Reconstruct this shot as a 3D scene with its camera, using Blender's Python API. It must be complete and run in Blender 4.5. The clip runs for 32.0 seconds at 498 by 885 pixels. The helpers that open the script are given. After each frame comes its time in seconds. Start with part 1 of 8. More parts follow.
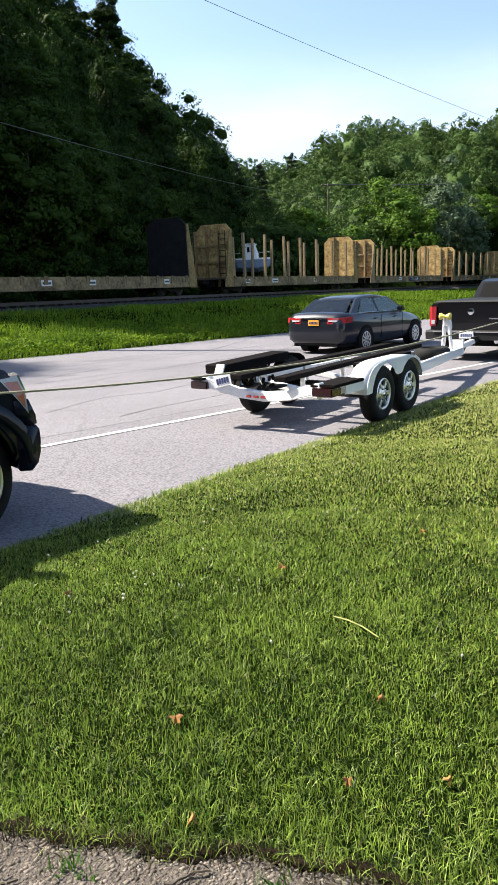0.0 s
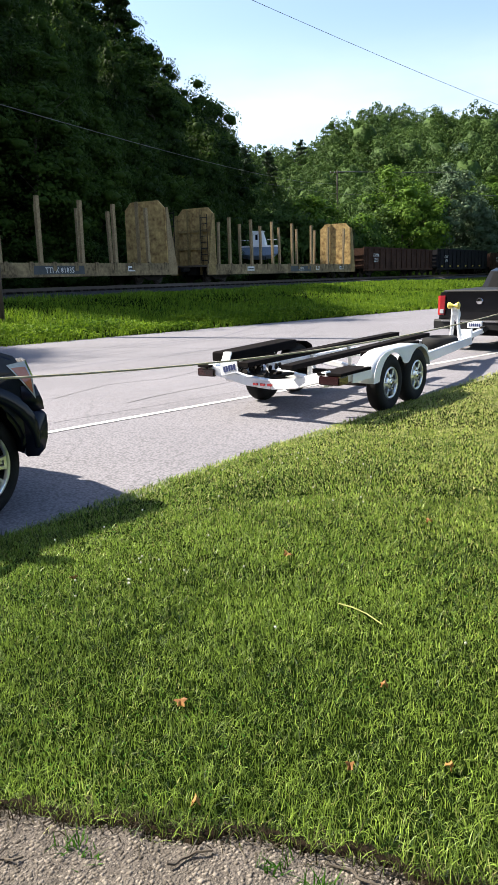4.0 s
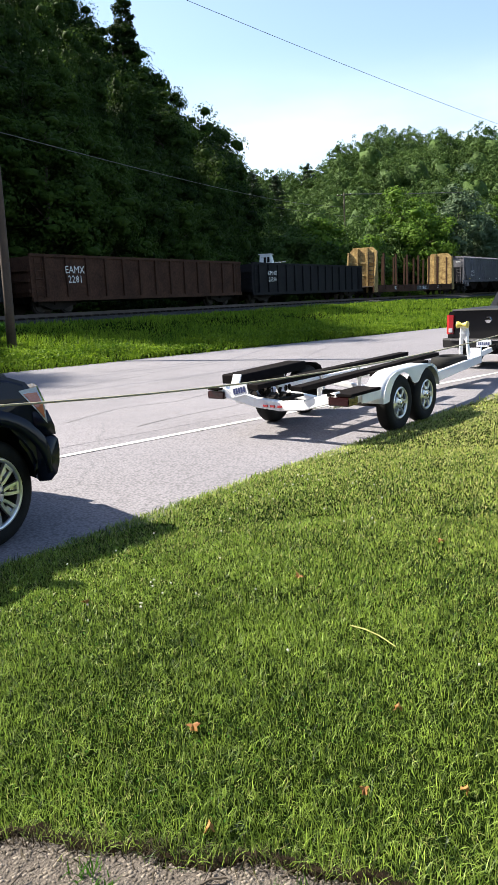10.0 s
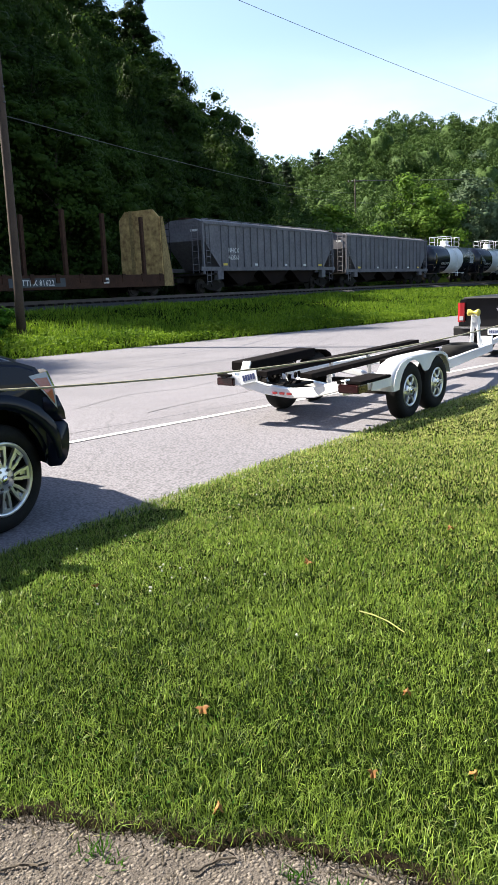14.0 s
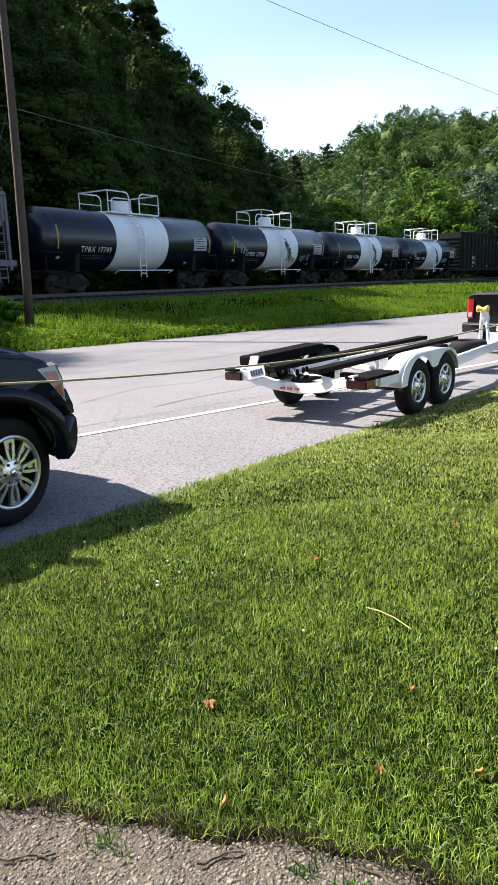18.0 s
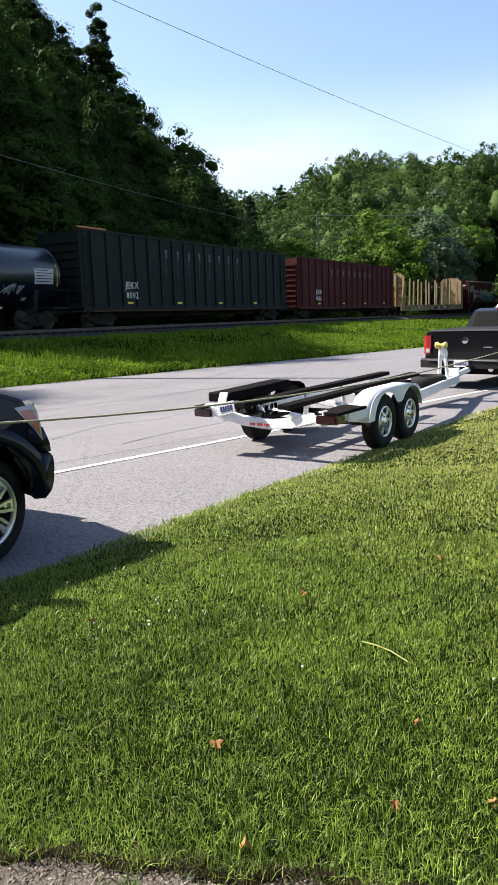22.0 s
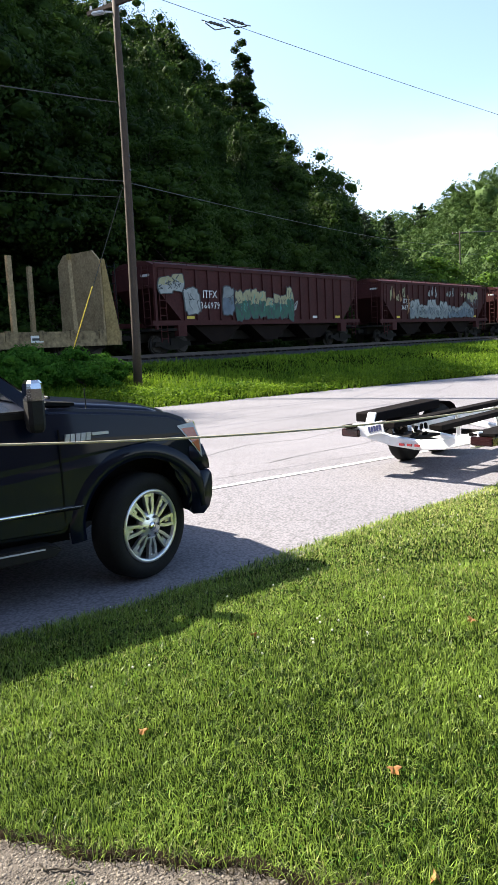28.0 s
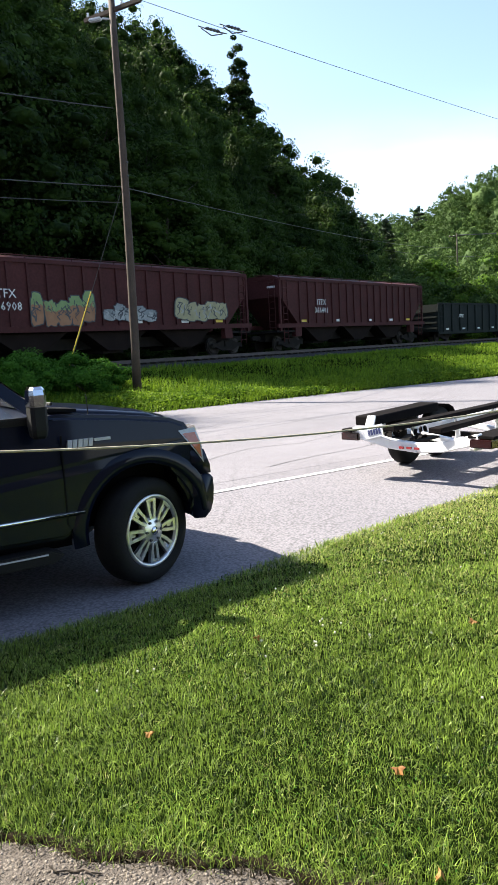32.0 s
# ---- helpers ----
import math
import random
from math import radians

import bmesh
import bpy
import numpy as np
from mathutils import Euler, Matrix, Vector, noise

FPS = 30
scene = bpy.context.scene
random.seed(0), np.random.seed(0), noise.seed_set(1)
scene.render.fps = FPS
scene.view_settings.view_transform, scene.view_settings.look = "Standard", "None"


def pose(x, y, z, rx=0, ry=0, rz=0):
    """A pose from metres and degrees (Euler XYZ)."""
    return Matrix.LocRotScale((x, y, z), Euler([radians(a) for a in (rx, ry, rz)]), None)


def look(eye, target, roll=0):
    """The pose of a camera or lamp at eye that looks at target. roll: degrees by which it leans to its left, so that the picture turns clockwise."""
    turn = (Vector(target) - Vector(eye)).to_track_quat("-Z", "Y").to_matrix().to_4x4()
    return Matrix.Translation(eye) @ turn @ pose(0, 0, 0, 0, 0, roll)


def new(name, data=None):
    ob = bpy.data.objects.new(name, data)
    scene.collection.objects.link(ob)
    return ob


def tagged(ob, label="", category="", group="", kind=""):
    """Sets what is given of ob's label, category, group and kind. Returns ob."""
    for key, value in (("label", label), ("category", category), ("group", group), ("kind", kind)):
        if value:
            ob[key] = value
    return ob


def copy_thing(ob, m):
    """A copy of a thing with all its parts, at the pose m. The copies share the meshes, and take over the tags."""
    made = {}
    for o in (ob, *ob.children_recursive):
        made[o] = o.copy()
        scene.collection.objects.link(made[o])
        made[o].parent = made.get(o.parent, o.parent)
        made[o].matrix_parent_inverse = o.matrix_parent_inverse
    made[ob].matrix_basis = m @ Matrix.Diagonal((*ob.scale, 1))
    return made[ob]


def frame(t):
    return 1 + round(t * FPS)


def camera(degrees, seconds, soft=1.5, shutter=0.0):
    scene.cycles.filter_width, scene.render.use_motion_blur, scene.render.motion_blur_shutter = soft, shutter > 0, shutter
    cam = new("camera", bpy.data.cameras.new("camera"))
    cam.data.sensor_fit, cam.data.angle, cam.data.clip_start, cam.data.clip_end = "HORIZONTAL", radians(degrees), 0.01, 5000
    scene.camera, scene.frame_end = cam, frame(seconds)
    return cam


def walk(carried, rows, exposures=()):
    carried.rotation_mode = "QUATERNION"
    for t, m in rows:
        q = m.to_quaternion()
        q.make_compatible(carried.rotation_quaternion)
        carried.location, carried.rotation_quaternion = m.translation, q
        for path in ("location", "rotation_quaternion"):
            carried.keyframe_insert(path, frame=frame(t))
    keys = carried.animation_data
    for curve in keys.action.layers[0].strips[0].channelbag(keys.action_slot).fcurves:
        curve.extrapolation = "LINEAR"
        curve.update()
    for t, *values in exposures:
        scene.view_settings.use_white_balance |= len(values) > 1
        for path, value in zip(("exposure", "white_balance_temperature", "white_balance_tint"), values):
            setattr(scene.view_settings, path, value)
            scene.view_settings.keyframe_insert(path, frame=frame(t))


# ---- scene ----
cam = camera(38.6, 32.0)
PATH = [
    (0, (0.273, 0.144, 1.718), (0.043, 2.085, 1.295), -2.0),
    (0.5, (0.266, 0.143, 1.715), (0.031, 2.081, 1.282), -1.7),
    (1, (0.274, 0.136, 1.721), (0.034, 2.074, 1.291), -2.2),
    (1.5, (0.267, 0.133, 1.721), (0.031, 2.073, 1.294), -1.7),
    (2, (0.27, 0.138, 1.717), (0.033, 2.076, 1.285), -1.6),
    (2.5, (0.273, 0.138, 1.719), (0.037, 2.074, 1.277), -1.8),
    (3, (0.275, 0.143, 1.713), (0.036, 2.078, 1.267), -1.7),
    (3.5, (0.274, 0.138, 1.713), (0.03, 2.072, 1.265), -1.6),
    (5.5, (0.272, 0.14, 1.708), (0.017, 2.066, 1.232), -1.5),
    (6, (0.269, 0.132, 1.709), (0.011, 2.059, 1.24), -1.3),
    (6.5, (0.265, 0.13, 1.709), (0.003, 2.054, 1.232), -1.2),
    (7, (0.271, 0.13, 1.71), (0.022, 2.057, 1.237), -1.4),
    (7.5, (0.269, 0.132, 1.709), (0.007, 2.058, 1.235), -1.4),
    (8, (0.272, 0.13, 1.709), (0.017, 2.057, 1.236), -1.7),
    (8.5, (0.271, 0.132, 1.706), (0.013, 2.058, 1.231), -1.9),
    (9, (0.276, 0.13, 1.713), (0.01, 2.058, 1.25), -2.0),
    (9.5, (0.282, 0.125, 1.722), (0.001, 2.065, 1.329), -2.7),
    (10, (0.281, 0.123, 1.722), (0.003, 2.064, 1.327), -2.5),
    (10.5, (0.276, 0.121, 1.718), (-0.005, 2.061, 1.323), -2.3),
    (11, (0.281, 0.122, 1.715), (0.01, 2.061, 1.305), -2.6),
    (11.5, (0.279, 0.116, 1.719), (0.003, 2.051, 1.297), -2.6),
    (12, (0.282, 0.125, 1.714), (0.002, 2.058, 1.283), -2.8),
    (12.5, (0.285, 0.129, 1.711), (0.001, 2.062, 1.282), -2.8),
    (13, (0.277, 0.125, 1.713), (-0.012, 2.057, 1.285), -2.4),
    (13.5, (0.273, 0.118, 1.715), (-0.026, 2.049, 1.289), -2.2),
    (14, (0.273, 0.125, 1.709), (-0.029, 2.055, 1.282), -2.3),
    (14.5, (0.276, 0.125, 1.711), (-0.022, 2.052, 1.267), -2.3),
    (16.5, (0.267, 0.131, 1.71), (-0.043, 2.055, 1.261), -2.1),
    (17, (0.262, 0.126, 1.714), (-0.059, 2.048, 1.265), -1.8),
    (17.5, (0.262, 0.126, 1.709), (-0.06, 2.047, 1.258), -1.9),
    (18, (0.264, 0.123, 1.713), (-0.056, 2.047, 1.272), -1.9),
    (18.5, (0.262, 0.12, 1.715), (-0.055, 2.045, 1.274), -1.7),
    (19, (0.255, 0.114, 1.716), (-0.072, 2.039, 1.28), -1.5),
    (19.5, (0.262, 0.107, 1.716), (-0.066, 2.033, 1.288), -1.7),
    (20, (0.259, 0.087, 1.724), (-0.085, 2.017, 1.328), -1.3),
    (20.5, (0.257, 0.087, 1.718), (-0.126, 2.009, 1.317), -0.7),
    (21, (0.249, 0.08, 1.719), (-0.027, 2.022, 1.328), 0.1),
    (21.5, (0.183, 0.056, 1.739), (-0.093, 2.004, 1.378), -1.1),
    (22, (0.107, 0.068, 1.734), (-0.093, 2.027, 1.386), -1.9),
    (22.5, (0.018, 0.006, 1.773), (-0.211, 1.975, 1.506), -1.9),
    (22.6, (0.008, 0.007, 1.763), (-0.25, 1.975, 1.521), -1.5),
    (23, (-0.009, 0.018, 1.757), (-0.302, 1.981, 1.509), -1.5),
    (23.5, (-0.008, 0.017, 1.759), (-0.324, 1.975, 1.505), -2.8),
    (24, (-0.01, 0.028, 1.752), (-0.314, 1.988, 1.501), -2.7),
    (24.5, (-0.016, 0.003, 1.763), (-0.342, 1.963, 1.534), -2.3),
    (25, (-0.036, 0.005, 1.759), (-0.584, 1.915, 1.531), -2.9),
    (25.5, (-0.045, 0.021, 1.753), (-0.676, 1.897, 1.466), -4.0),
    (27.5, (-0.061, 0.021, 1.734), (-0.7, 1.898, 1.466), -2.7),
    (28, (-0.049, 0.041, 1.721), (-0.618, 1.938, 1.447), -2.8),
    (28.5, (-0.05, 0.023, 1.728), (-0.584, 1.929, 1.44), -2.7),
    (29, (-0.051, 0.016, 1.732), (-0.586, 1.923, 1.455), -2.5),
    (29.5, (-0.046, 0.009, 1.735), (-0.595, 1.912, 1.459), -3.0),
    (30, (-0.05, 0.008, 1.729), (-0.601, 1.911, 1.461), -2.6),
    (30.5, (-0.043, 0.01, 1.728), (-0.592, 1.914, 1.46), -3.0),
    (31, (-0.052, 0.0, 1.735), (-0.613, 1.902, 1.476), -2.9),
    (31.5, (-0.05, -0.004, 1.735), (-0.616, 1.898, 1.484), -2.9),
    (32, (-0.054, 0.005, 1.733), (-0.62, 1.904, 1.469), -3.2),
]
walk(cam, [(t, look(eye, target, roll)) for t, eye, target, roll in PATH],
     exposures=((0.0, 1.54), (18.0, 1.62), (20.5, 1.55), (22.5, 1.36), (24.3, 1.3), (26.0, 1.68), (28.0, 1.84), (32.0, 1.8)))


# ---- light ----
SUN_AZ, SUN_EL = -78.0, 43.5     # degrees from +y towards +x, and above the horizon
SUN_DIR = Vector((math.sin(radians(SUN_AZ)) * math.cos(radians(SUN_EL)), math.cos(radians(SUN_AZ)) * math.cos(radians(SUN_EL)), math.sin(radians(SUN_EL))))
world = bpy.data.worlds.new("sky")
scene.world = world
world.use_nodes = True
_nt = world.node_tree
_sky = _nt.nodes.new("ShaderNodeTexSky")
_sky.sky_type, _sky.sun_disc = "NISHITA", False
_sky.sun_elevation, _sky.sun_rotation = radians(SUN_EL), radians(SUN_AZ)
_sky.air_density, _sky.dust_density, _sky.ozone_density = 1.0, 1.2, 1.0
# thin bright cloud low over the hills, all round
_tc, _sep, _map, _cn = (_nt.nodes.new("ShaderNode" + k) for k in ("TexCoord", "SeparateXYZ", "Mapping", "TexNoise"))
_map.inputs["Scale"].default_value = (1.0, 1.0, 3.2)
_cn.inputs["Scale"].default_value, _cn.inputs["Detail"].default_value, _cn.inputs["Roughness"].default_value = 2.2, 6, 0.5
_nt.links.new(_tc.outputs["Generated"], _map.inputs[0])
_nt.links.new(_map.outputs[0], _cn.inputs["Vector"])
_nt.links.new(_tc.outputs["Generated"], _sep.inputs[0])
_low, _thick, _cover, _mixsky = (_nt.nodes.new("ShaderNode" + k) for k in ("MapRange", "MapRange", "Math", "Mix"))
_low.interpolation_type = "SMOOTHSTEP"
for _n, _v in ((_low, (0.19, 0.31, 1.0, 0.0)), (_thick, (0.4, 0.74, 0.0, 0.6))):
    for _k in range(4):
        _n.inputs[_k + 1].default_value = _v[_k]
_nt.links.new(_sep.outputs[2], _low.inputs[0])
_nt.links.new(_cn.outputs[0], _thick.inputs[0])
_cover.operation = "MULTIPLY"
_cover.use_clamp = True
_nt.links.new(_low.outputs[0], _cover.inputs[0])
_nt.links.new(_thick.outputs[0], _cover.inputs[1])
_mixsky.data_type = "RGBA"
_mixsky.inputs[7].default_value = (5.6, 5.8, 6.2, 1)
_nt.links.new(_cover.outputs[0], _mixsky.inputs[0])
_nt.links.new(_sky.outputs[0], _mixsky.inputs[6])
_nt.links.new(_mixsky.outputs[2], _nt.nodes["Background"].inputs[0])
_nt.nodes["Background"].inputs[1].default_value = 0.094
sun = new("sun", bpy.data.lights.new("sun", "SUN"))
sun.data.energy, sun.data.angle, sun.data.color = 5.0, radians(0.55), (1.0, 0.93, 0.8)
sun.matrix_world = look(SUN_DIR * 60, (0, 0, 0))


# ---- materials ----
def surf(name, c1, c2, rough=0.6, metal=0.0, scale=4.0, bump=0.15, fine=60.0, spread=0.5, coat=0.0, transl=0.0, island=0.0, obj=0.0, spec=0.5, dist=0.004):
    """A surface that varies between two colours at two sizes, with relief; island and obj: how far single pieces differ."""
    m = bpy.data.materials.new(name)
    m.use_nodes = True
    nt, nodes = m.node_tree, m.node_tree.nodes
    b = nodes["Principled BSDF"]
    tc = nodes.new("ShaderNodeTexCoord")
    n1, n2 = nodes.new("ShaderNodeTexNoise"), nodes.new("ShaderNodeTexNoise")
    n1.inputs["Scale"].default_value, n1.inputs["Detail"].default_value = scale, 5
    n2.inputs["Scale"].default_value, n2.inputs["Detail"].default_value = fine, 3
    for n in (n1, n2):
        nt.links.new(tc.outputs["Object"], n.inputs["Vector"])
    add = nodes.new("ShaderNodeMath")
    add.operation = "ADD"
    nt.links.new(n1.outputs[0], add.inputs[0])
    nt.links.new(n2.outputs[0], add.inputs[1])
    last = add.outputs[0]
    for amount, node, socket in ((island, "ShaderNodeNewGeometry", "Random Per Island"), (obj, "ShaderNodeObjectInfo", "Random")):
        if amount:
            g, mad = nodes.new(node), nodes.new("ShaderNodeMath")
            mad.operation = "MULTIPLY_ADD"
            nt.links.new(g.outputs[socket], mad.inputs[0])
            mad.inputs[1].default_value = amount
            nt.links.new(last, mad.inputs[2])
            last = mad.outputs[0]
    mid = 1.0 + (island + obj) / 2
    mr = nodes.new("ShaderNodeMapRange")
    mr.inputs[1].default_value, mr.inputs[2].default_value = mid - spread, mid + spread
    nt.links.new(last, mr.inputs[0])
    mix = nodes.new("ShaderNodeMix")
    mix.data_type = "RGBA"
    mix.inputs[6].default_value, mix.inputs[7].default_value = (*c1, 1), (*c2, 1)
    nt.links.new(mr.outputs[0], mix.inputs[0])
    nt.links.new(mix.outputs[2], b.inputs["Base Color"])
    b.inputs["Roughness"].default_value, b.inputs["Metallic"].default_value = rough, metal
    b.inputs["Specular IOR Level"].default_value = spec
    b.inputs["Coat Weight"].default_value, b.inputs["Coat Roughness"].default_value = coat, 0.06
    if bump:
        bp = nodes.new("ShaderNodeBump")
        bp.inputs["Strength"].default_value, bp.inputs["Distance"].default_value = bump, dist
        nt.links.new(add.outputs[0], bp.inputs["Height"])
        nt.links.new(bp.outputs[0], b.inputs["Normal"])
    if transl:
        t, ms = nodes.new("ShaderNodeBsdfTranslucent"), nodes.new("ShaderNodeMixShader")
        nt.links.new(mix.outputs[2], t.inputs[0])
        ms.inputs[0].default_value = transl
        nt.links.new(b.outputs[0], ms.inputs[1])
        nt.links.new(t.outputs[0], ms.inputs[2])
        nt.links.new(ms.outputs[0], nodes["Material Output"].inputs[0])
    return m


def glass(name, tint, rough=0.02):
    m = bpy.data.materials.new(name)
    m.use_nodes = True
    b = m.node_tree.nodes["Principled BSDF"]
    b.inputs["Base Color"].default_value = (*tint, 1)
    b.inputs["Transmission Weight"].default_value, b.inputs["Roughness"].default_value, b.inputs["IOR"].default_value = 1.0, rough, 1.45
    return m


def road_surf(name, c1, c2):
    """Worn asphalt: pale stones in a darker binder, blotches, and a net of hair cracks."""
    m = surf(name, c1, c2, 0.9, scale=0.45, bump=0.7, fine=55, spread=0.42, dist=0.006, spec=0.2)
    nt, nodes = m.node_tree, m.node_tree.nodes
    b = nodes["Principled BSDF"]
    tc = nodes.new("ShaderNodeTexCoord")
    colour = b.inputs["Base Color"].links[0].from_socket
    for kind, scale, lo, hi, dark in (("SPECKLE", 42.0, 0.2, 0.8, 0.7), ("CRACK", 0.3, 0.0, 0.005, 0.84), ("CRACK", 0.9, 0.0, 0.006, 0.93)):
        v = nodes.new("ShaderNodeTexVoronoi")
        v.inputs["Scale"].default_value = scale
        src = tc.outputs["Object"]
        if kind == "CRACK":
            v.feature = "DISTANCE_TO_EDGE"
            w = nodes.new("ShaderNodeTexNoise")
            w.inputs["Scale"].default_value, w.inputs["Detail"].default_value = 2.2, 6
            nt.links.new(src, w.inputs["Vector"])
            ad = nodes.new("ShaderNodeMix")
            ad.data_type = "VECTOR"
            ad.inputs[0].default_value = 0.22
            nt.links.new(src, ad.inputs[4])
            nt.links.new(w.outputs["Color"], ad.inputs[5])
            src = ad.outputs[1]
        nt.links.new(src, v.inputs["Vector"])
        mr = nodes.new("ShaderNodeMapRange")
        mr.inputs[1].default_value, mr.inputs[2].default_value = lo, hi
        mr.inputs[3].default_value, mr.inputs[4].default_value = (1.25, dark) if kind == "SPECKLE" else (dark, 1.0)
        nt.links.new(v.outputs["Distance"], mr.inputs[0])
        mx = nodes.new("ShaderNodeMix")
        mx.data_type, mx.blend_type = "RGBA", "MULTIPLY"
        mx.inputs[0].default_value = 1.0
        nt.links.new(colour, mx.inputs[6])
        nt.links.new(mr.outputs[0], mx.inputs[7])
        colour = mx.outputs[2]
    nt.links.new(colour, b.inputs["Base Color"])
    return m


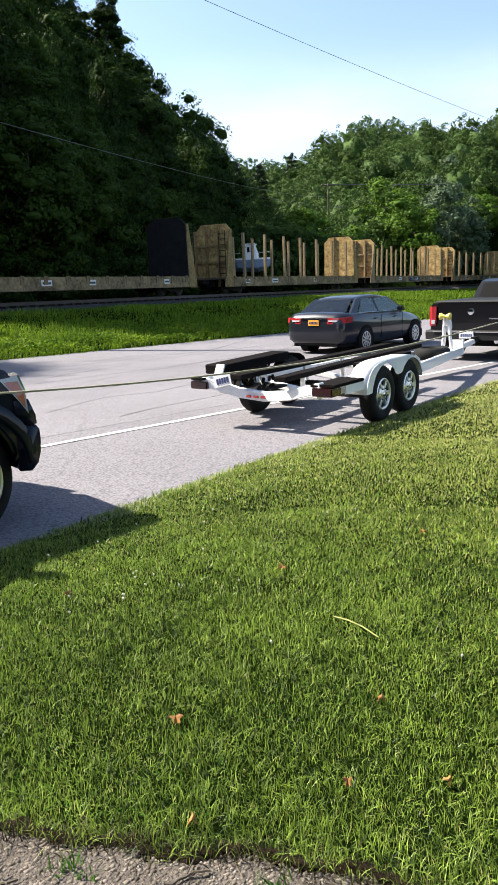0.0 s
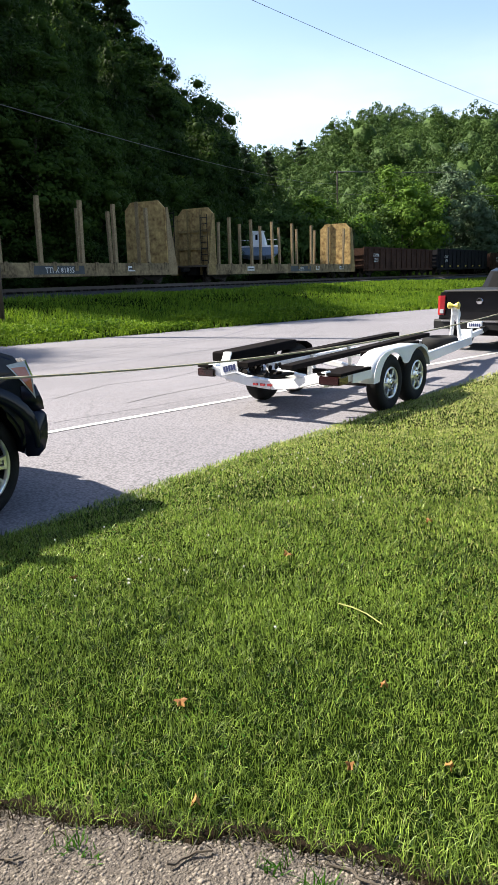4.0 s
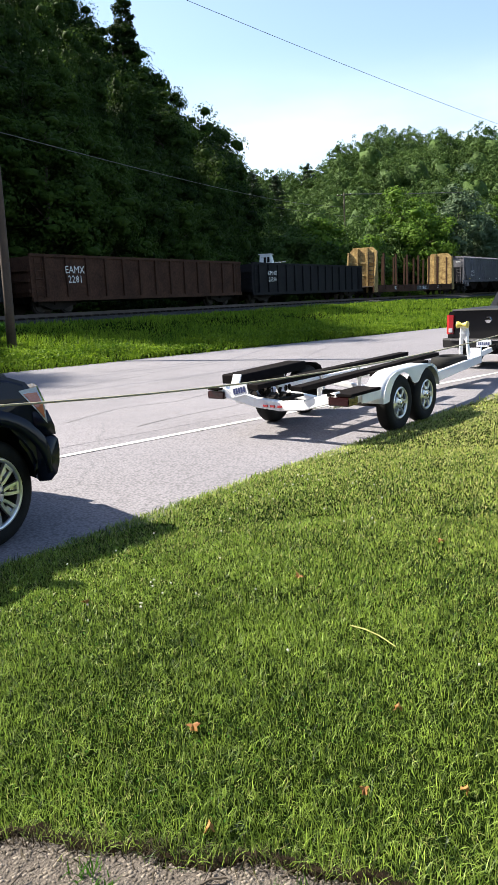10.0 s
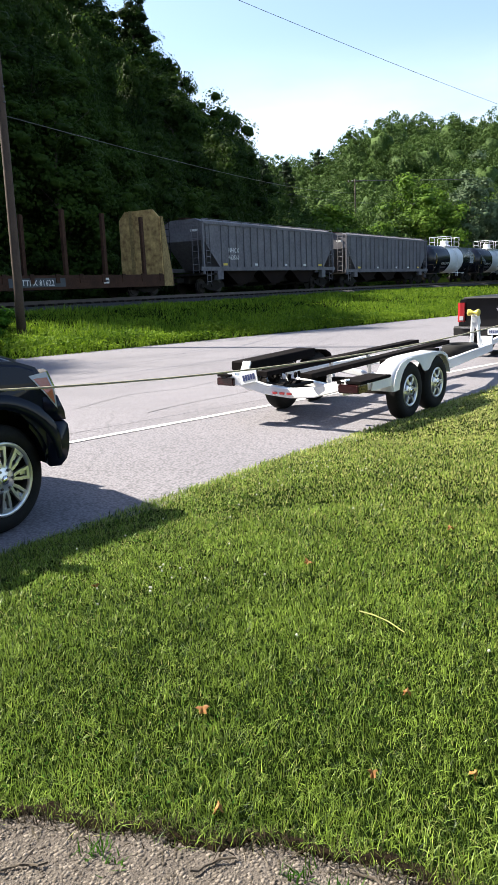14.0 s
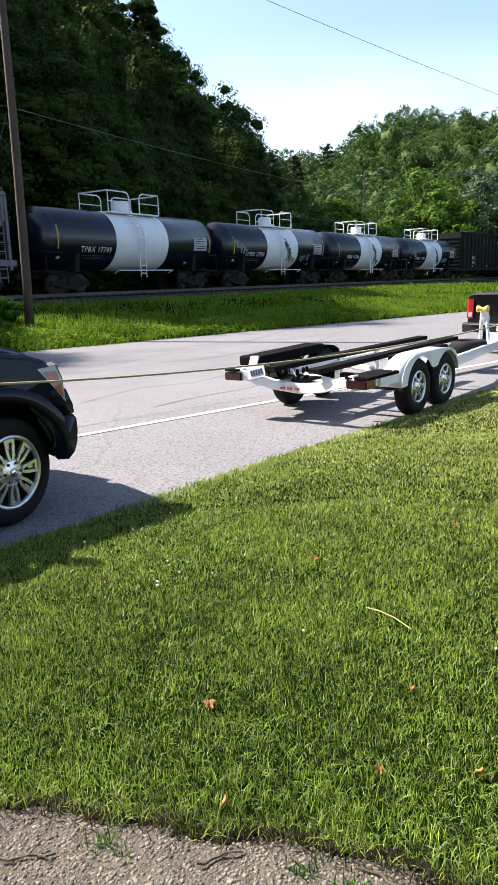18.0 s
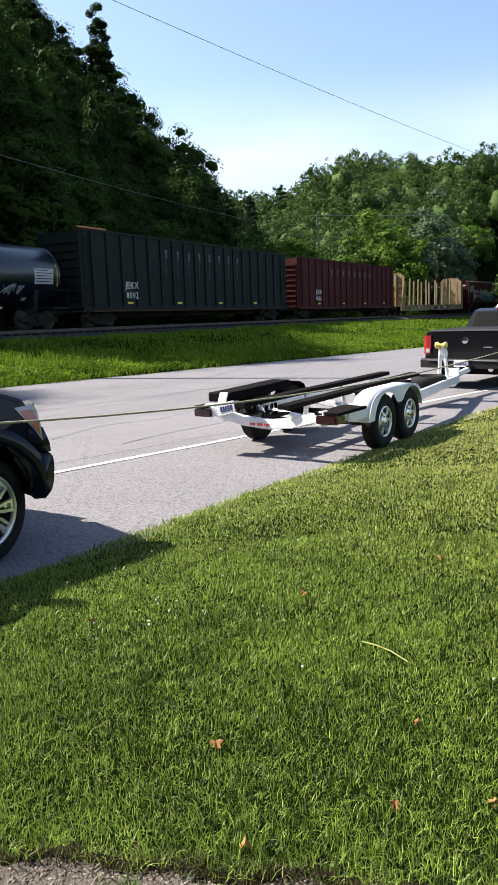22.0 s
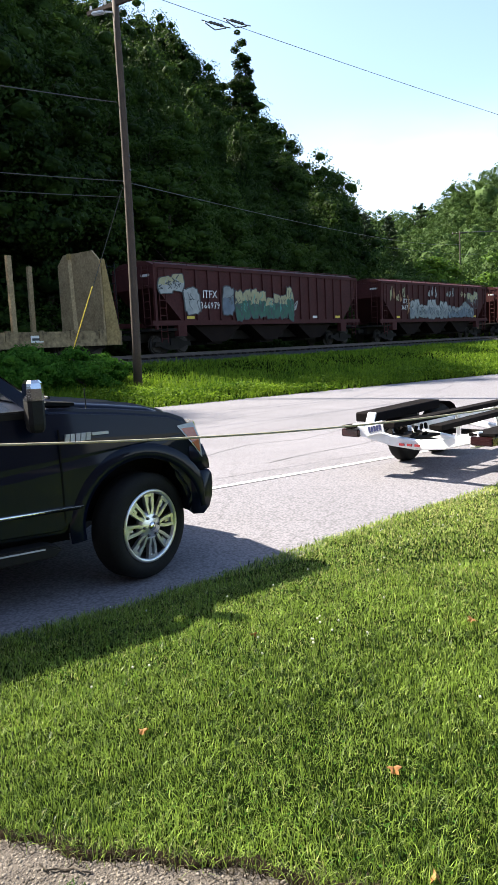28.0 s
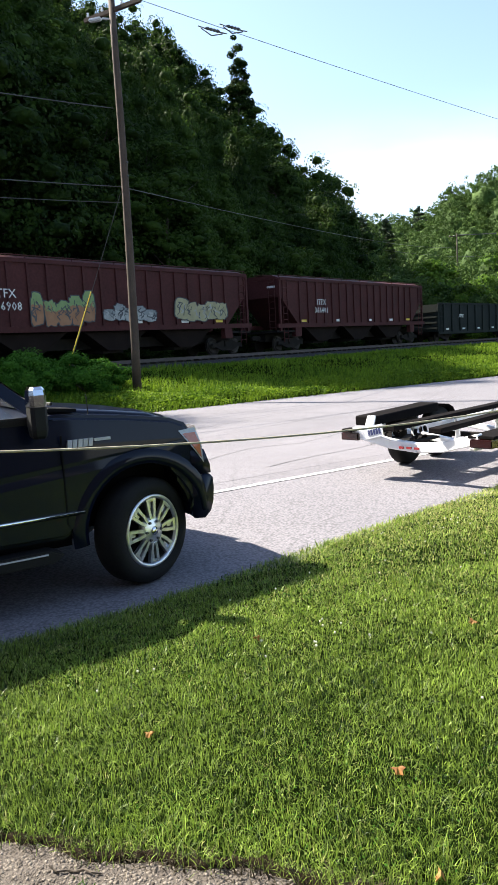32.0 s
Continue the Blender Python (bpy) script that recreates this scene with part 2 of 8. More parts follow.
M = dict(
    grass=surf("grass_blade", (0.004, 0.024, 0.004), (0.33, 0.47, 0.075), 0.42, scale=1.6, bump=0, fine=11, spread=0.6, transl=0.24, island=1.2, spec=0.25),
    # brighter copy of the grass: sunlit blade tops put into the colour
    sunlit_grass=surf("sunlit_grass_blade", (0.03, 0.07, 0.01), (0.5, 0.6, 0.12), 0.5, scale=1.6, bump=0, fine=11, spread=0.6, transl=0.3, island=0.8, spec=0.2),
    dry=surf("dry_and_lit_grass", (0.28, 0.3, 0.09), (0.6, 0.59, 0.24), 0.7, bump=0, transl=0.2, island=0.5, spec=0.15),
    # near black, so the gaps between blades carry their shade in colour
    turf=surf("turf_with_gap_shade", (0.003, 0.006, 0.001), (0.008, 0.015, 0.003), 1.0, scale=2.0, bump=0.6, fine=40, dist=0.03, spec=0.0),
    soil=surf("soil_with_edge_shade", (0.006, 0.0045, 0.003), (0.028, 0.021, 0.014), 1.0, scale=20, bump=0.8, fine=120, dist=0.008, spec=0.02),
    clover_leaf=surf("clover_leaf", (0.02, 0.075, 0.008), (0.07, 0.17, 0.02), 0.7, scale=0.6, bump=0, fine=5, transl=0.3, island=0.6, spec=0.05),
    weed=surf("weed_leaf", (0.025, 0.075, 0.004), (0.2, 0.3, 0.022), 0.6, scale=0.6, bump=0, fine=5, transl=0.4, island=0.7, spec=0.1),
    # slope and far leaves differ by shade and sun put into their colour
    leaf=surf("shaded_slope_leaf", (0.01, 0.024, 0.005), (0.055, 0.1, 0.016), 0.6, scale=0.3, bump=0.7, fine=5.0, transl=0.42, island=0.5, obj=0.5, spec=0.08, dist=0.12),
    leaf_far=surf("sunlit_far_leaf", (0.014, 0.037, 0.009), (0.1, 0.165, 0.036), 0.65, scale=0.09, bump=0.8, fine=3.2, transl=0.2, island=0.45, spec=0.1, spread=0.6, dist=0.2),
    leaf_pale=surf("pale_leaf", (0.06, 0.1, 0.05), (0.12, 0.17, 0.09), 0.6, scale=0.2, bump=0, fine=1.0, transl=0.25, island=0.6, spec=0.15),
    leaf_light=surf("light_leaf", (0.05, 0.11, 0.011), (0.13, 0.22, 0.027), 0.6, scale=0.2, bump=0, fine=1.0, transl=0.35, island=0.6, spec=0.1),
    needle=surf("needle", (0.012, 0.03, 0.01), (0.03, 0.06, 0.02), 0.7, bump=0, transl=0.1, island=0.5),
    bark=surf("bark", (0.049, 0.0385, 0.028), (0.112, 0.091, 0.07), 0.9, scale=3, bump=0.6, fine=25, dist=0.02),
    litter=surf("leaf_litter", (0.02, 0.016, 0.008), (0.06, 0.045, 0.022), 0.95, scale=0.6, bump=0.6, fine=8, dist=0.05),
    asphalt=road_surf("asphalt", (0.155, 0.148, 0.162), (0.212, 0.202, 0.22)),
    patch=road_surf("asphalt_worn", (0.165, 0.157, 0.172), (0.225, 0.214, 0.232)),
    tar_and_shade=surf("tar_and_wire_shadow", (0.06, 0.058, 0.06), (0.13, 0.125, 0.13), 0.6, bump=0.2),
    paint_line=surf("road_paint", (0.22, 0.215, 0.22), (0.68, 0.68, 0.66), 0.7, scale=2, bump=0.3, fine=45, spread=0.32),
    gravel=surf("gravel_ground", (0.05, 0.043, 0.037), (0.17, 0.147, 0.128), 0.95, scale=14, bump=1.0, fine=110, dist=0.015, spec=0.1),
    pebble=surf("pebble", (0.05, 0.042, 0.035), (0.27, 0.235, 0.2), 0.9, scale=20, bump=0.3, island=0.9, spec=0.15, spread=0.6),
    ballast=surf("ballast", (0.018, 0.0175, 0.017), (0.075, 0.072, 0.07), 0.95, scale=3, bump=1.0, fine=16, dist=0.06, spec=0.12),
    rail=surf("rail_steel", (0.03, 0.02, 0.015), (0.075, 0.055, 0.045), 0.6, 0.2, scale=3, bump=0.1),
    tie=surf("timber_tie", (0.015, 0.012, 0.01), (0.05, 0.04, 0.033), 0.9, scale=6, bump=0.5, spec=0.12),
    pole=surf("pole_wood", (0.028, 0.018, 0.012), (0.085, 0.056, 0.038), 0.85, scale=2.5, bump=0.5, fine=30, dist=0.01),
    wire=surf("wire", (0.05, 0.05, 0.05), (0.12, 0.12, 0.12), 0.5, 0.4, bump=0),
    ceramic=surf("insulator", (0.5, 0.5, 0.52), (0.7, 0.7, 0.72), 0.2, bump=0),
    rope=surf("rope_fibre", (0.3, 0.26, 0.17), (0.5, 0.46, 0.34), 0.8, scale=40, bump=0.6, fine=300, dist=0.002),
    wall_brown=surf("blocking_wall_brown", (0.05, 0.042, 0.036), (0.1, 0.085, 0.072), 0.8, scale=1.5, bump=0.3, fine=20),
    yellow=surf("yellow_car_paint", (0.12, 0.078, 0.036), (0.37, 0.27, 0.115), 0.75, scale=1.0, bump=0.3, fine=9, spread=0.36, spec=0.12),
    # bright end raised to put the sunlight on these plates into the colour
    yellow_rust=surf("sunlit_rusty_yellow_plate", (0.12, 0.06, 0.028), (0.66, 0.47, 0.19), 0.75, scale=1.5, bump=0.4, fine=4.5, spread=0.38, spec=0.12),
    sill=surf("rusty_sill_paint", (0.07, 0.05, 0.032), (0.34, 0.255, 0.14), 0.8, scale=1.2, bump=0.3, fine=7, spread=0.32, spec=0.12),
    tan=surf("tan_car_paint", (0.165, 0.1125, 0.06), (0.375, 0.285, 0.165), 0.75, scale=1.5, bump=0.3, fine=12, spread=0.4, spec=0.12),
    deck=surf("weathered_deck", (0.07, 0.056, 0.042), (0.175, 0.14, 0.105), 0.9, scale=2, bump=0.5, fine=20, spec=0.12),
    rust=surf("rusted_steel", (0.022, 0.012, 0.009), (0.085, 0.043, 0.027), 0.85, scale=1.2, bump=0.35, fine=12, spread=0.4, spec=0.12),
    black_car=surf("black_car_steel", (0.006, 0.006, 0.008), (0.02, 0.019, 0.02), 0.7, scale=1.2, bump=0.2, fine=10, spec=0.12),
    green_car=surf("dark_green_steel", (0.008, 0.011, 0.01), (0.024, 0.028, 0.025), 0.65, scale=1.0, bump=0.25, fine=10, spec=0.12),
    red_car=surf("faded_red_steel", (0.045, 0.01, 0.009), (0.095, 0.024, 0.021), 0.7, scale=0.9, bump=0.25, fine=9, spread=0.5, spec=0.12),
    maroon_car=surf("maroon_steel", (0.038, 0.0125, 0.012), (0.082, 0.026, 0.025), 0.65, scale=0.9, bump=0.2, fine=9, spread=0.5, spec=0.12),
    grey_car=surf("grey_hopper_steel", (0.085, 0.081, 0.09), (0.22, 0.21, 0.225), 0.65, scale=0.8, bump=0.2, fine=7, spread=0.5, spec=0.12),
    tank_black=surf("tank_black_paint", (0.003, 0.004, 0.01), (0.008, 0.009, 0.018), 0.26, scale=0.7, bump=0.03, fine=7, coat=0.0, spec=0.5),
    tank_white=surf("tank_white_paint", (0.6, 0.61, 0.62), (0.82, 0.82, 0.82), 0.45, scale=1.1, bump=0.05, fine=9, spread=0.5),
    truck_iron=surf("truck_iron", (0.008, 0.007, 0.0065), (0.026, 0.022, 0.019), 0.8, scale=3, bump=0.3, spec=0.12),
    # bays are coloured near black in place of the shade under the car
    bay=surf("shaded_bay", (0.008, 0.0055, 0.005), (0.02, 0.0135, 0.011), 0.85, scale=1.5, bump=0.3, spec=0.08),
    wheel_iron=surf("wheel_iron", (0.01, 0.008, 0.007), (0.032, 0.025, 0.021), 0.6, 0.4, bump=0.1),
    white_mark=surf("white_stencil", (0.55, 0.55, 0.53), (0.8, 0.8, 0.78), 0.7, bump=0),
    yellow_mark=surf("yellow_stripe", (0.6, 0.42, 0.04), (0.8, 0.6, 0.08), 0.5, bump=0),
    orange_tarp=surf("orange_rim", (0.55, 0.2, 0.05), (0.7, 0.3, 0.08), 0.7, bump=0.1),
    g_teal=surf("teal_spray", (0.03, 0.18, 0.15), (0.1, 0.38, 0.32), 0.6, scale=3, bump=0),
    g_white=surf("white_spray", (0.18, 0.19, 0.19), (0.42, 0.43, 0.41), 0.6, scale=3, bump=0, spread=0.4),
    g_blue=surf("blue_spray", (0.05, 0.075, 0.11), (0.17, 0.21, 0.26), 0.6, scale=3, bump=0),
    g_cream=surf("cream_spray", (0.2, 0.18, 0.09), (0.42, 0.39, 0.22), 0.6, scale=3, bump=0),
    g_orange=surf("orange_spray", (0.2, 0.085, 0.035), (0.34, 0.17, 0.08), 0.6, scale=3, bump=0),
    g_bottle=surf("bottle_green_spray", (0.01, 0.055, 0.035), (0.03, 0.13, 0.085), 0.6, scale=3, bump=0),
    g_green=surf("green_spray", (0.1, 0.18, 0.06), (0.25, 0.35, 0.13), 0.6, scale=3, bump=0),
    g_pale=surf("pale_blue_spray", (0.09, 0.105, 0.11), (0.3, 0.325, 0.325), 0.6, scale=2, bump=0),
    g_worn=surf("worn_white_paint", (0.02, 0.024, 0.024), (0.16, 0.17, 0.175), 0.7, scale=4, bump=0, fine=14, spread=0.3),
    g_streak=surf("paint_run", (0.018, 0.022, 0.022), (0.045, 0.05, 0.052), 0.7, scale=3, bump=0, fine=12),
    g_dark=surf("dark_spray", (0.02, 0.025, 0.03), (0.06, 0.07, 0.08), 0.6, scale=3, bump=0),
    t_white=surf("white_trailer_paint", (0.78, 0.78, 0.8), (0.88, 0.88, 0.89), 0.35, scale=3, bump=0.04, fine=30, coat=0.3),
    carpet=surf("black_carpet", (0.006, 0.005, 0.005), (0.014, 0.012, 0.012), 0.95, scale=8, bump=0.5, fine=200, dist=0.003, spec=0.04),
    rubber=surf("tyre_rubber", (0.008, 0.008, 0.008), (0.018, 0.018, 0.018), 0.8, scale=8, bump=0.2, fine=70, spec=0.2),
    chrome=surf("chrome", (0.6, 0.6, 0.62), (0.75, 0.75, 0.77), 0.12, 1.0, bump=0),
    alloy=surf("polished_alloy", (0.62, 0.63, 0.66), (0.78, 0.79, 0.82), 0.3, 0.85, bump=0),
    alloy_dark=surf("alloy_shadow_grey", (0.1, 0.1, 0.11), (0.18, 0.18, 0.19), 0.4, 0.8, bump=0),
    truck_paint=surf("near_black_blue_paint", (0.0025, 0.0045, 0.014), (0.004, 0.007, 0.02), 0.3, scale=1, bump=0, coat=0.4, spec=0.06),
    black_paint=surf("black_paint", (0.003, 0.003, 0.004), (0.006, 0.006, 0.007), 0.3, scale=1, bump=0, coat=0.6, spec=0.1),
    sedan_paint=surf("dark_grey_paint", (0.011, 0.0135, 0.02), (0.017, 0.02, 0.029), 0.3, 0.3, scale=1, bump=0, coat=0.7, spec=0.2),
    trim=surf("black_plastic", (0.007, 0.007, 0.008), (0.014, 0.014, 0.015), 0.65, bump=0.05, spec=0.3),
    red_lens=surf("red_lens", (0.26, 0.012, 0.016), (0.36, 0.03, 0.035), 0.15, bump=0, coat=0.6),
    dark_lens=surf("dark_red_lens", (0.016, 0.003, 0.003), (0.035, 0.005, 0.005), 0.25, bump=0, coat=0.5),
    amber=surf("amber_lens", (0.5, 0.12, 0.05), (0.62, 0.22, 0.12), 0.15, bump=0, coat=0.8),
    clear_lens=surf("clear_lens", (0.3, 0.3, 0.32), (0.5, 0.5, 0.53), 0.1, bump=0, coat=1.0),
    plate_white=surf("plate_white", (0.62, 0.64, 0.68), (0.78, 0.79, 0.82), 0.4, bump=0),
    plate_orange=surf("plate_orange", (0.75, 0.3, 0.03), (0.85, 0.4, 0.06), 0.4, bump=0),
    plate_blue=surf("plate_blue", (0.03, 0.04, 0.12), (0.05, 0.06, 0.16), 0.4, bump=0),
    winch=surf("yellow_roller", (0.6, 0.48, 0.06), (0.75, 0.62, 0.15), 0.4, bump=0),
    brown=surf("dead_leaf", (0.2, 0.075, 0.018), (0.42, 0.21, 0.06), 0.7, scale=30, bump=0.2, transl=0.15, obj=0.4),
    clover=surf("clover_white", (0.48, 0.48, 0.4), (0.64, 0.64, 0.592), 0.7, scale=60, bump=0),
    dark_in=surf("cabin_dark", (0.004, 0.004, 0.005), (0.009, 0.009, 0.01), 0.7, bump=0, spec=0.08),
    hull=surf("boat_blue_grey", (0.14, 0.2, 0.32), (0.26, 0.33, 0.45), 0.4, bump=0),
    strap=surf("yellow_guard", (0.6, 0.4, 0.03), (0.75, 0.55, 0.06), 0.5, bump=0),
)
M["window"] = glass("tinted_glass", (0.12, 0.14, 0.15))
M["side_glass"] = glass("light_tinted_glass", (0.6, 0.68, 0.64))
M["clear"] = glass("clear_glass", (0.85, 0.9, 0.9))
GLASSY = {M["window"], M["clear"], M["side_glass"]}


# ---- mesh helpers ----
def part(name, bm, material, parent=None, label="", smooth=False, m=None):
    """One mesh object under a thing or a part."""
    me = bpy.data.meshes.new(name)
    bm.to_mesh(me)
    bm.free()
    me.materials.append(material)
    if smooth:
        me.polygons.foreach_set("use_smooth", [True] * len(me.polygons))
    ob = new(name, me)
    ob.parent = parent
    if m is not None:
        ob.matrix_basis = m
    if label:
        ob["label"] = label
    return ob


def share(name, ob, parent, m):
    """Another object on the same mesh."""
    o = new(name, ob.data)
    o.parent, o.matrix_basis = parent, m
    return o


def raw(name, verts, faces, material, parent=None):
    """A mesh from an array of vertices and one or more arrays of faces, each with as many corners in all its rows."""
    verts = np.asarray(verts, np.float32)
    faces = [np.asarray(f, np.int32) for f in (faces if isinstance(faces, list) else [faces])]
    loops = np.concatenate([f.ravel() for f in faces])
    corners = np.concatenate([np.full(len(f), f.shape[1], np.int32) for f in faces])
    me = bpy.data.meshes.new(name)
    me.vertices.add(len(verts))
    me.vertices.foreach_set("co", verts.ravel())
    me.loops.add(len(loops))
    me.loops.foreach_set("vertex_index", loops)
    me.polygons.add(len(corners))
    me.polygons.foreach_set("loop_start", (np.cumsum(corners) - corners).astype(np.int32))
    me.update(calc_edges=True)
    me.validate()
    me.materials.append(material)
    ob = new(name, me)
    ob.parent = parent
    return ob


def thing(name, label, category, m=None, group="", kind=""):
    """An Empty at a thing's base, to carry its parts."""
    ob = new(name)
    ob.empty_display_size = 0.2
    if m is not None:
        ob.matrix_world = m
    return tagged(ob, label, category, group, kind)


def box(bm, x0, x1, y0, y1, z0, z1, bevel=0.0):
    r = bmesh.ops.create_cube(bm, size=1.0, matrix=Matrix.LocRotScale(((x0 + x1) / 2, (y0 + y1) / 2, (z0 + z1) / 2), None, (x1 - x0, y1 - y0, z1 - z0)))
    if bevel:
        es = list({e for v in r["verts"] for e in v.link_edges})
        bmesh.ops.bevel(bm, geom=es, offset=bevel, segments=2, affect="EDGES")
    return r["verts"]


def boxed(x0, x1, y0, y1, z0, z1, bevel=0.0):
    bm = bmesh.new()
    box(bm, x0, x1, y0, y1, z0, z1, bevel)
    return bm


def rod(bm, a, b, r, seg=8, r2=None):
    a, b = Vector(a), Vector(b)
    d = b - a
    m = Matrix.Translation((a + b) / 2) @ d.to_track_quat("Z", "Y").to_matrix().to_4x4()
    return bmesh.ops.create_cone(bm, cap_ends=True, segments=seg, radius1=r, radius2=r if r2 is None else r2, depth=d.length, matrix=m)["verts"]


def tube(bm, pts, r, seg=6):
    """One skin along a line of points."""
    prev = None
    pts = [Vector(p) for p in pts]
    for i, p in enumerate(pts):
        d = pts[min(i + 1, len(pts) - 1)] - pts[max(i - 1, 0)]
        q = d.to_track_quat("Z", "Y")
        ring = [bm.verts.new(p + q @ Vector((r * math.cos(2 * math.pi * k / seg), r * math.sin(2 * math.pi * k / seg), 0))) for k in range(seg)]
        if prev:
            for k in range(seg):
                bm.faces.new((prev[k], prev[(k + 1) % seg], ring[(k + 1) % seg], ring[k]))
        else:
            bm.faces.new(ring[::-1])
        prev = ring
    bm.faces.new(prev)


def rods(pairs, r, seg=8):
    bm = bmesh.new()
    for a, b in pairs:
        rod(bm, a, b, r, seg)
    return bm


def beam(bm, a, b, w, h):
    """A square bar from a to b, w wide and h high."""
    a, b = Vector(a), Vector(b)
    d = b - a
    side = d.cross(Vector((0, 0, 1)))
    side = side.normalized() if side.length > 1e-6 else Vector((1, 0, 0))
    up = side.cross(d).normalized()
    vs = [bm.verts.new(p + side * (i * w / 2) + up * (j * h / 2)) for p in (a, b) for i, j in ((-1, -1), (1, -1), (1, 1), (-1, 1))]
    for f in ((0, 1, 2, 3), (7, 6, 5, 4), (0, 4, 5, 1), (1, 5, 6, 2), (2, 6, 7, 3), (3, 7, 4, 0)):
        bm.faces.new([vs[i] for i in f])
    return vs


def prism(outline, y0, y1, bevel=0.0):
    """A closed outline in x and z, drawn out from y0 to y1."""
    bm = bmesh.new()
    a = [bm.verts.new((x, y0, z)) for x, z in outline]
    b = [bm.verts.new((x, y1, z)) for x, z in outline]
    n = len(a)
    bm.faces.new(a)
    bm.faces.new(b[::-1])
    for i in range(n):
        bm.faces.new((a[i], b[i], b[(i + 1) % n], a[(i + 1) % n]))
    bmesh.ops.recalc_face_normals(bm, faces=bm.faces)
    if bevel:
        bmesh.ops.bevel(bm, geom=list(bm.edges), offset=bevel, segments=2, affect="EDGES")
    return bm


def lathe(profile, seg=32, axis="Y", caps=True):
    """A profile of (radius, height) turned about an axis."""
    bm = bmesh.new()
    rings = []
    for r, h in profile:
        ring = []
        for i in range(seg):
            c, s = r * math.cos(2 * math.pi * i / seg), r * math.sin(2 * math.pi * i / seg)
            ring.append(bm.verts.new({"Y": (c, h, s), "Z": (c, s, h), "X": (h, c, s)}[axis]))
        rings.append(ring)
    for p, q in zip(rings, rings[1:]):
        for i in range(seg):
            bm.faces.new((p[i], p[(i + 1) % seg], q[(i + 1) % seg], q[i]))
    for ring in (rings[0], rings[-1]):
        if caps and profile[rings.index(ring)][0] > 1e-4:
            bm.faces.new(ring)
    bmesh.ops.remove_doubles(bm, verts=bm.verts, dist=1e-5)
    bmesh.ops.recalc_face_normals(bm, faces=bm.faces)
    return bm


def loft(sections):
    """A skin through closed rings of the same number of points, with its ends closed."""
    bm = bmesh.new()
    rings = [[bm.verts.new(p) for p in s] for s in sections]
    n = len(rings[0])
    for p, q in zip(rings, rings[1:]):
        for i in range(n):
            bm.faces.new((p[i], p[(i + 1) % n], q[(i + 1) % n], q[i]))
    bm.faces.new(rings[0])
    bm.faces.new(rings[-1][::-1])
    bmesh.ops.recalc_face_normals(bm, faces=bm.faces)
    return bm


def lettering(name, text, size, material, parent, m, depth=0.002):
    """Letters of the built-in font as a mesh, standing in the x-z plane."""
    cu = bpy.data.curves.new(name, "FONT")
    cu.body, cu.size, cu.extrude, cu.align_x = text, size, depth, "CENTER"
    cu.resolution_u = 1
    tmp = bpy.data.objects.new(name, cu)
    scene.collection.objects.link(tmp)
    me = bpy.data.meshes.new_from_object(tmp.evaluated_get(bpy.context.evaluated_depsgraph_get()))
    bpy.data.objects.remove(tmp)
    me.materials.clear()
    me.materials.append(material)
    ob = new(name, me)
    ob.parent, ob.matrix_basis = parent, m
    return ob


# ---- plan of the place ----
ROAD_A = radians(49.5)                         # the road's heading
RU, RN = Vector((math.cos(ROAD_A), math.sin(ROAD_A), 0)), Vector((-math.sin(ROAD_A), math.cos(ROAD_A), 0))
FOG_B, FAR_B = 7.47, 18.6                      # edge line and far edge of the road, across it
TRACK_A, TRACK_D, TRACK_K, TRACK_S0 = radians(66.9), 26.88, 0.00129, 27.9
TU, TN = Vector((math.cos(TRACK_A), math.sin(TRACK_A), 0)), Vector((-math.sin(TRACK_A), math.cos(TRACK_A), 0))
SPEED = 13.47                                  # of the train, metres a second
EDGE_Y = (-60.0, -8.0, 0.6, 3.6, 4.3, 5.7, 7.96, 8.84, 12.52, 18.0, 28.0, 60.0, 300.0)
EDGE_X = (-58.0, -13.5, -5.4, -2.74, -2.16, -1.36, 0.05, 0.6, 2.85, 7.0, 15.0, 42.0, 246.0)


def track_q(s):
    """The track's distance across at s metres along it: an arc with straight ends."""
    s = np.asarray(s, float)
    c = np.clip(s, -10, 115)
    d = -0.5 * TRACK_K * (c - TRACK_S0) ** 2 - TRACK_K * (c - TRACK_S0) * (s - c)
    return TRACK_D + d


def rail_z(s):
    return 1.42 - 0.002 * (np.clip(s, -30, 140) - 37)


def track_pose(s, off=0.0):
    """The pose on the rails at s: x along the track, y away from the road."""
    q0, q1 = float(track_q(s - 0.5)), float(track_q(s + 0.5))
    turn = math.atan2(q1 - q0, 1.0)
    p = TU * s + TN * float(track_q(s))
    m = Matrix.Translation((p.x, p.y, float(rail_z(s)))) @ Matrix.Rotation(TRACK_A + turn, 4, "Z")
    return m @ Matrix.Translation((0, off, 0))


def smooth(a, b, x):
    t = np.clip((x - a) / (b - a), 0, 1)
    return t * t * (3 - 2 * t)


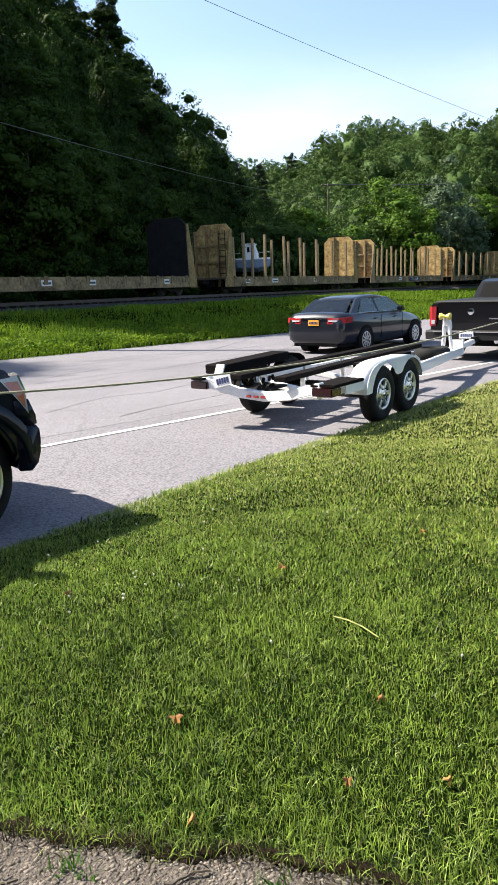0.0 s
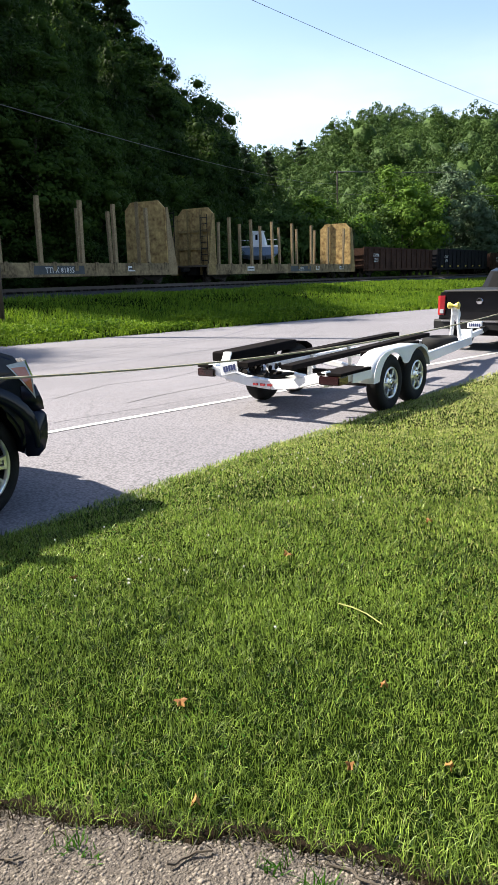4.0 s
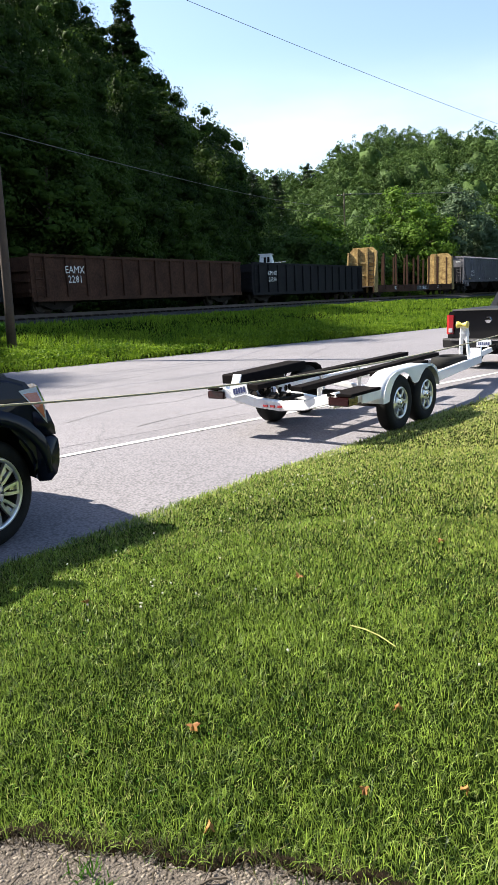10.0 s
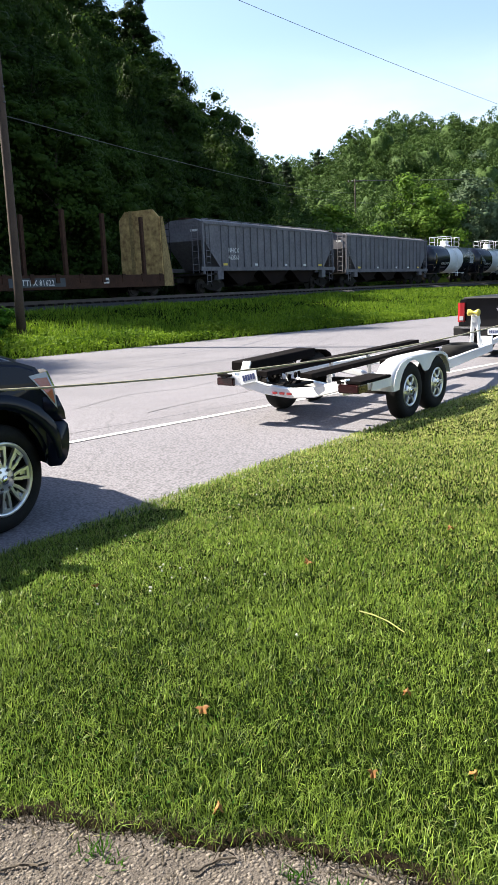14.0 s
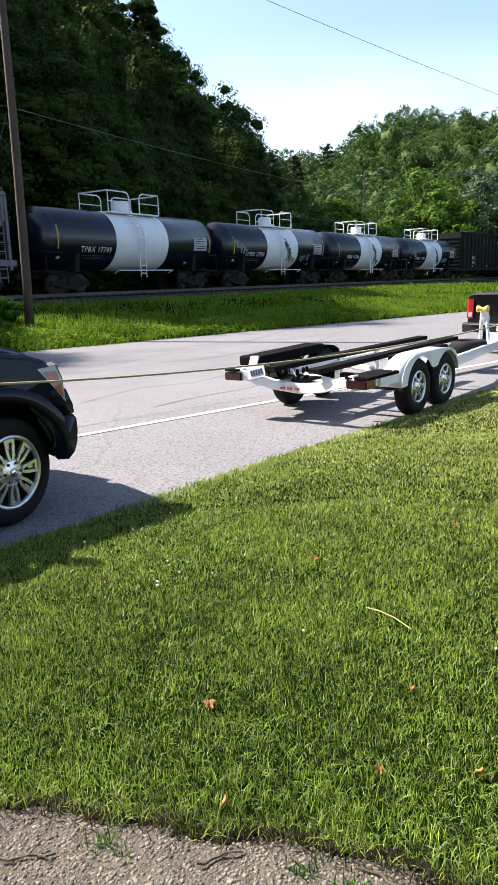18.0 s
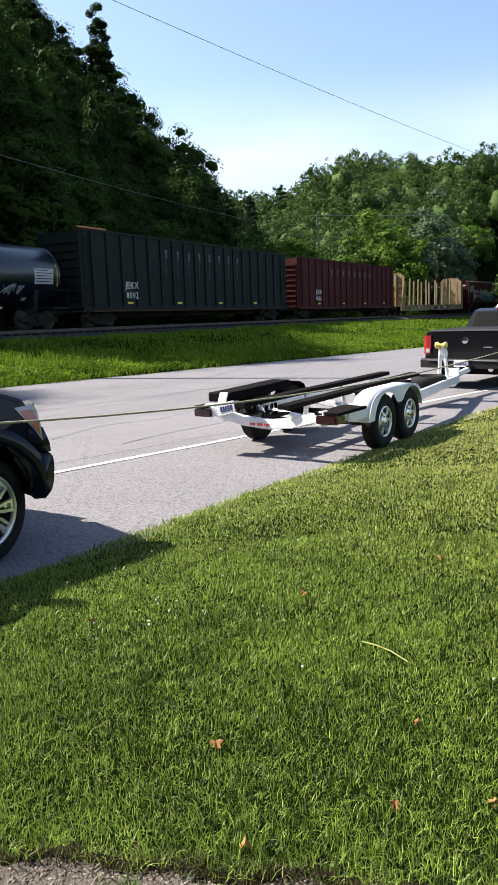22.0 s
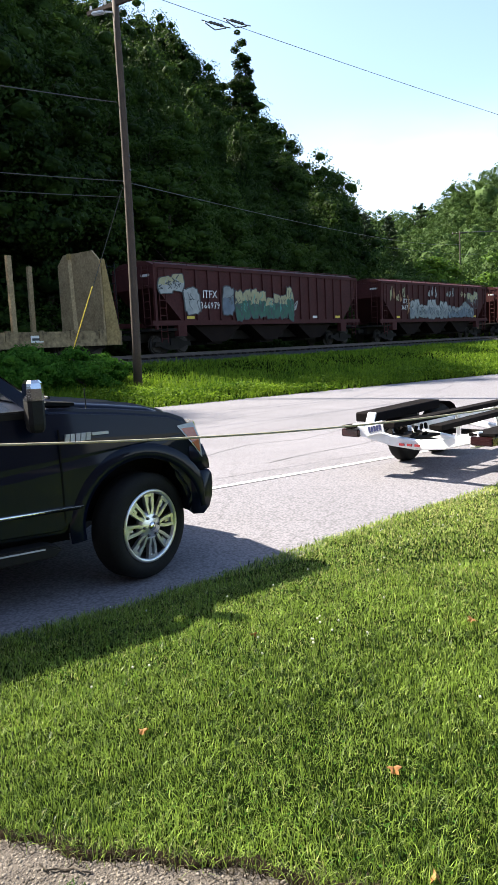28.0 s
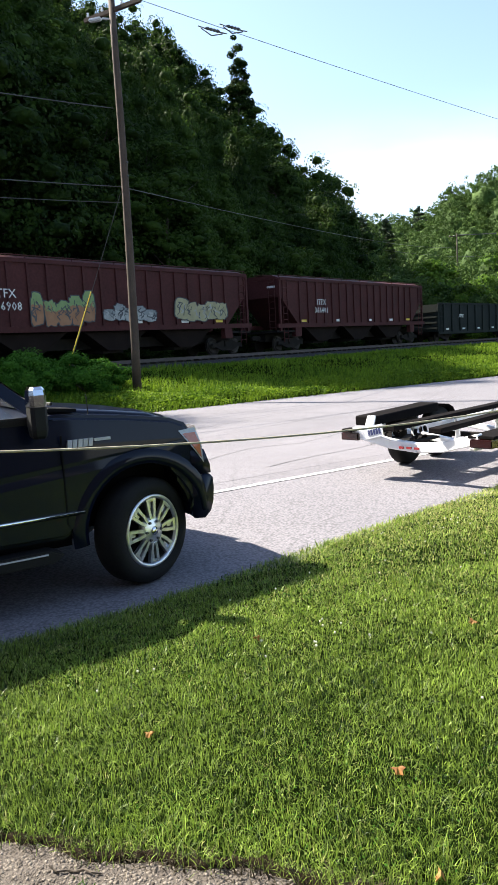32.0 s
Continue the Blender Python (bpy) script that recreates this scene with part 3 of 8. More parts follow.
def ground_z(x, y):
    x, y = np.asarray(x, float), np.asarray(y, float)
    d_lawn = (x - np.interp(y, EDGE_Y, EDGE_X)) * 0.82
    b = RN.x * x + RN.y * y
    s, q = TU.x * x + TU.y * y, TN.x * x + TN.y * y
    dt = q - track_q(s)                                    # beyond the track's middle line
    z_road = 0.005 * np.clip(b - 8, 0, 11)
    lawn = 0.29 * (1 - np.exp(-np.maximum(d_lawn, 0) / 1.7))
    bank = np.clip((b - FAR_B) / np.maximum((b - FAR_B) + np.maximum(-dt - 3.6, 0.01), 0.1), 0, 1)
    z_bank = z_road + (rail_z(s) - 0.55 - z_road) * smooth(0, 1, bank) + 0.12 * np.clip(b - FAR_B, 0, 1)
    dist = np.hypot(x, y)
    bearing = np.degrees(np.arctan2(x, y))
    foot = np.interp(s, (30, 50, 80, 120), (8, 11, 24, 70))
    slope = 1.0 - 0.15 * smooth(30, 50, s)
    slope = slope * np.where(y > 30, 1 - smooth(-10.5, -7.0, bearing), 1)
    hill = rail_z(s) - 0.55 + slope * np.clip(dt - foot, 0, 34) + 0.12 * slope * np.clip(dt - foot - 34, 0, 60)
    crest = 20.5 + 10 * smooth(-9, 7, bearing) + 2.0 * np.sin(bearing * 0.55)
    far = crest * smooth(112, 215, dist) * smooth(-16, -7, bearing) * (1 - 0.45 * smooth(12, 15, bearing)) * (1 - smooth(40, 75, bearing))
    far = np.where(y > 60, far, 0)
    z = np.where(d_lawn > 0, lawn, np.where(b < FAR_B, z_road - 0.05, np.where(dt < -3.6, z_bank, np.where(dt < 3.6, rail_z(s) - 0.55, hill))))
    return z + far


# ---- ground, road, track ----
def ground():
    def axis(lo, hi):
        near = np.arange(-14, 26, 0.5)
        steps = [near]
        x, st = 26.0, 0.8
        up = []
        while x < hi:
            up.append(x)
            x, st = x + st, min(st * 1.05, 60)
        x, st = -14.5, 0.8
        dn = []
        while x > lo:
            dn.append(x)
            x, st = x - st, min(st * 1.05, 60)
        return np.concatenate([dn[::-1], near, up])
    xs, ys = axis(-1500, 1500), axis(-1500, 2500)
    X, Y = np.meshgrid(xs, ys)
    V = np.stack([X, Y, ground_z(X, Y)], -1).reshape(-1, 3)
    n = len(xs)
    i = (np.arange(len(ys) - 1)[:, None] * n + np.arange(n - 1)[None, :]).ravel()
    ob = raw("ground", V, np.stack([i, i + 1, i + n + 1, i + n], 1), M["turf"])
    ob.data.polygons.foreach_set("use_smooth", [True] * len(ob.data.polygons))
    return tagged(ob, "grassy ground of lawn, bank and wooded hills", "ground", kind="structure")


def strip(name, a0, a1, b0, b1, material, label, category, lift=0.0, step=2.0, parent=None, edge=False):
    """A strip of the road's surface between two lines along it; edge: its near side follows the lawn."""
    bm = bmesh.new()
    prev = None
    a = a0
    while a <= a1 + 1e-6:
        row = []
        lo = b0
        if edge:
            y = a * RU.y + 5 * RN.y
            for _ in range(6):
                x = float(np.interp(y, EDGE_Y, EDGE_X))
                lo = RN.x * x + RN.y * y - 0.12
                y = a * RU.y + lo * RN.y
        for k in range(5):
            b = lo + (b1 - lo) * k / 4
            p = RU * a + RN * b
            row.append(bm.verts.new((p.x, p.y, 0.005 * min(max(b - 8, 0), 11) + lift)))
        if prev:
            for k in range(4):
                bm.faces.new((prev[k], row[k], row[k + 1], prev[k + 1]))
        prev = row
        a += step
    bmesh.ops.recalc_face_normals(bm, faces=bm.faces)
    return bm


def road():
    ob = part("road", strip("road", -60, 300, 4, FAR_B, M["asphalt"], "", "", 0.0, 2.0, edge=True), M["asphalt"])
    tagged(ob, "worn grey asphalt road with a wide shoulder", "road", kind="structure")
    for a0, a1, b0, b1, name, mt, lb in (
            (-60, 300, FOG_B - 0.06, FOG_B + 0.06, "edge_line", "paint_line", "worn white edge line"),
            (-60, 300, FOG_B + 0.5, FOG_B + 3.0, "worn_lane", "patch", "paler worn wheel lane")):
        part(name, strip(name, a0, a1, b0, b1, M[mt], "", "", 0.008 if name == "edge_line" else 0.004), M[mt], ob, lb)
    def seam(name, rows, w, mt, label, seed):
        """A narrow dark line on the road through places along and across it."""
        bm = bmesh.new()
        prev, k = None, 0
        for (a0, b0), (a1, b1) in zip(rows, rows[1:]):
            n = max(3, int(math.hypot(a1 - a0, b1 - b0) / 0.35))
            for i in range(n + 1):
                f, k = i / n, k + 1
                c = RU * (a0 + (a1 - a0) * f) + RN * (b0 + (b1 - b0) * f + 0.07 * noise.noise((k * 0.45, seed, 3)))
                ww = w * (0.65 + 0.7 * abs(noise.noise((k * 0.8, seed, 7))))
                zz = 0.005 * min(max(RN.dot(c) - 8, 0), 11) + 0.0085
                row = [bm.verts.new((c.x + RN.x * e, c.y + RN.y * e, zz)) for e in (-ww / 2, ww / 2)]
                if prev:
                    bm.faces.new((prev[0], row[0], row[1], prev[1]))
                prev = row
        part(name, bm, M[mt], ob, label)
    # the first line stands in for an overhead wire's shadow, painted dark
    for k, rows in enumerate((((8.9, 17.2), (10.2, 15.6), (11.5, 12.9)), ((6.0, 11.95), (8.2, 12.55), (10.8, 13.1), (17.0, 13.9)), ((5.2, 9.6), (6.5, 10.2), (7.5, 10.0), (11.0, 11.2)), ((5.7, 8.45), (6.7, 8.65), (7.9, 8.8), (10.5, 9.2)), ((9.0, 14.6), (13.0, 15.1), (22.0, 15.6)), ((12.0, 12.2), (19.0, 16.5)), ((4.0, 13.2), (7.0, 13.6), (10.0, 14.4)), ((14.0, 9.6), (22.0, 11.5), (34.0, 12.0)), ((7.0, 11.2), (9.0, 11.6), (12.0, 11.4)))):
        seam("tar_seam", rows, 0.036 if k == 0 else 0.02, "tar_and_shade", "dark crack in the asphalt, the first one a painted wire shadow", k * 3.1)


def railway():
    """Ballast, two rails and the ties."""
    bm = bmesh.new()
    prev = None
    prof = ((-2.9, -0.62), (-1.75, -0.24), (1.75, -0.24), (2.9, -0.62))
    rails = bmesh.new()
    prevr = None
    for i in range(121):
        s = -90 + i * 4
        m = track_pose(s)
        row = [bm.verts.new(m @ Vector((0, y, z))) for y, z in prof]
        rr = [rails.verts.new(m @ Vector((0, y0 + dy, z))) for y0 in (-0.755, 0.755) for dy, z in ((-0.07, -0.17), (-0.036, 0), (0.036, 0), (0.07, -0.17))]
        if prev:
            for k in range(3):
                bm.faces.new((prev[k], prev[k + 1], row[k + 1], row[k]))
            for k in (0, 1, 2, 4, 5, 6):
                rails.faces.new((prevr[k], prevr[k + 1], rr[k + 1], rr[k]))
        prev, prevr = row, rr
    base = part("track_bed", bm, M["ballast"])
    tagged(base, "grey crushed-stone railway ballast bed", "track bed", kind="structure")
    rails.normal_update()
    part("rail", rails, M["rail"], base, "worn steel rails")
    tie = None
    for i in range(150):
        m = track_pose(-10 + i * 0.62)
        m = m @ Matrix.Translation((0, 0, -0.2))
        if tie is None:
            tie = part("tie", boxed(-0.11, 0.11, -1.3, 1.3, -0.09, 0.05), M["tie"], base, m=m)
        else:
            share("tie", tie, base, m)


ground()
road()
railway()


# ---- utility poles and wires ----
def catenary(bm, a, b, sag, r, n=20):
    pts = []
    for i in range(n + 1):
        f = i / n
        p = Vector(a).lerp(Vector(b), f)
        p.z -= sag * 4 * f * (1 - f)
        pts.append(p)
    tube(bm, pts, r, 5)


def utility_pole(x, y, top, lean, arm_dir, label, lamp=True, wood="pole"):
    z = float(ground_z(x, y)) - 0.1
    po = thing("utility_pole", label, "utility pole", Matrix.Translation((x, y, z)))
    prof = [(0.15 - 0.05 * i / 8, (top - z) * i / 8) for i in range(9)]
    bm = lathe(prof, 14, "Z")
    for v in bm.verts:
        f = v.co.z / (top - z)
        v.co.x += lean * f + 0.06 * math.sin(f * 3.1)
    part("shaft", bm, M[wood], po, "weathered brown wooden shaft", smooth=True)
    a = radians(arm_dir)
    d = Vector((math.cos(a), math.sin(a), 0))
    tipz = top - z - 0.35
    c = Vector((lean, 0, tipz))
    bm = bmesh.new()
    beam(bm, c - d * 1.15, c + d * 1.15, 0.1, 0.12)
    part("crossarm", bm, M["pole"], po, "grey wooden crossarm")
    for k in (-1.0, -0.4, 0.4, 1.0):
        part("insulator", lathe([(0.0, 0), (0.035, 0.0), (0.05, 0.06), (0.03, 0.1), (0.045, 0.13), (0.0, 0.16)], 10, "Z"), M["ceramic"], po, m=Matrix.Translation(c + d * k + Vector((0, 0, 0.06))))
    if lamp:
        for f in (0.62, 0.585):
            part("bracket", rods([((lean * f, 0, tipz * f), (lean * f + 0.22, -0.05, tipz * f))], 0.03, 6), M["wire"], po)
        part("street_light_arm", rods([(c + Vector((0, 0, -0.25)), c + Vector((-0.3, -0.12, -0.22)))], 0.03), M["ceramic"], po)
        part("street_light_head", boxed(-0.72, -0.3, -0.26, -0.1, tipz - 0.3, tipz - 0.2, 0.03), M["ceramic"], po, m=Matrix.Translation((lean, 0, 0)))
    return po, z


utility_pole(-10.32, 21.76, 12.7, 0.12, -15, "tall leaning wooden utility pole beside the road", True)
utility_pole(0.2, 118.0, 17.4, -0.1, 0, "distant wooden utility pole in front of the woods", False, "bark")


def wires():
    near, far = Vector((-10.4, 21.8, 0)), Vector((0.1, 118, 0))
    back = Vector((-24.0, 4.0, 0))
    spans = []
    for h0, h1, sag in ((7.1, 15.4, 0.35),):
        spans.append((near + Vector((0, 0, h0)), far + Vector((0, 0, h1)), sag * 2, 0.014))
        spans.append((near + Vector((0, 0, h0)), back + Vector((0, 0, h0 + 0.5)), 0.35, 0.014))
    # some ends below hang free, placed to line up from the camera
    spans.append((far + Vector((0, 0, 17.2)), Vector((18.0, 116.0, 16.1)), 0.05, 0.06))
    spans.append((Vector((-19.6, 92.0, 15.6)), far + Vector((0, 0, 13.9)), 0.4, 0.02))
    spans.append((far + Vector((0, 0, 13.9)), Vector((62.0, 150.0, 16.0)), 0.8, 0.03))
    spans.append((near + Vector((0, 0, 6.6)), back + Vector((0, 0, 7.0)), 0.35, 0.01))
    spans.append((near + Vector((0, 0, 9.5)), back + Vector((0, 0, 10.1)), 0.35, 0.014))
    spans.append((Vector((-10.2, 21.9, 13.0)), Vector((31.0, 79.0, 11.9)), 0.6, 0.01))
    for p, q, sag, r in spans:
        o = new("wire_span")
        tagged(o, "thin dark overhead wire, some ends placed to fit the view", "wire", group="overhead wires")
        bm = bmesh.new()
        catenary(bm, p, q, sag, r, 24)
        part("wire", bm, M["wire"], o)
    # dead-end insulators on the high wire, a few metres out from the pole
    for x, y, z in ((-7.9, 24.75, 12.55), (-7.4, 25.6, 12.86)):
        o = thing("strain_insulator", "dark strain insulator on the high wire", "insulator", pose(x, y, z, 0, 0, 54), group="strain insulators")
        part("body", lathe([(0.0, -0.32), (0.03, -0.3), (0.06, -0.2), (0.03, -0.14), (0.06, -0.07), (0.03, 0.0), (0.06, 0.07), (0.03, 0.14), (0.06, 0.2), (0.03, 0.3), (0.0, 0.32)], 10, "X"), M["wire"], o)
        part("jumper", rods([((-0.6, 0, 0), (-0.3, 0, -0.02)), ((0.3, 0, -0.02), (0.6, 0, 0)), ((-0.45, 0.05, -0.02), (0.0, 0.08, -0.16)), ((0.0, 0.08, -0.16), (0.45, 0.05, -0.02))], 0.02, 5), M["wire"], o)
    # guy wire with its yellow guard, left of the pole
    gx, gy = -13.3, 22.2
    gz = float(ground_z(gx, gy))
    o = thing("guy_wire", "steel guy wire with a slanted yellow guard", "guy wire", Matrix.Translation((gx, gy, gz)))
    up = Vector((-10.4 - gx, 21.8 - gy, 6.9 - gz))
    part("cable", rods([((0, 0, -0.1), up)], 0.012, 6), M["wire"], o)
    part("guard", rods([(up * 0.04, up * 0.5)], 0.026, 8), M["strap"], o, "yellow plastic guard")


wires()


# ---- the train ----
CARS = []       # (thing, metres along the train)


def bogie(parent, x):
    """A freight truck: two side frames, a bolster, two axles with wheels."""
    bg = part("bogie", boxed(-0.25, 0.25, -1.15, 1.15, 0.42, 0.72), M["truck_iron"], parent, "rusty cast-iron truck", m=Matrix.Translation((x, 0, 0)))
    side = [(-1.25, 0.36), (-1.2, 0.6), (-0.75, 0.62), (-0.4, 0.78), (0.4, 0.78), (0.75, 0.62), (1.2, 0.6), (1.25, 0.36), (0.95, 0.4), (0.4, 0.2), (-0.4, 0.2), (-0.95, 0.4)]
    for y in (-1.08, 0.98):
        part("side_frame", prism(side, y, y + 0.1), M["truck_iron"], bg)
    prof = [(0.0, -0.07), (0.36, -0.07), (0.40, -0.02), (0.455, -0.02), (0.455, 0.06), (0.49, 0.065), (0.49, 0.09), (0.0, 0.09)]
    first = None
    for ax in (-0.88, 0.88):
        for y, flip in ((-0.76, 0), (0.76, 180)):
            m = pose(ax, y, 0.455, 0, 0, flip)
            if first is None:
                first = part("wheel", lathe(prof, 20, "Y"), M["wheel_iron"], bg, m=m)
            else:
                share("wheel", first, bg, m)
    return bg


def coupler(parent, x):
    part("coupler", boxed(min(x, x + math.copysign(0.75, x)), max(x, x + math.copysign(0.75, x)), -0.12, 0.12, 0.72, 0.98, 0.03), M["truck_iron"], parent)


def ladder(parent, x, y, z0, z1, along=0.42, across=0.0, material="black_car", n=None, name="ladder"):
    n = n or max(3, int((z1 - z0) / 0.36))
    d = Vector((along, across, 0)) / 2
    c = Vector((x, y, 0))
    prs = [(c - d + Vector((0, 0, z0)), c - d + Vector((0, 0, z1))), (c + d + Vector((0, 0, z0)), c + d + Vector((0, 0, z1)))]
    for i in range(n):
        z = z0 + (z1 - z0) * (i + 0.5) / n
        prs.append((c - d + Vector((0, 0, z)), c + d + Vector((0, 0, z))))
    return part(name, rods(prs, 0.025, 5), M[material], parent)


def stencil(parent, x, y, z, w, h, material="white_mark", name="stencil_mark"):
    """A painted mark on the near side."""
    return part(name, boxed(x - w / 2, x + w / 2, y - 0.006, y, z, z + h), M[material], parent)


def near_text(parent, text, x, y, z, size, material="white_mark"):
    return lettering("lettering", text, size, M[material], parent, Matrix.Translation((x, y - 0.004, z)) @ pose(0, 0, 0, 90, 0, 0))


def spray(parent, x0, x1, y, z0, z1, cols, seed, name="graffiti", fill=True):
    """Sprayed letters: dark-edged strokes that bend and cross, filled in two or three colours."""
    rnd = random.Random(seed)
    layers = {}
    step = [0]
    def stroke(mt, pts, w, lift):
        bm = layers.setdefault(mt, bmesh.new())
        for (ax, az), (bx, bz) in zip(pts, pts[1:]):
            step[0] += 1
            yy = y - lift - 0.00004 * step[0]
            d = Vector((bx - ax, 0, bz - az))
            if d.length < 1e-3:
                continue
            e = Vector((-d.z, 0, d.x)).normalized() * w / 2
            d = d.normalized() * w * 0.3
            c = [Vector((ax, yy, az)) - d * 0.6, Vector((bx, yy, bz)) + d * 0.6]
            vs = [bm.verts.new(p) for p in (c[0] - e * 0.6, c[0] + d - e, c[1] - d - e, c[1] - e * 0.6, c[1] + e * 0.6, c[1] - d + e, c[0] + d + e, c[0] + e * 0.6)]
            bm.faces.new(vs)
    def blob(mt, pts, lift):
        bm = layers.setdefault(mt, bmesh.new())
        vs = [bm.verts.new((px, y - lift - 0.00004 * step[0], pz)) for px, pz in pts]
        mid = bm.verts.new((sum(p[0] for p in pts) / len(pts), y - lift - 0.00004 * step[0], sum(p[1] for p in pts) / len(pts)))
        for k in range(len(vs)):
            bm.faces.new((vs[k], vs[k - 1], mid))

    n = max(1, int((x1 - x0) / (0.62 if fill else 0.42)))
    cw, h = (x1 - x0) / n, z1 - z0
    for i in range(n):
        cx = x0 + cw * (i + 0.5)
        k = rnd.randrange(5)
        lo, hi = z0 + rnd.uniform(-0.04, 0.08) * h, z1 + rnd.uniform(-0.34, 0.1) * h
        l, r, mid = cx - cw * 0.38, cx + cw * 0.38, (lo + hi) / 2 + rnd.uniform(-0.1, 0.1) * h
        t = rnd.uniform(-0.35, 0.35)
        shape = ([(l, lo), (l, hi), (r, hi), (r, mid), (l, mid), (r, lo)], [(r, hi), (l, hi), (l, mid), (r, mid), (r, lo), (l, lo)], [(l, hi), (l, lo), (r, lo), (r, hi)], [(l, lo), (cx, hi), (r, lo), (r - 0.1, mid), (l + 0.1, mid)], [(r, hi), (l, hi - 0.1 * h), (l, lo + 0.1 * h), (r, lo), (r, mid)])[k]
        shape = [(px + t * (pz - lo) + rnd.uniform(-0.05, 0.05), pz + rnd.uniform(-0.05, 0.05)) for px, pz in shape]
        if not fill:
            shape = [(cx + rnd.uniform(-0.5, 0.5) * cw, lo + (hi - lo) * (rnd.uniform(0, 0.35) if j % 2 else rnd.uniform(0.5, 1.1))) for j in range(9)]
        for _ in range(2):      # round the bends
            cut = [shape[0]]
            for (ax, az), (bx, bz) in zip(shape, shape[1:]):
                cut += [(ax * 0.75 + bx * 0.25, az * 0.75 + bz * 0.25), (ax * 0.25 + bx * 0.75, az * 0.25 + bz * 0.75)]
            shape = cut + [shape[-1]]
        col = cols[i % len(cols)] if rnd.random() < 0.75 else rnd.choice(cols)
        w = cw * 0.5 if fill else 0.065
        if fill:
            # a rounded two-tone blob with a dark edge and a few dark strokes
            step[0] += 10
            hw, hh, cz = cw * rnd.uniform(0.55, 0.78), (hi - lo) / 2, (lo + hi) / 2
            rim = []
            for j in range(22):
                a = 2 * math.pi * j / 22
                c, q = math.cos(a), math.sin(a)
                g = rnd.uniform(0.86, 1.08)
                rim.append((cx + hw * g * math.copysign(abs(c) ** 0.6, c) + 0.3 * t * hh * q, cz + hh * g * math.copysign(abs(q) ** 0.6, q)))
            cut = cz + hh * rnd.uniform(-0.1, 0.3)
            low = cols[1] if len(cols) > 1 else cols[0]
            blob("g_dark", rim, 0.0)
            inner = [(cx + (px - cx) * 0.86, cz + (pz - cz) * 0.93) for px, pz in rim]
            blob(low, [(px, min(pz, cut + 0.05 * hh * math.sin(px * 19))) for px, pz in inner], 0.004)
            blob(cols[0], [(px, max(pz, cut + 0.05 * hh * math.sin(px * 19))) for px, pz in inner], 0.004)
            for _ in range(7):
                u, v = rnd.uniform(-0.6, 0.6) * hw, rnd.uniform(-0.4, 0.4) * hh
                pts = [(cx + u + rnd.uniform(-0.16, 0.16), cz + v + (j - 1.5) * rnd.uniform(0.1, 0.3) * hh) for j in range(4)]
                stroke("g_dark" if rnd.random() < 0.75 else cols[-1], pts, rnd.uniform(0.025, 0.06), 0.01)
        else:
            stroke(col, shape, w, 0.0)
        for mt, bm in layers.items():
            bm.normal_update()
            part(name, bm, M[mt], parent, "sprayed graffiti")
        layers.clear()


def place(car, c0, c1):
    CARS.append((car, (c0 + c1) / 2))
    return car


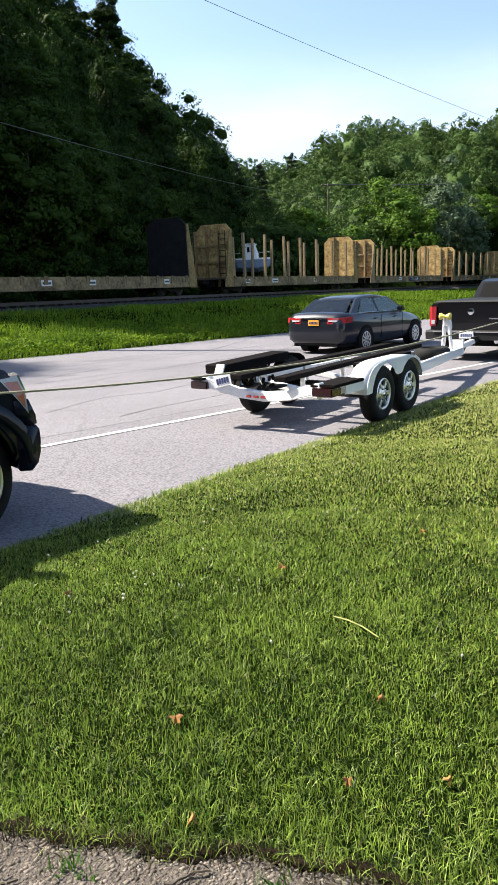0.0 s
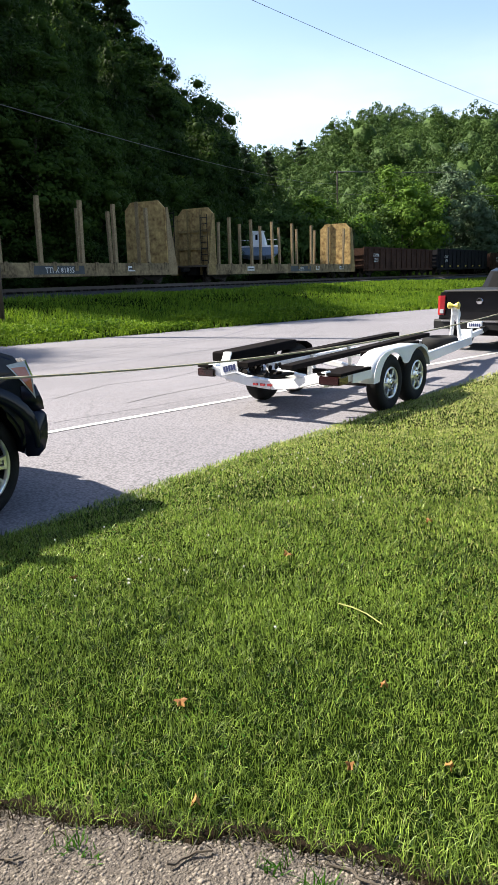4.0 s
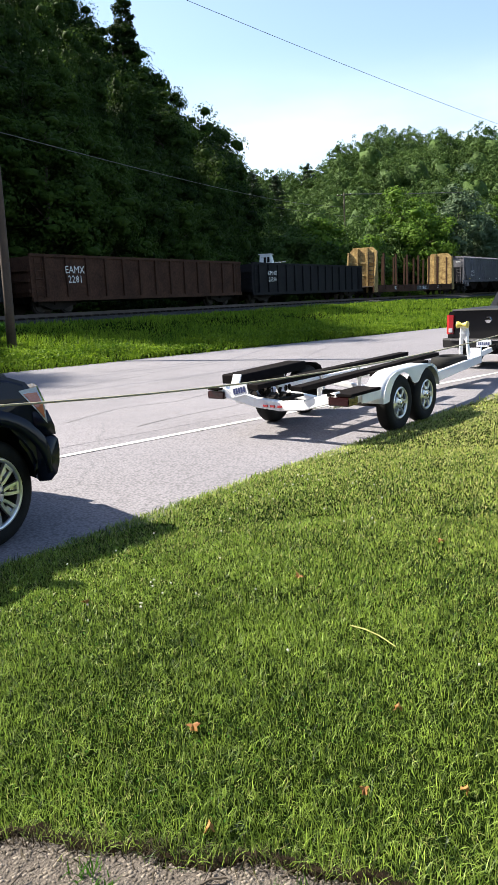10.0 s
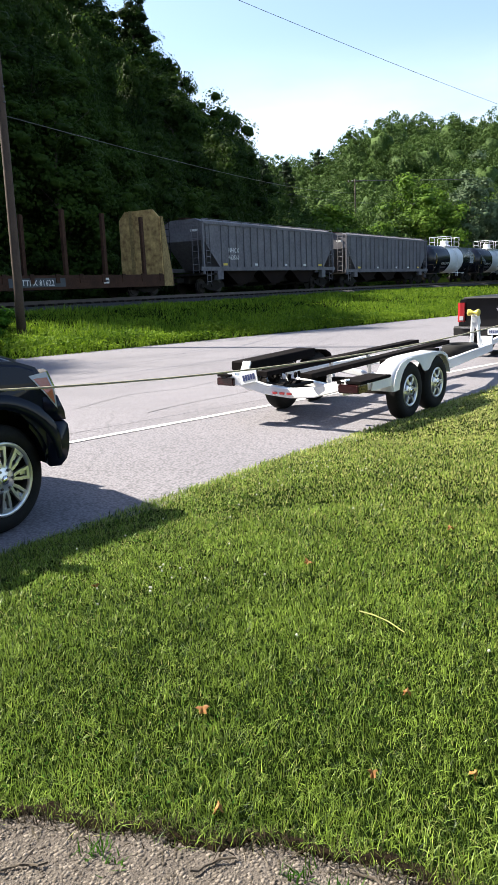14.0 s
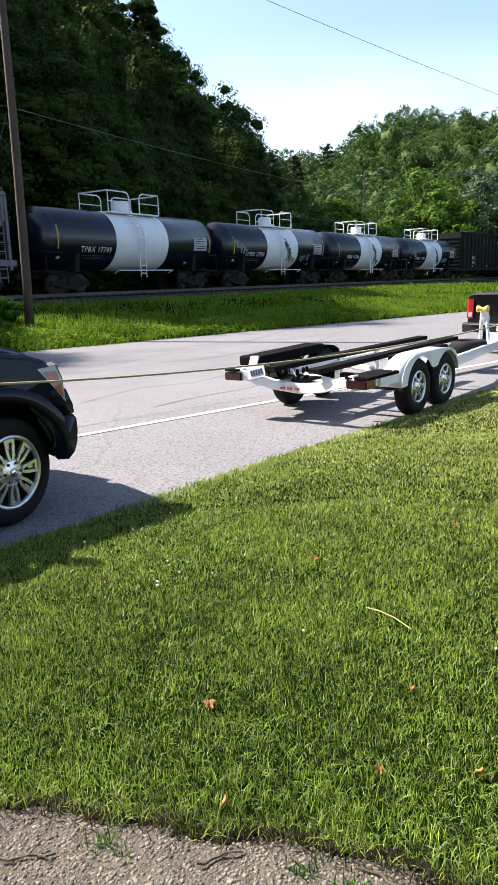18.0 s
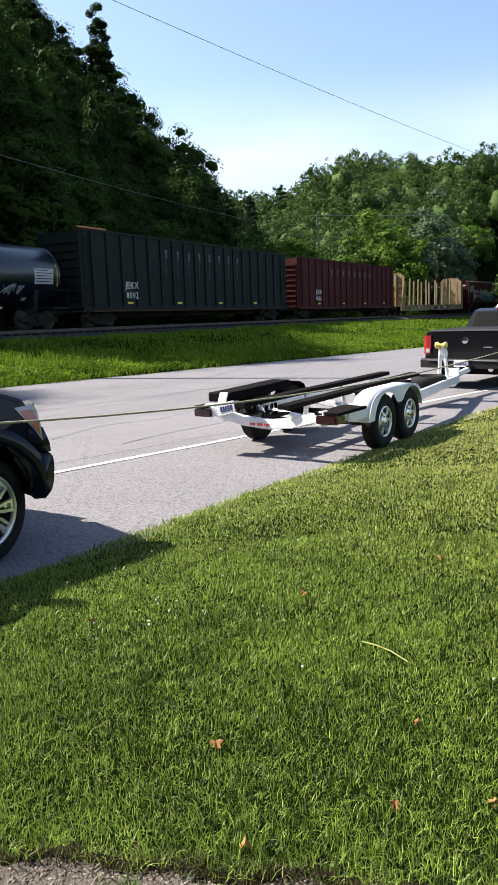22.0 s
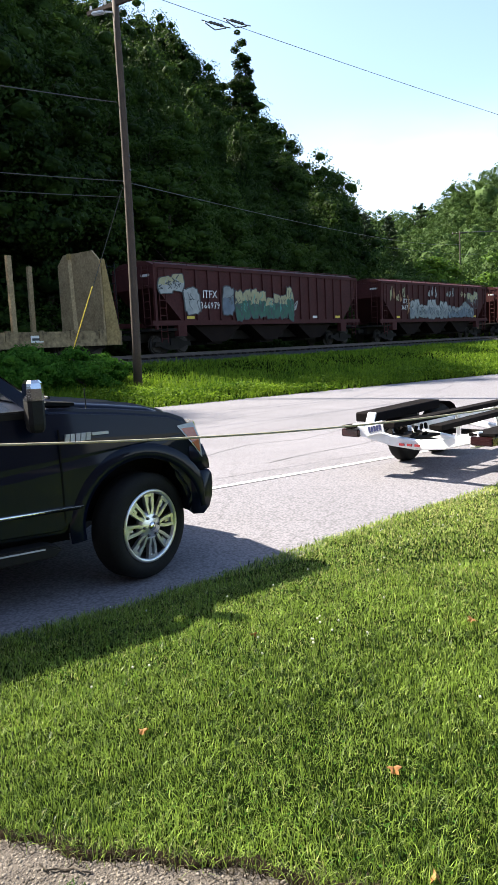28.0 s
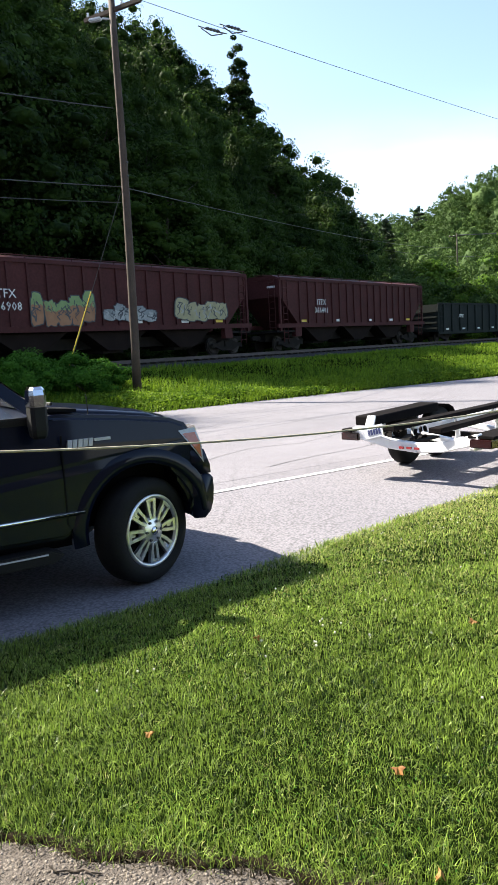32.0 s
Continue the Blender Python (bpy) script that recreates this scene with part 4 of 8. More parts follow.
def flat_car(c0, c1, paint, plate, label, marks, stakes=True, bulk=(True, True), mark_text="", stake="tan", sill="sill"):
    L = (c1 - c0) / 2
    car = place(thing("bulkhead_flatcar", label, "rail car", group="cars of the freight train"), c0, c1)
    part("side_sill", boxed(-L, L, -1.5, -1.4, 0.5, 1.15), M[sill], car, "rusty steel side sill")
    part("side_sill", boxed(-L, L, 1.4, 1.5, 0.5, 1.15), M[sill], car)
    part("centre_sill", boxed(-L + 0.3, L - 0.3, -0.35, 0.35, 0.5, 1.0), M["truck_iron"], car)
    part("deck", boxed(-L + 0.02, L - 0.02, -1.4, 1.4, 1.02, 1.12), M["deck"], car, "weathered timber deck")
    n = int(2 * L / 3.1)
    for y in (-1.54, 1.46):
        pocket = None
        for i in range(n * 2):
            x = -L + 1.2 + (2 * L - 2.4) * i / (n * 2 - 1)
            m = Matrix.Translation((x, y, 0))
            if pocket is None:
                pocket = part("stake_pocket", boxed(-0.12, 0.12, 0, 0.08, 0.78, 1.2), M[sill], car, m=m)
            else:
                share("stake_pocket", pocket, car, m)
    if stakes:
        rnd = random.Random(int(c0))
        for y in (-1.44, 1.38):
            first = None
            for i in range(n):
                x = -L + 2.6 + (2 * L - 5.2) * i / (n - 1) + rnd.uniform(-0.15, 0.15)
                m = pose(x, y, 0, rnd.uniform(-1.2, 1.2), rnd.uniform(-1.0, 1.0), 0)
                if first is None:
                    first = part("stake", boxed(-0.1, 0.1, -0.05, 0.1, 1.1, 4.15), M[stake], car, m=m)
                else:
                    share("stake", first, car, m)
    for e, there in zip((-1, 1), bulk):
        if not there:
            continue
        xi = e * (L - 0.95)
        bk = part("bulkhead", prism([(-1.5, 1.12), (1.5, 1.12), (1.45, 4.25), (1.0, 4.7), (-1.0, 4.7), (-1.45, 4.25)], -0.05, 0.05), M[plate], car, "rust-streaked steel bulkhead plate", m=pose(xi, 0, 0, 0, 0, 90))
        for k, y in enumerate((-1.45, -0.5, 0.5, 1.45)):
            base = 0.85 if abs(y) > 1 else 0.3
            top = 4.3 if abs(y) > 1 else 4.6
            # x runs outwards across the car in the plate's own space
            part("strut", prism([(0.05, 1.1), (0.05, top), (0.22, top), (base, 1.1), (base, 0.5), (0.05, 0.5)], -0.07, 0.07), M[paint], bk, m=pose(y, 0, 0, 0, 0, 90 if e < 0 else -90))
        part("inner_post", boxed(-0.62, -0.42, -0.16 if e > 0 else 0.05, -0.05 if e > 0 else 0.16, 1.12, 4.72), M["black_car" if plate == "black_car" else paint], bk, m=pose(0, 0, 0, 0, 0, 180))
        for z in (2.1, 3.2):
            part("brace", boxed(-1.45, 1.45, -0.18 if e < 0 else 0.05, -0.05 if e < 0 else 0.18, z, z + 0.14), M[paint], bk, m=pose(0, 0, 0, 0, 0, 180))
        lad = ladder(car, e * (L - 0.12), -1.2, 1.2, 4.2, 0.0, 0.5, "black_car")
    for x, w in marks:
        stencil(car, x * L, -1.5, 0.72, w, 0.28)
        stencil(car, x * L, -1.508, 0.8, w * 0.8, 0.1, "g_dark")
    if mark_text:
        stencil(car, 0.1 * L, -1.5, 0.62, 3.4, 0.4, "g_dark")
        near_text(car, mark_text, 0.1 * L, -1.508, 0.68, 0.38)
    for x in (-L + 1.9, L - 1.9):
        bogie(car, x)
    for e in (-1, 1):
        coupler(car, e * L)
    return car


def gondola(c0, c1, paint, label, height=2.6, ribs=12, texts=(), dashes="yellow_mark", z0=0.62, load=False, name="gondola_car", rim=None, faded=None):
    L = (c1 - c0) / 2
    car = place(thing(name, label, "rail car", group="cars of the freight train"), c0, c1)
    for y0, y1 in ((-1.46, -1.4), (1.4, 1.46)):
        part("side_wall", boxed(-L, L, y0, y1, z0, height), M[paint], car)
    for e in (-1, 1):
        part("end_wall", boxed(min(e * L, e * (L - 0.08)), max(e * L, e * (L - 0.08)), -1.4, 1.4, z0 + 0.2, height), M[paint], car)
        nr = int((height - 0.9) / 0.45)
        for k in range(nr):
            z = 1.0 + (height - 1.2) * k / nr
            part("end_rib", boxed(min(e * L, e * (L + 0.1)), max(e * L, e * (L + 0.1)), -1.4, 1.4, z, z + 0.16, 0.03), M[paint], car)
        ladder(car, e * (L - 0.45), -1.53, 0.7, height - 0.1, 0.45, 0, paint)
        coupler(car, e * L)
    part("floor_plate", boxed(-L + 0.1, L - 0.1, -1.4, 1.4, 0.85, 0.95), M["deck"], car)
    for y in (-1.5, 1.42):
        part("top_chord", boxed(-L, L, y - 0.03, y + 0.11, height - 0.02, height + 0.12, 0.02), M[rim or paint], car)
        part("sill_rail", boxed(-L, L, y - 0.02, y + 0.1, z0 - 0.03, z0 + 0.16), M[paint], car)
    rib = None
    for y in (-1.56, 1.46):
        for i in range(ribs):
            x = -L + 0.9 + (2 * L - 1.8) * i / (ribs - 1)
            m = Matrix.Translation((x, y, 0))
            if rib is None:
                rib = part("side_post", prism([(-0.09, z0 + 0.16), (0.09, z0 + 0.16), (0.09, height), (-0.09, height)], 0, 0.1, 0.015), M[paint], car, m=m)
            else:
                share("side_post", rib, car, m)
    part("underframe", boxed(-L + 0.4, L - 0.4, -0.4, 0.4, 0.55, 0.9), M["truck_iron"], car)
    if dashes:
        for i in range(ribs - 1):
            if i % 2 == 0 and (height < 4 or i % 4 == 2):
                x = -L + 0.9 + (2 * L - 1.8) * (i + 0.5) / (ribs - 1)
                stencil(car, x, -1.46, z0 + 0.3, 0.5, 0.13, dashes)
    if faded:
        # large faded lettering, as plain bars that have run down the steel
        for k in range(8):
            xx = -L + 0.9 + (2 * L - 1.8) * (k + ribs // 2 - 4 + 0.5) / (ribs - 1)
            stencil(car, xx, -1.46, faded[0], 0.2, faded[1] * 0.8, "g_worn" if faded[0] > 3.9 else "grey_car", "faded_mark")
            if faded[0] > 3.9:
                stencil(car, xx - 0.06, -1.46, faded[0] - 1.1, 0.08, 1.1, "g_streak", "paint_run")
        if faded[0] > 3.9:
            part("orange_patch", boxed(-L, -L + 2.2, -1.5, -1.36, height + 0.122, height + 0.2, 0.02), M["orange_tarp"], car, "orange patch on the top edge")
    for txt, x, z, size in texts:
        near_text(car, txt, x * L, -1.563, z, size)
    for x in (-L + 1.9, L - 1.9):
        bogie(car, x)
    return car


def hopper(c0, c1, paint, label, roof="grey", texts=(), ribs=17, z0=1.5, top=4.25):
    """A covered hopper with slanting end sheets, roof walk and three bays."""
    L = (c1 - c0) / 2
    car = place(thing("covered_hopper", label, "rail car", group="cars of the freight train"), c0, c1)
    shape = [(-L + 2.1, z0), (L - 2.1, z0), (L - 0.35, 3.2), (L - 0.35, top), (-L + 0.35, top), (-L + 0.35, 3.2)]
    part("body", prism(shape, -1.47, 1.47), M[paint], car)
    part("roof", prism([(-1.5, top), (1.5, top), (0.9, top + 0.24), (-0.9, top + 0.24)], -L + 0.3, L - 0.3), M[paint], car, m=pose(0, 0, 0, 0, 0, 90) @ Matrix.Identity(4))
    part("roof_walk", boxed(-L + 0.2, L - 0.2, -0.3, 0.3, top + 0.27, top + 0.33), M["rust"], car, "steel roof walkway")
    part("roof_rail", rods([((-L + 0.3, -1.42, top + 0.2), (L - 0.3, -1.42, top + 0.2))] + [((-L + 0.35 + (2 * L - 0.7) * k / 8, -1.42, top + 0.0), (-L + 0.35 + (2 * L - 0.7) * k / 8, -1.42, top + 0.2)) for k in range(9)], 0.022, 5), M[paint], car, "thin pipe rail along the roof edge")
    part("end_mark", boxed(-L + 0.33, -L + 0.345, -1.1, -0.5, top - 0.5, top - 0.38), M["white_mark"], car)
    part("eave_rail", boxed(-L + 0.3, L - 0.3, -1.55, -1.47, top - 0.1, top + 0.06), M[paint], car)
    part("side_sill", boxed(-L, L, -1.52, -1.42, z0 - 0.12, z0 + 0.12), M[paint], car)
    part("side_sill", boxed(-L, L, 1.42, 1.52, z0 - 0.12, z0 + 0.12), M[paint], car)
    rib = None
    for i in range(ribs):
        x = -L + 2.2 + (2 * L - 4.4) * i / (ribs - 1)
        m = Matrix.Translation((x, -1.55, 0))
        if rib is None:
            rib = part("side_post", boxed(-0.05, 0.05, 0, 0.08, z0 + 0.12, top - 0.1), M[paint], car, m=m)
        else:
            share("side_post", rib, car, m)
    for x in (-(L - 2.2) * 0.62, 0, (L - 2.2) * 0.62):
        part("bay", prism([(x - 2.1, z0), (x + 2.1, z0), (x + 0.55, 0.5), (x - 0.55, 0.5)], -1.25, 1.25), M["bay"], car, "sloping discharge bay, its shade put into the dark colour")
        part("gate", boxed(x - 0.6, x + 0.6, -0.9, 0.9, 0.38, 0.52), M["truck_iron"], car)
    for e in (-1, 1):
        xe = e * (L - 0.3)
        for y in (-1.45, 1.45):
            part("corner_post", boxed(xe - 0.07, xe + 0.07, y - 0.06, y + 0.06, z0 - 0.3, top), M[paint], car)
        part("end_platform", boxed(min(e * L, e * (L - 2.0)), max(e * L, e * (L - 2.0)), -1.4, 1.4, 1.12, 1.24), M["truck_iron"], car)
        ladder(car, e * (L - 0.75), -1.5, 0.55, top, 0.42, 0, paint)
        ladder(car, e * (L - 0.24), -0.9, 1.2, top, 0.0, 0.45, paint)
        part("step_box", boxed(e * (L - 2.0) - 0.3, e * (L - 2.0) + 0.3, -1.5, -1.2, 0.85, z0 - 0.12), M[paint], car)
        coupler(car, e * L)
    part("centre_sill", boxed(-L + 0.2, L - 0.2, -0.3, 0.3, 0.62, 1.1), M["truck_iron"], car)
    hatch = None
    for k in range(5):
        m = Matrix.Translation((-L + 2.4 + (2 * L - 4.8) * k / 4, 0, top + 0.24))
        if hatch is None:
            hatch = part("hatch", boxed(-1.1, 1.1, 0.34, 0.8, 0, 0.1, 0.02), M[paint], car, m=m)
        else:
            share("hatch", hatch, car, m)
    for txt, x, z, size in texts:
        near_text(car, txt, x * L, -1.553, z, size)
    for x in (-0.72, -0.3, 0.12, 0.45, 0.72):
        stencil(car, x * L, -1.47, z0 + 0.2, 0.55, 0.14, "yellow_mark" if x in (-0.72, 0.72) else "white_mark")
    for x in (-L + 1.7, L - 1.7):
        bogie(car, x)
    return car


def tank_car(c0, c1, label, text, seed):
    L = (c1 - c0) / 2
    car = place(thing("tank_car", label, "rail car", group="cars of the freight train"), c0, c1)
    r, zc, h = 1.5, 2.58, L - 0.35
    def shell(x0, x1, rr):
        bm = bmesh.new()
        bmesh.ops.create_cone(bm, cap_ends=False, segments=40, radius1=rr, radius2=rr, depth=x1 - x0, matrix=Matrix.Translation(((x0 + x1) / 2, 0, zc)) @ Matrix.Rotation(radians(90), 4, "Y"))
        return bm
    prof = [(0.0, -h - 0.42), (0.5, -h - 0.38), (1.0, -h - 0.24), (1.32, -h - 0.06), (r, -h + 0.22), (r, h - 0.22), (1.32, h + 0.06), (1.0, h + 0.24), (0.5, h + 0.38), (0.0, h + 0.42)]
    part("tank_shell", lathe(prof, 40, "X"), M["tank_black"], car, "glossy black tank shell", smooth=True, m=Matrix.Translation((0, 0, zc)))
    part("white_band", shell(-2.1, 2.1, r + 0.012), M["tank_white"], car, "grimy white band round the middle", smooth=True)
    for x in (-h + 0.3, h - 0.3):
        part("head_seam", shell(x - 0.05, x + 0.05, r + 0.015), M["tank_black"], car, smooth=True)
    def wrap(x0, x1, a0, a1, rr):
        """A patch that lies on the near side of the shell between two heights (degrees)."""
        bm, n = bmesh.new(), 8
        vs = [[bm.verts.new((x, -rr * math.cos(radians(a0 + (a1 - a0) * k / n)), zc + rr * math.sin(radians(a0 + (a1 - a0) * k / n)))) for k in range(n + 1)] for x in (x0, x1)]
        for k in range(n):
            bm.faces.new((vs[0][k], vs[1][k], vs[1][k + 1], vs[0][k + 1]))
        bmesh.ops.solidify(bm, geom=list(bm.faces), thickness=0.008)
        return bm
    for x in (-h + 0.42, h - 0.42):
        part("reflector", wrap(x - 0.04, x + 0.04, -20, 22, r + 0.012), M["yellow_mark"], car)
    part("data_panel", wrap(h - 1.95, h - 0.7, -16, 12, r + 0.008), M["tank_white"], car, "pale stencilled data panel")
    for k, w in enumerate((1.0, 1.1, 0.9, 1.05, 0.8)):
        part("panel_line", wrap(h - 1.85, h - 1.85 + w, -12 + k * 5, -10.4 + k * 5, r + 0.018), M["g_dark"], car)
    part("dome", lathe([(0.0, 0.62), (0.42, 0.6), (0.46, 0.5), (0.46, 0.12), (0.62, 0.1), (0.62, -0.05)], 24, "Z"), M["tank_white"], car, "white manway dome", smooth=True, m=Matrix.Translation((0, 0, zc + r)))
    part("platform", boxed(-2.0, 2.0, -1.0, 1.0, zc + r - 0.12, zc + r - 0.05), M["tank_white"], car, "white grated platform")
    z0, z1 = zc + r - 0.05, zc + r + 0.95
    bm = bmesh.new()
    for y in (-1.0, 1.0):
        for out, inn in ((-2.0, -0.4), (2.0, 0.4)):
            e = math.copysign(0.28, inn)
            tube(bm, [(out, y, z0), (out, y, z1), (inn + e, y, z1), (inn + e * 0.3, y, z1 - 0.08), (inn, y, z1 - 0.28), (inn, y, z0)], 0.035, 6)
            rod(bm, (out, y, (z0 + z1) / 2), (inn, y, (z0 + z1) / 2), 0.022, 5)
    for x in (-2.0, 2.0):
        rod(bm, (x, -1.0, z1), (x, 1.0, z1), 0.035, 6)
    part("guard_rail", bm, M["tank_white"], car, "white tubular guard rail")
    ang = [radians(a) for a in range(0, 95, 12)]
    pr = []
    for x in (-0.5, -0.05):
        pts = [(x, -(r + 0.12) * math.cos(a), zc + (r + 0.12) * math.sin(a)) for a in ang] + []
        pts = [(x, -r - 0.12, 0.75)] + pts
        pr += list(zip(pts, pts[1:]))
    for k in range(9):
        a = radians(4 + k * 10)
        pr.append(((-0.5, -(r + 0.12) * math.cos(a), zc + (r + 0.12) * math.sin(a)), (-0.05, -(r + 0.12) * math.cos(a), zc + (r + 0.12) * math.sin(a))))
    for z in (0.9, 1.3, 1.7, 2.1):
        pr.append(((-0.5, -r - 0.12, z), (-0.05, -r - 0.12, z)))
    part("ladder", rods(pr, 0.028, 5), M["tank_white"], car, "white curved side ladder")
    part("walk_rail", rods([((-2.2, -1.62, 1.05), (2.2, -1.62, 1.05)), ((-2.2, -1.62, 1.05), (-2.2, -1.3, 0.9)), ((2.2, -1.62, 1.05), (2.2, -1.3, 0.9)), ((-0.5, -1.62, 0.7), (-0.5, -1.62, 1.1)), ((-0.05, -1.62, 0.7), (-0.05, -1.62, 1.1))], 0.03, 5), M["tank_white"], car)
    for e in (-1, 1):
        part("stub_sill", boxed(min(e * L, e * (L - 2.6)), max(e * L, e * (L - 2.6)), -0.4, 0.4, 0.72, 1.12), M["black_car"], car)
        part("end_deck", boxed(min(e * L, e * (L - 1.1)), max(e * L, e * (L - 1.1)), -1.45, 1.45, 0.98, 1.06), M["black_car"], car)
        part("end_rail", rods([((e * L, -1.4, 1.95), (e * L, 1.4, 1.95)), ((e * L, -1.4, 1.0), (e * L, -1.4, 1.95)), ((e * L, 1.4, 1.0), (e * L, 1.4, 1.95)), ((e * (L - 1.0), -1.48, 1.9), (e * L, -1.48, 1.9))], 0.025, 5), M["black_car"], car)
        part("cradle", prism([(-1.2, 1.02), (1.2, 1.02), (1.35, 1.9), (0.9, 1.35), (0, 1.1), (-0.9, 1.35), (-1.35, 1.9)], -0.15, 0.15), M["black_car"], car, m=pose(e * (L - 2.1), 0, 0, 0, 0, 90))
        coupler(car, e * L)
        bogie(car, e * (L - 1.75))
    tilt = 25.0
    lettering("lettering", text, 0.42, M["white_mark"], car, Matrix.Translation((-h * 0.54, -(r + 0.012) * math.cos(radians(tilt)), zc - (r + 0.012) * math.sin(radians(tilt)))) @ pose(0, 0, 0, 90 + tilt, 0, 0))
    rnd = random.Random(seed)
    for k, w in enumerate((1.9, 1.6)):
        part("stencil_mark", wrap(-h * 0.54 - w / 2, -h * 0.54 + w / 2 * 0.7, -33 - k * 5, -31.2 - k * 5, r + 0.012), M["grey_car"], car)
    part("stencil_mark", wrap(h * 0.62, h * 0.62 + 0.26, -52, -44, r + 0.012), M["white_mark"], car)
    part("stencil_mark", wrap(-h * 0.93, -h * 0.93 + 0.22, -40, -34, r + 0.012), M["white_mark"], car)
    def tag(x0, x1, a0, a1, n, w, mat):
        """A sprayed tag: a row of crossing letter strokes that lies on the shell."""
        bm, rr = bmesh.new(), r + 0.026
        on = lambda x, a: Vector((x, -rr * math.cos(radians(a)), zc + rr * math.sin(radians(a))))
        for k in range(n):
            f = k / max(1, n - 1)
            cx, ca = x0 + (x1 - x0) * f, a0 + (a1 - a0) * f
            p = on(cx - 0.12, ca + rnd.uniform(4, 9))
            for j in range(5):
                q = on(cx + rnd.uniform(-0.2, 0.26), ca + (-1) ** j * rnd.uniform(3, 11))
                beam(bm, p, q, 0.012, w)
                p = q
        part("graffiti", bm, M[mat], car)
    if seed != 3:
        tag(0.35, 1.0, 14, -22, 8, 0.05, "g_dark")
        tag(0.8, 1.6, -30, -34, 4, 0.03, "g_dark")
    if seed in (11, 5):
        tag(-h + 0.5, -h + 1.7, 8, -16, 6, 0.06, "g_pale")
        tag(2.7, 3.6, -28, -26, 4, 0.05, "g_pale")
    return car


flat_car(17.2, 38.9, "yellow", "black_car", "bulkhead flatcar with dark plates and yellow sills, empty", ((-0.2, 0.7), (0.1, 0.5), (0.7, 0.5)), False)
flat_car(42.4, 65.1, "yellow", "yellow_rust", "empty yellow bulkhead flatcar with tall rusty stakes", ((-0.75, 0.6), (-0.4, 0.9), (0.2, 0.6)), stake="tan")
flat_car(68.2, 89.9, "tan", "yellow_rust", "empty tan bulkhead flatcar with tall stakes", ((-0.3, 0.9), (0.6, 0.6)), mark_text="TTPX 81835")
flat_car(93.2, 116.4, "yellow", "yellow_rust", "yellow bulkhead flatcar with rust-streaked end plates", ((-0.55, 0.9), (0.35, 0.6), (0.75, 0.8)), mark_text="TTPX")
gondola(118.4, 136.9, "rust", "brown rusted gondola car with white lettering", 2.65, 13, (("EAMX", -0.72, 1.85, 0.5), ("2293", -0.72, 1.4, 0.5)), None)
gondola(138.5, 157.2, "black_car", "black coal gondola with yellow side stripes", 2.85, 13, (("EAMX", -0.7, 1.9, 0.45), ("1766", -0.7, 1.45, 0.45)))
gondola(158.6, 176.9, "rust", "brown rusted gondola car with peeling paint", 2.65, 13, (("EAMX", -0.7, 1.9, 0.5), ("2281", -0.7, 1.45, 0.5)), None)
gondola(178.4, 197.0, "black_car", "dark blue-black gondola car with ribs", 2.7, 14, (("KMHX", -0.72, 1.95, 0.45), ("26390", -0.72, 1.5, 0.45)), None)
# rust-coloured sill stands in for the shade on this car's side
flat_car(199.6, 222.4, "yellow", "yellow_rust", "yellow bulkhead flatcar with dark stakes", ((-0.55, 0.4), (0.5, 0.4)), mark_text="TTPX 81622", stake="rust", sill="rust")
hopper(225.2, 243.4, "grey_car", "pale grey covered hopper with rust streaks", texts=(("NHCX", -0.62, 2.5, 0.42), ("463560", -0.62, 2.05, 0.42)))
hopper(245.4, 264.4, "grey_car", "weathered grey covered hopper with flat sides", texts=(), z0=1.35)
for c, num, sd in ((266.2, "TPBX 17749", 3), (281.0, "TPBX 17756", 5), (295.8, "TPBX 17728", 8), (310.7, "TPBX 17742", 11)):
    tank_car(c, c + 13.6, "black tank car with a white middle band and railings", num, sd)
gondola(325.4, 349.0, "green_car", "tall dark green wood-chip car with vertical ribs", 5.0, 19, (("JEKX", -0.66, 2.1, 0.55), ("8002", -0.66, 1.55, 0.55), ), "yellow_mark", 0.95, name="chip_car", faded=(3.95, 0.6))
gondola(351.0, 373.6, "red_car", "tall faded red wood-chip car with vertical ribs", 5.0, 17, (("JEKX", -0.66, 2.1, 0.55), ("8006", -0.66, 1.55, 0.55)), "yellow_mark", 0.95, name="chip_car", faded=(3.75, 0.75))
flat_car(376.0, 398.9, "yellow", "tan", "straw-yellow bulkhead flatcar with tall stakes, empty", ((-0.5, 0.5), (0.3, 0.5), (0.6, 0.6)), mark_text="TTPX")
_m1 = hopper(400.9, 419.8, "maroon_car", "maroon covered hopper with green and white graffiti", texts=(("ITFX", -0.57, 2.75, 0.55), ("366979", -0.57, 2.2, 0.5)))
_m2 = hopper(422.6, 440.9, "maroon_car", "maroon covered hopper with pale blue graffiti", texts=(("ITFX", -0.6, 2.75, 0.5), ("366787", -0.6, 2.3, 0.5)))
_m3 = hopper(443.1, 462.4, "maroon_car", "maroon covered hopper with yellow and white graffiti", texts=(("ITFX", -0.6, 2.75, 0.5), ("366908", -0.6, 2.25, 0.5)))
_m5 = hopper(464.9, 483.4, "maroon_car", "plain faded maroon covered hopper", texts=(("ITFX", -0.52, 2.75, 0.5), ("366401", -0.52, 2.25, 0.5)))
gondola(485.9, 505.5, "green_car", "dark green gondola car with white marks", 3.0, 13, (("AMX", -0.6, 1.9, 0.45),), "white_mark")
gondola(507.2, 526.0, "rust", "brown rusted gondola car", 2.9, 13, (), None)
spray(_m1, -8.9, -7.3, -1.56, 2.9, 3.95, ("g_cream", "g_white"), 2)
spray(_m1, -7.3, -6.2, -1.56, 1.75, 3.5, ("g_white",), 6)
spray(_m1, -4.4, -3.5, -1.56, 1.7, 3.9, ("g_pale", "g_blue"), 9)
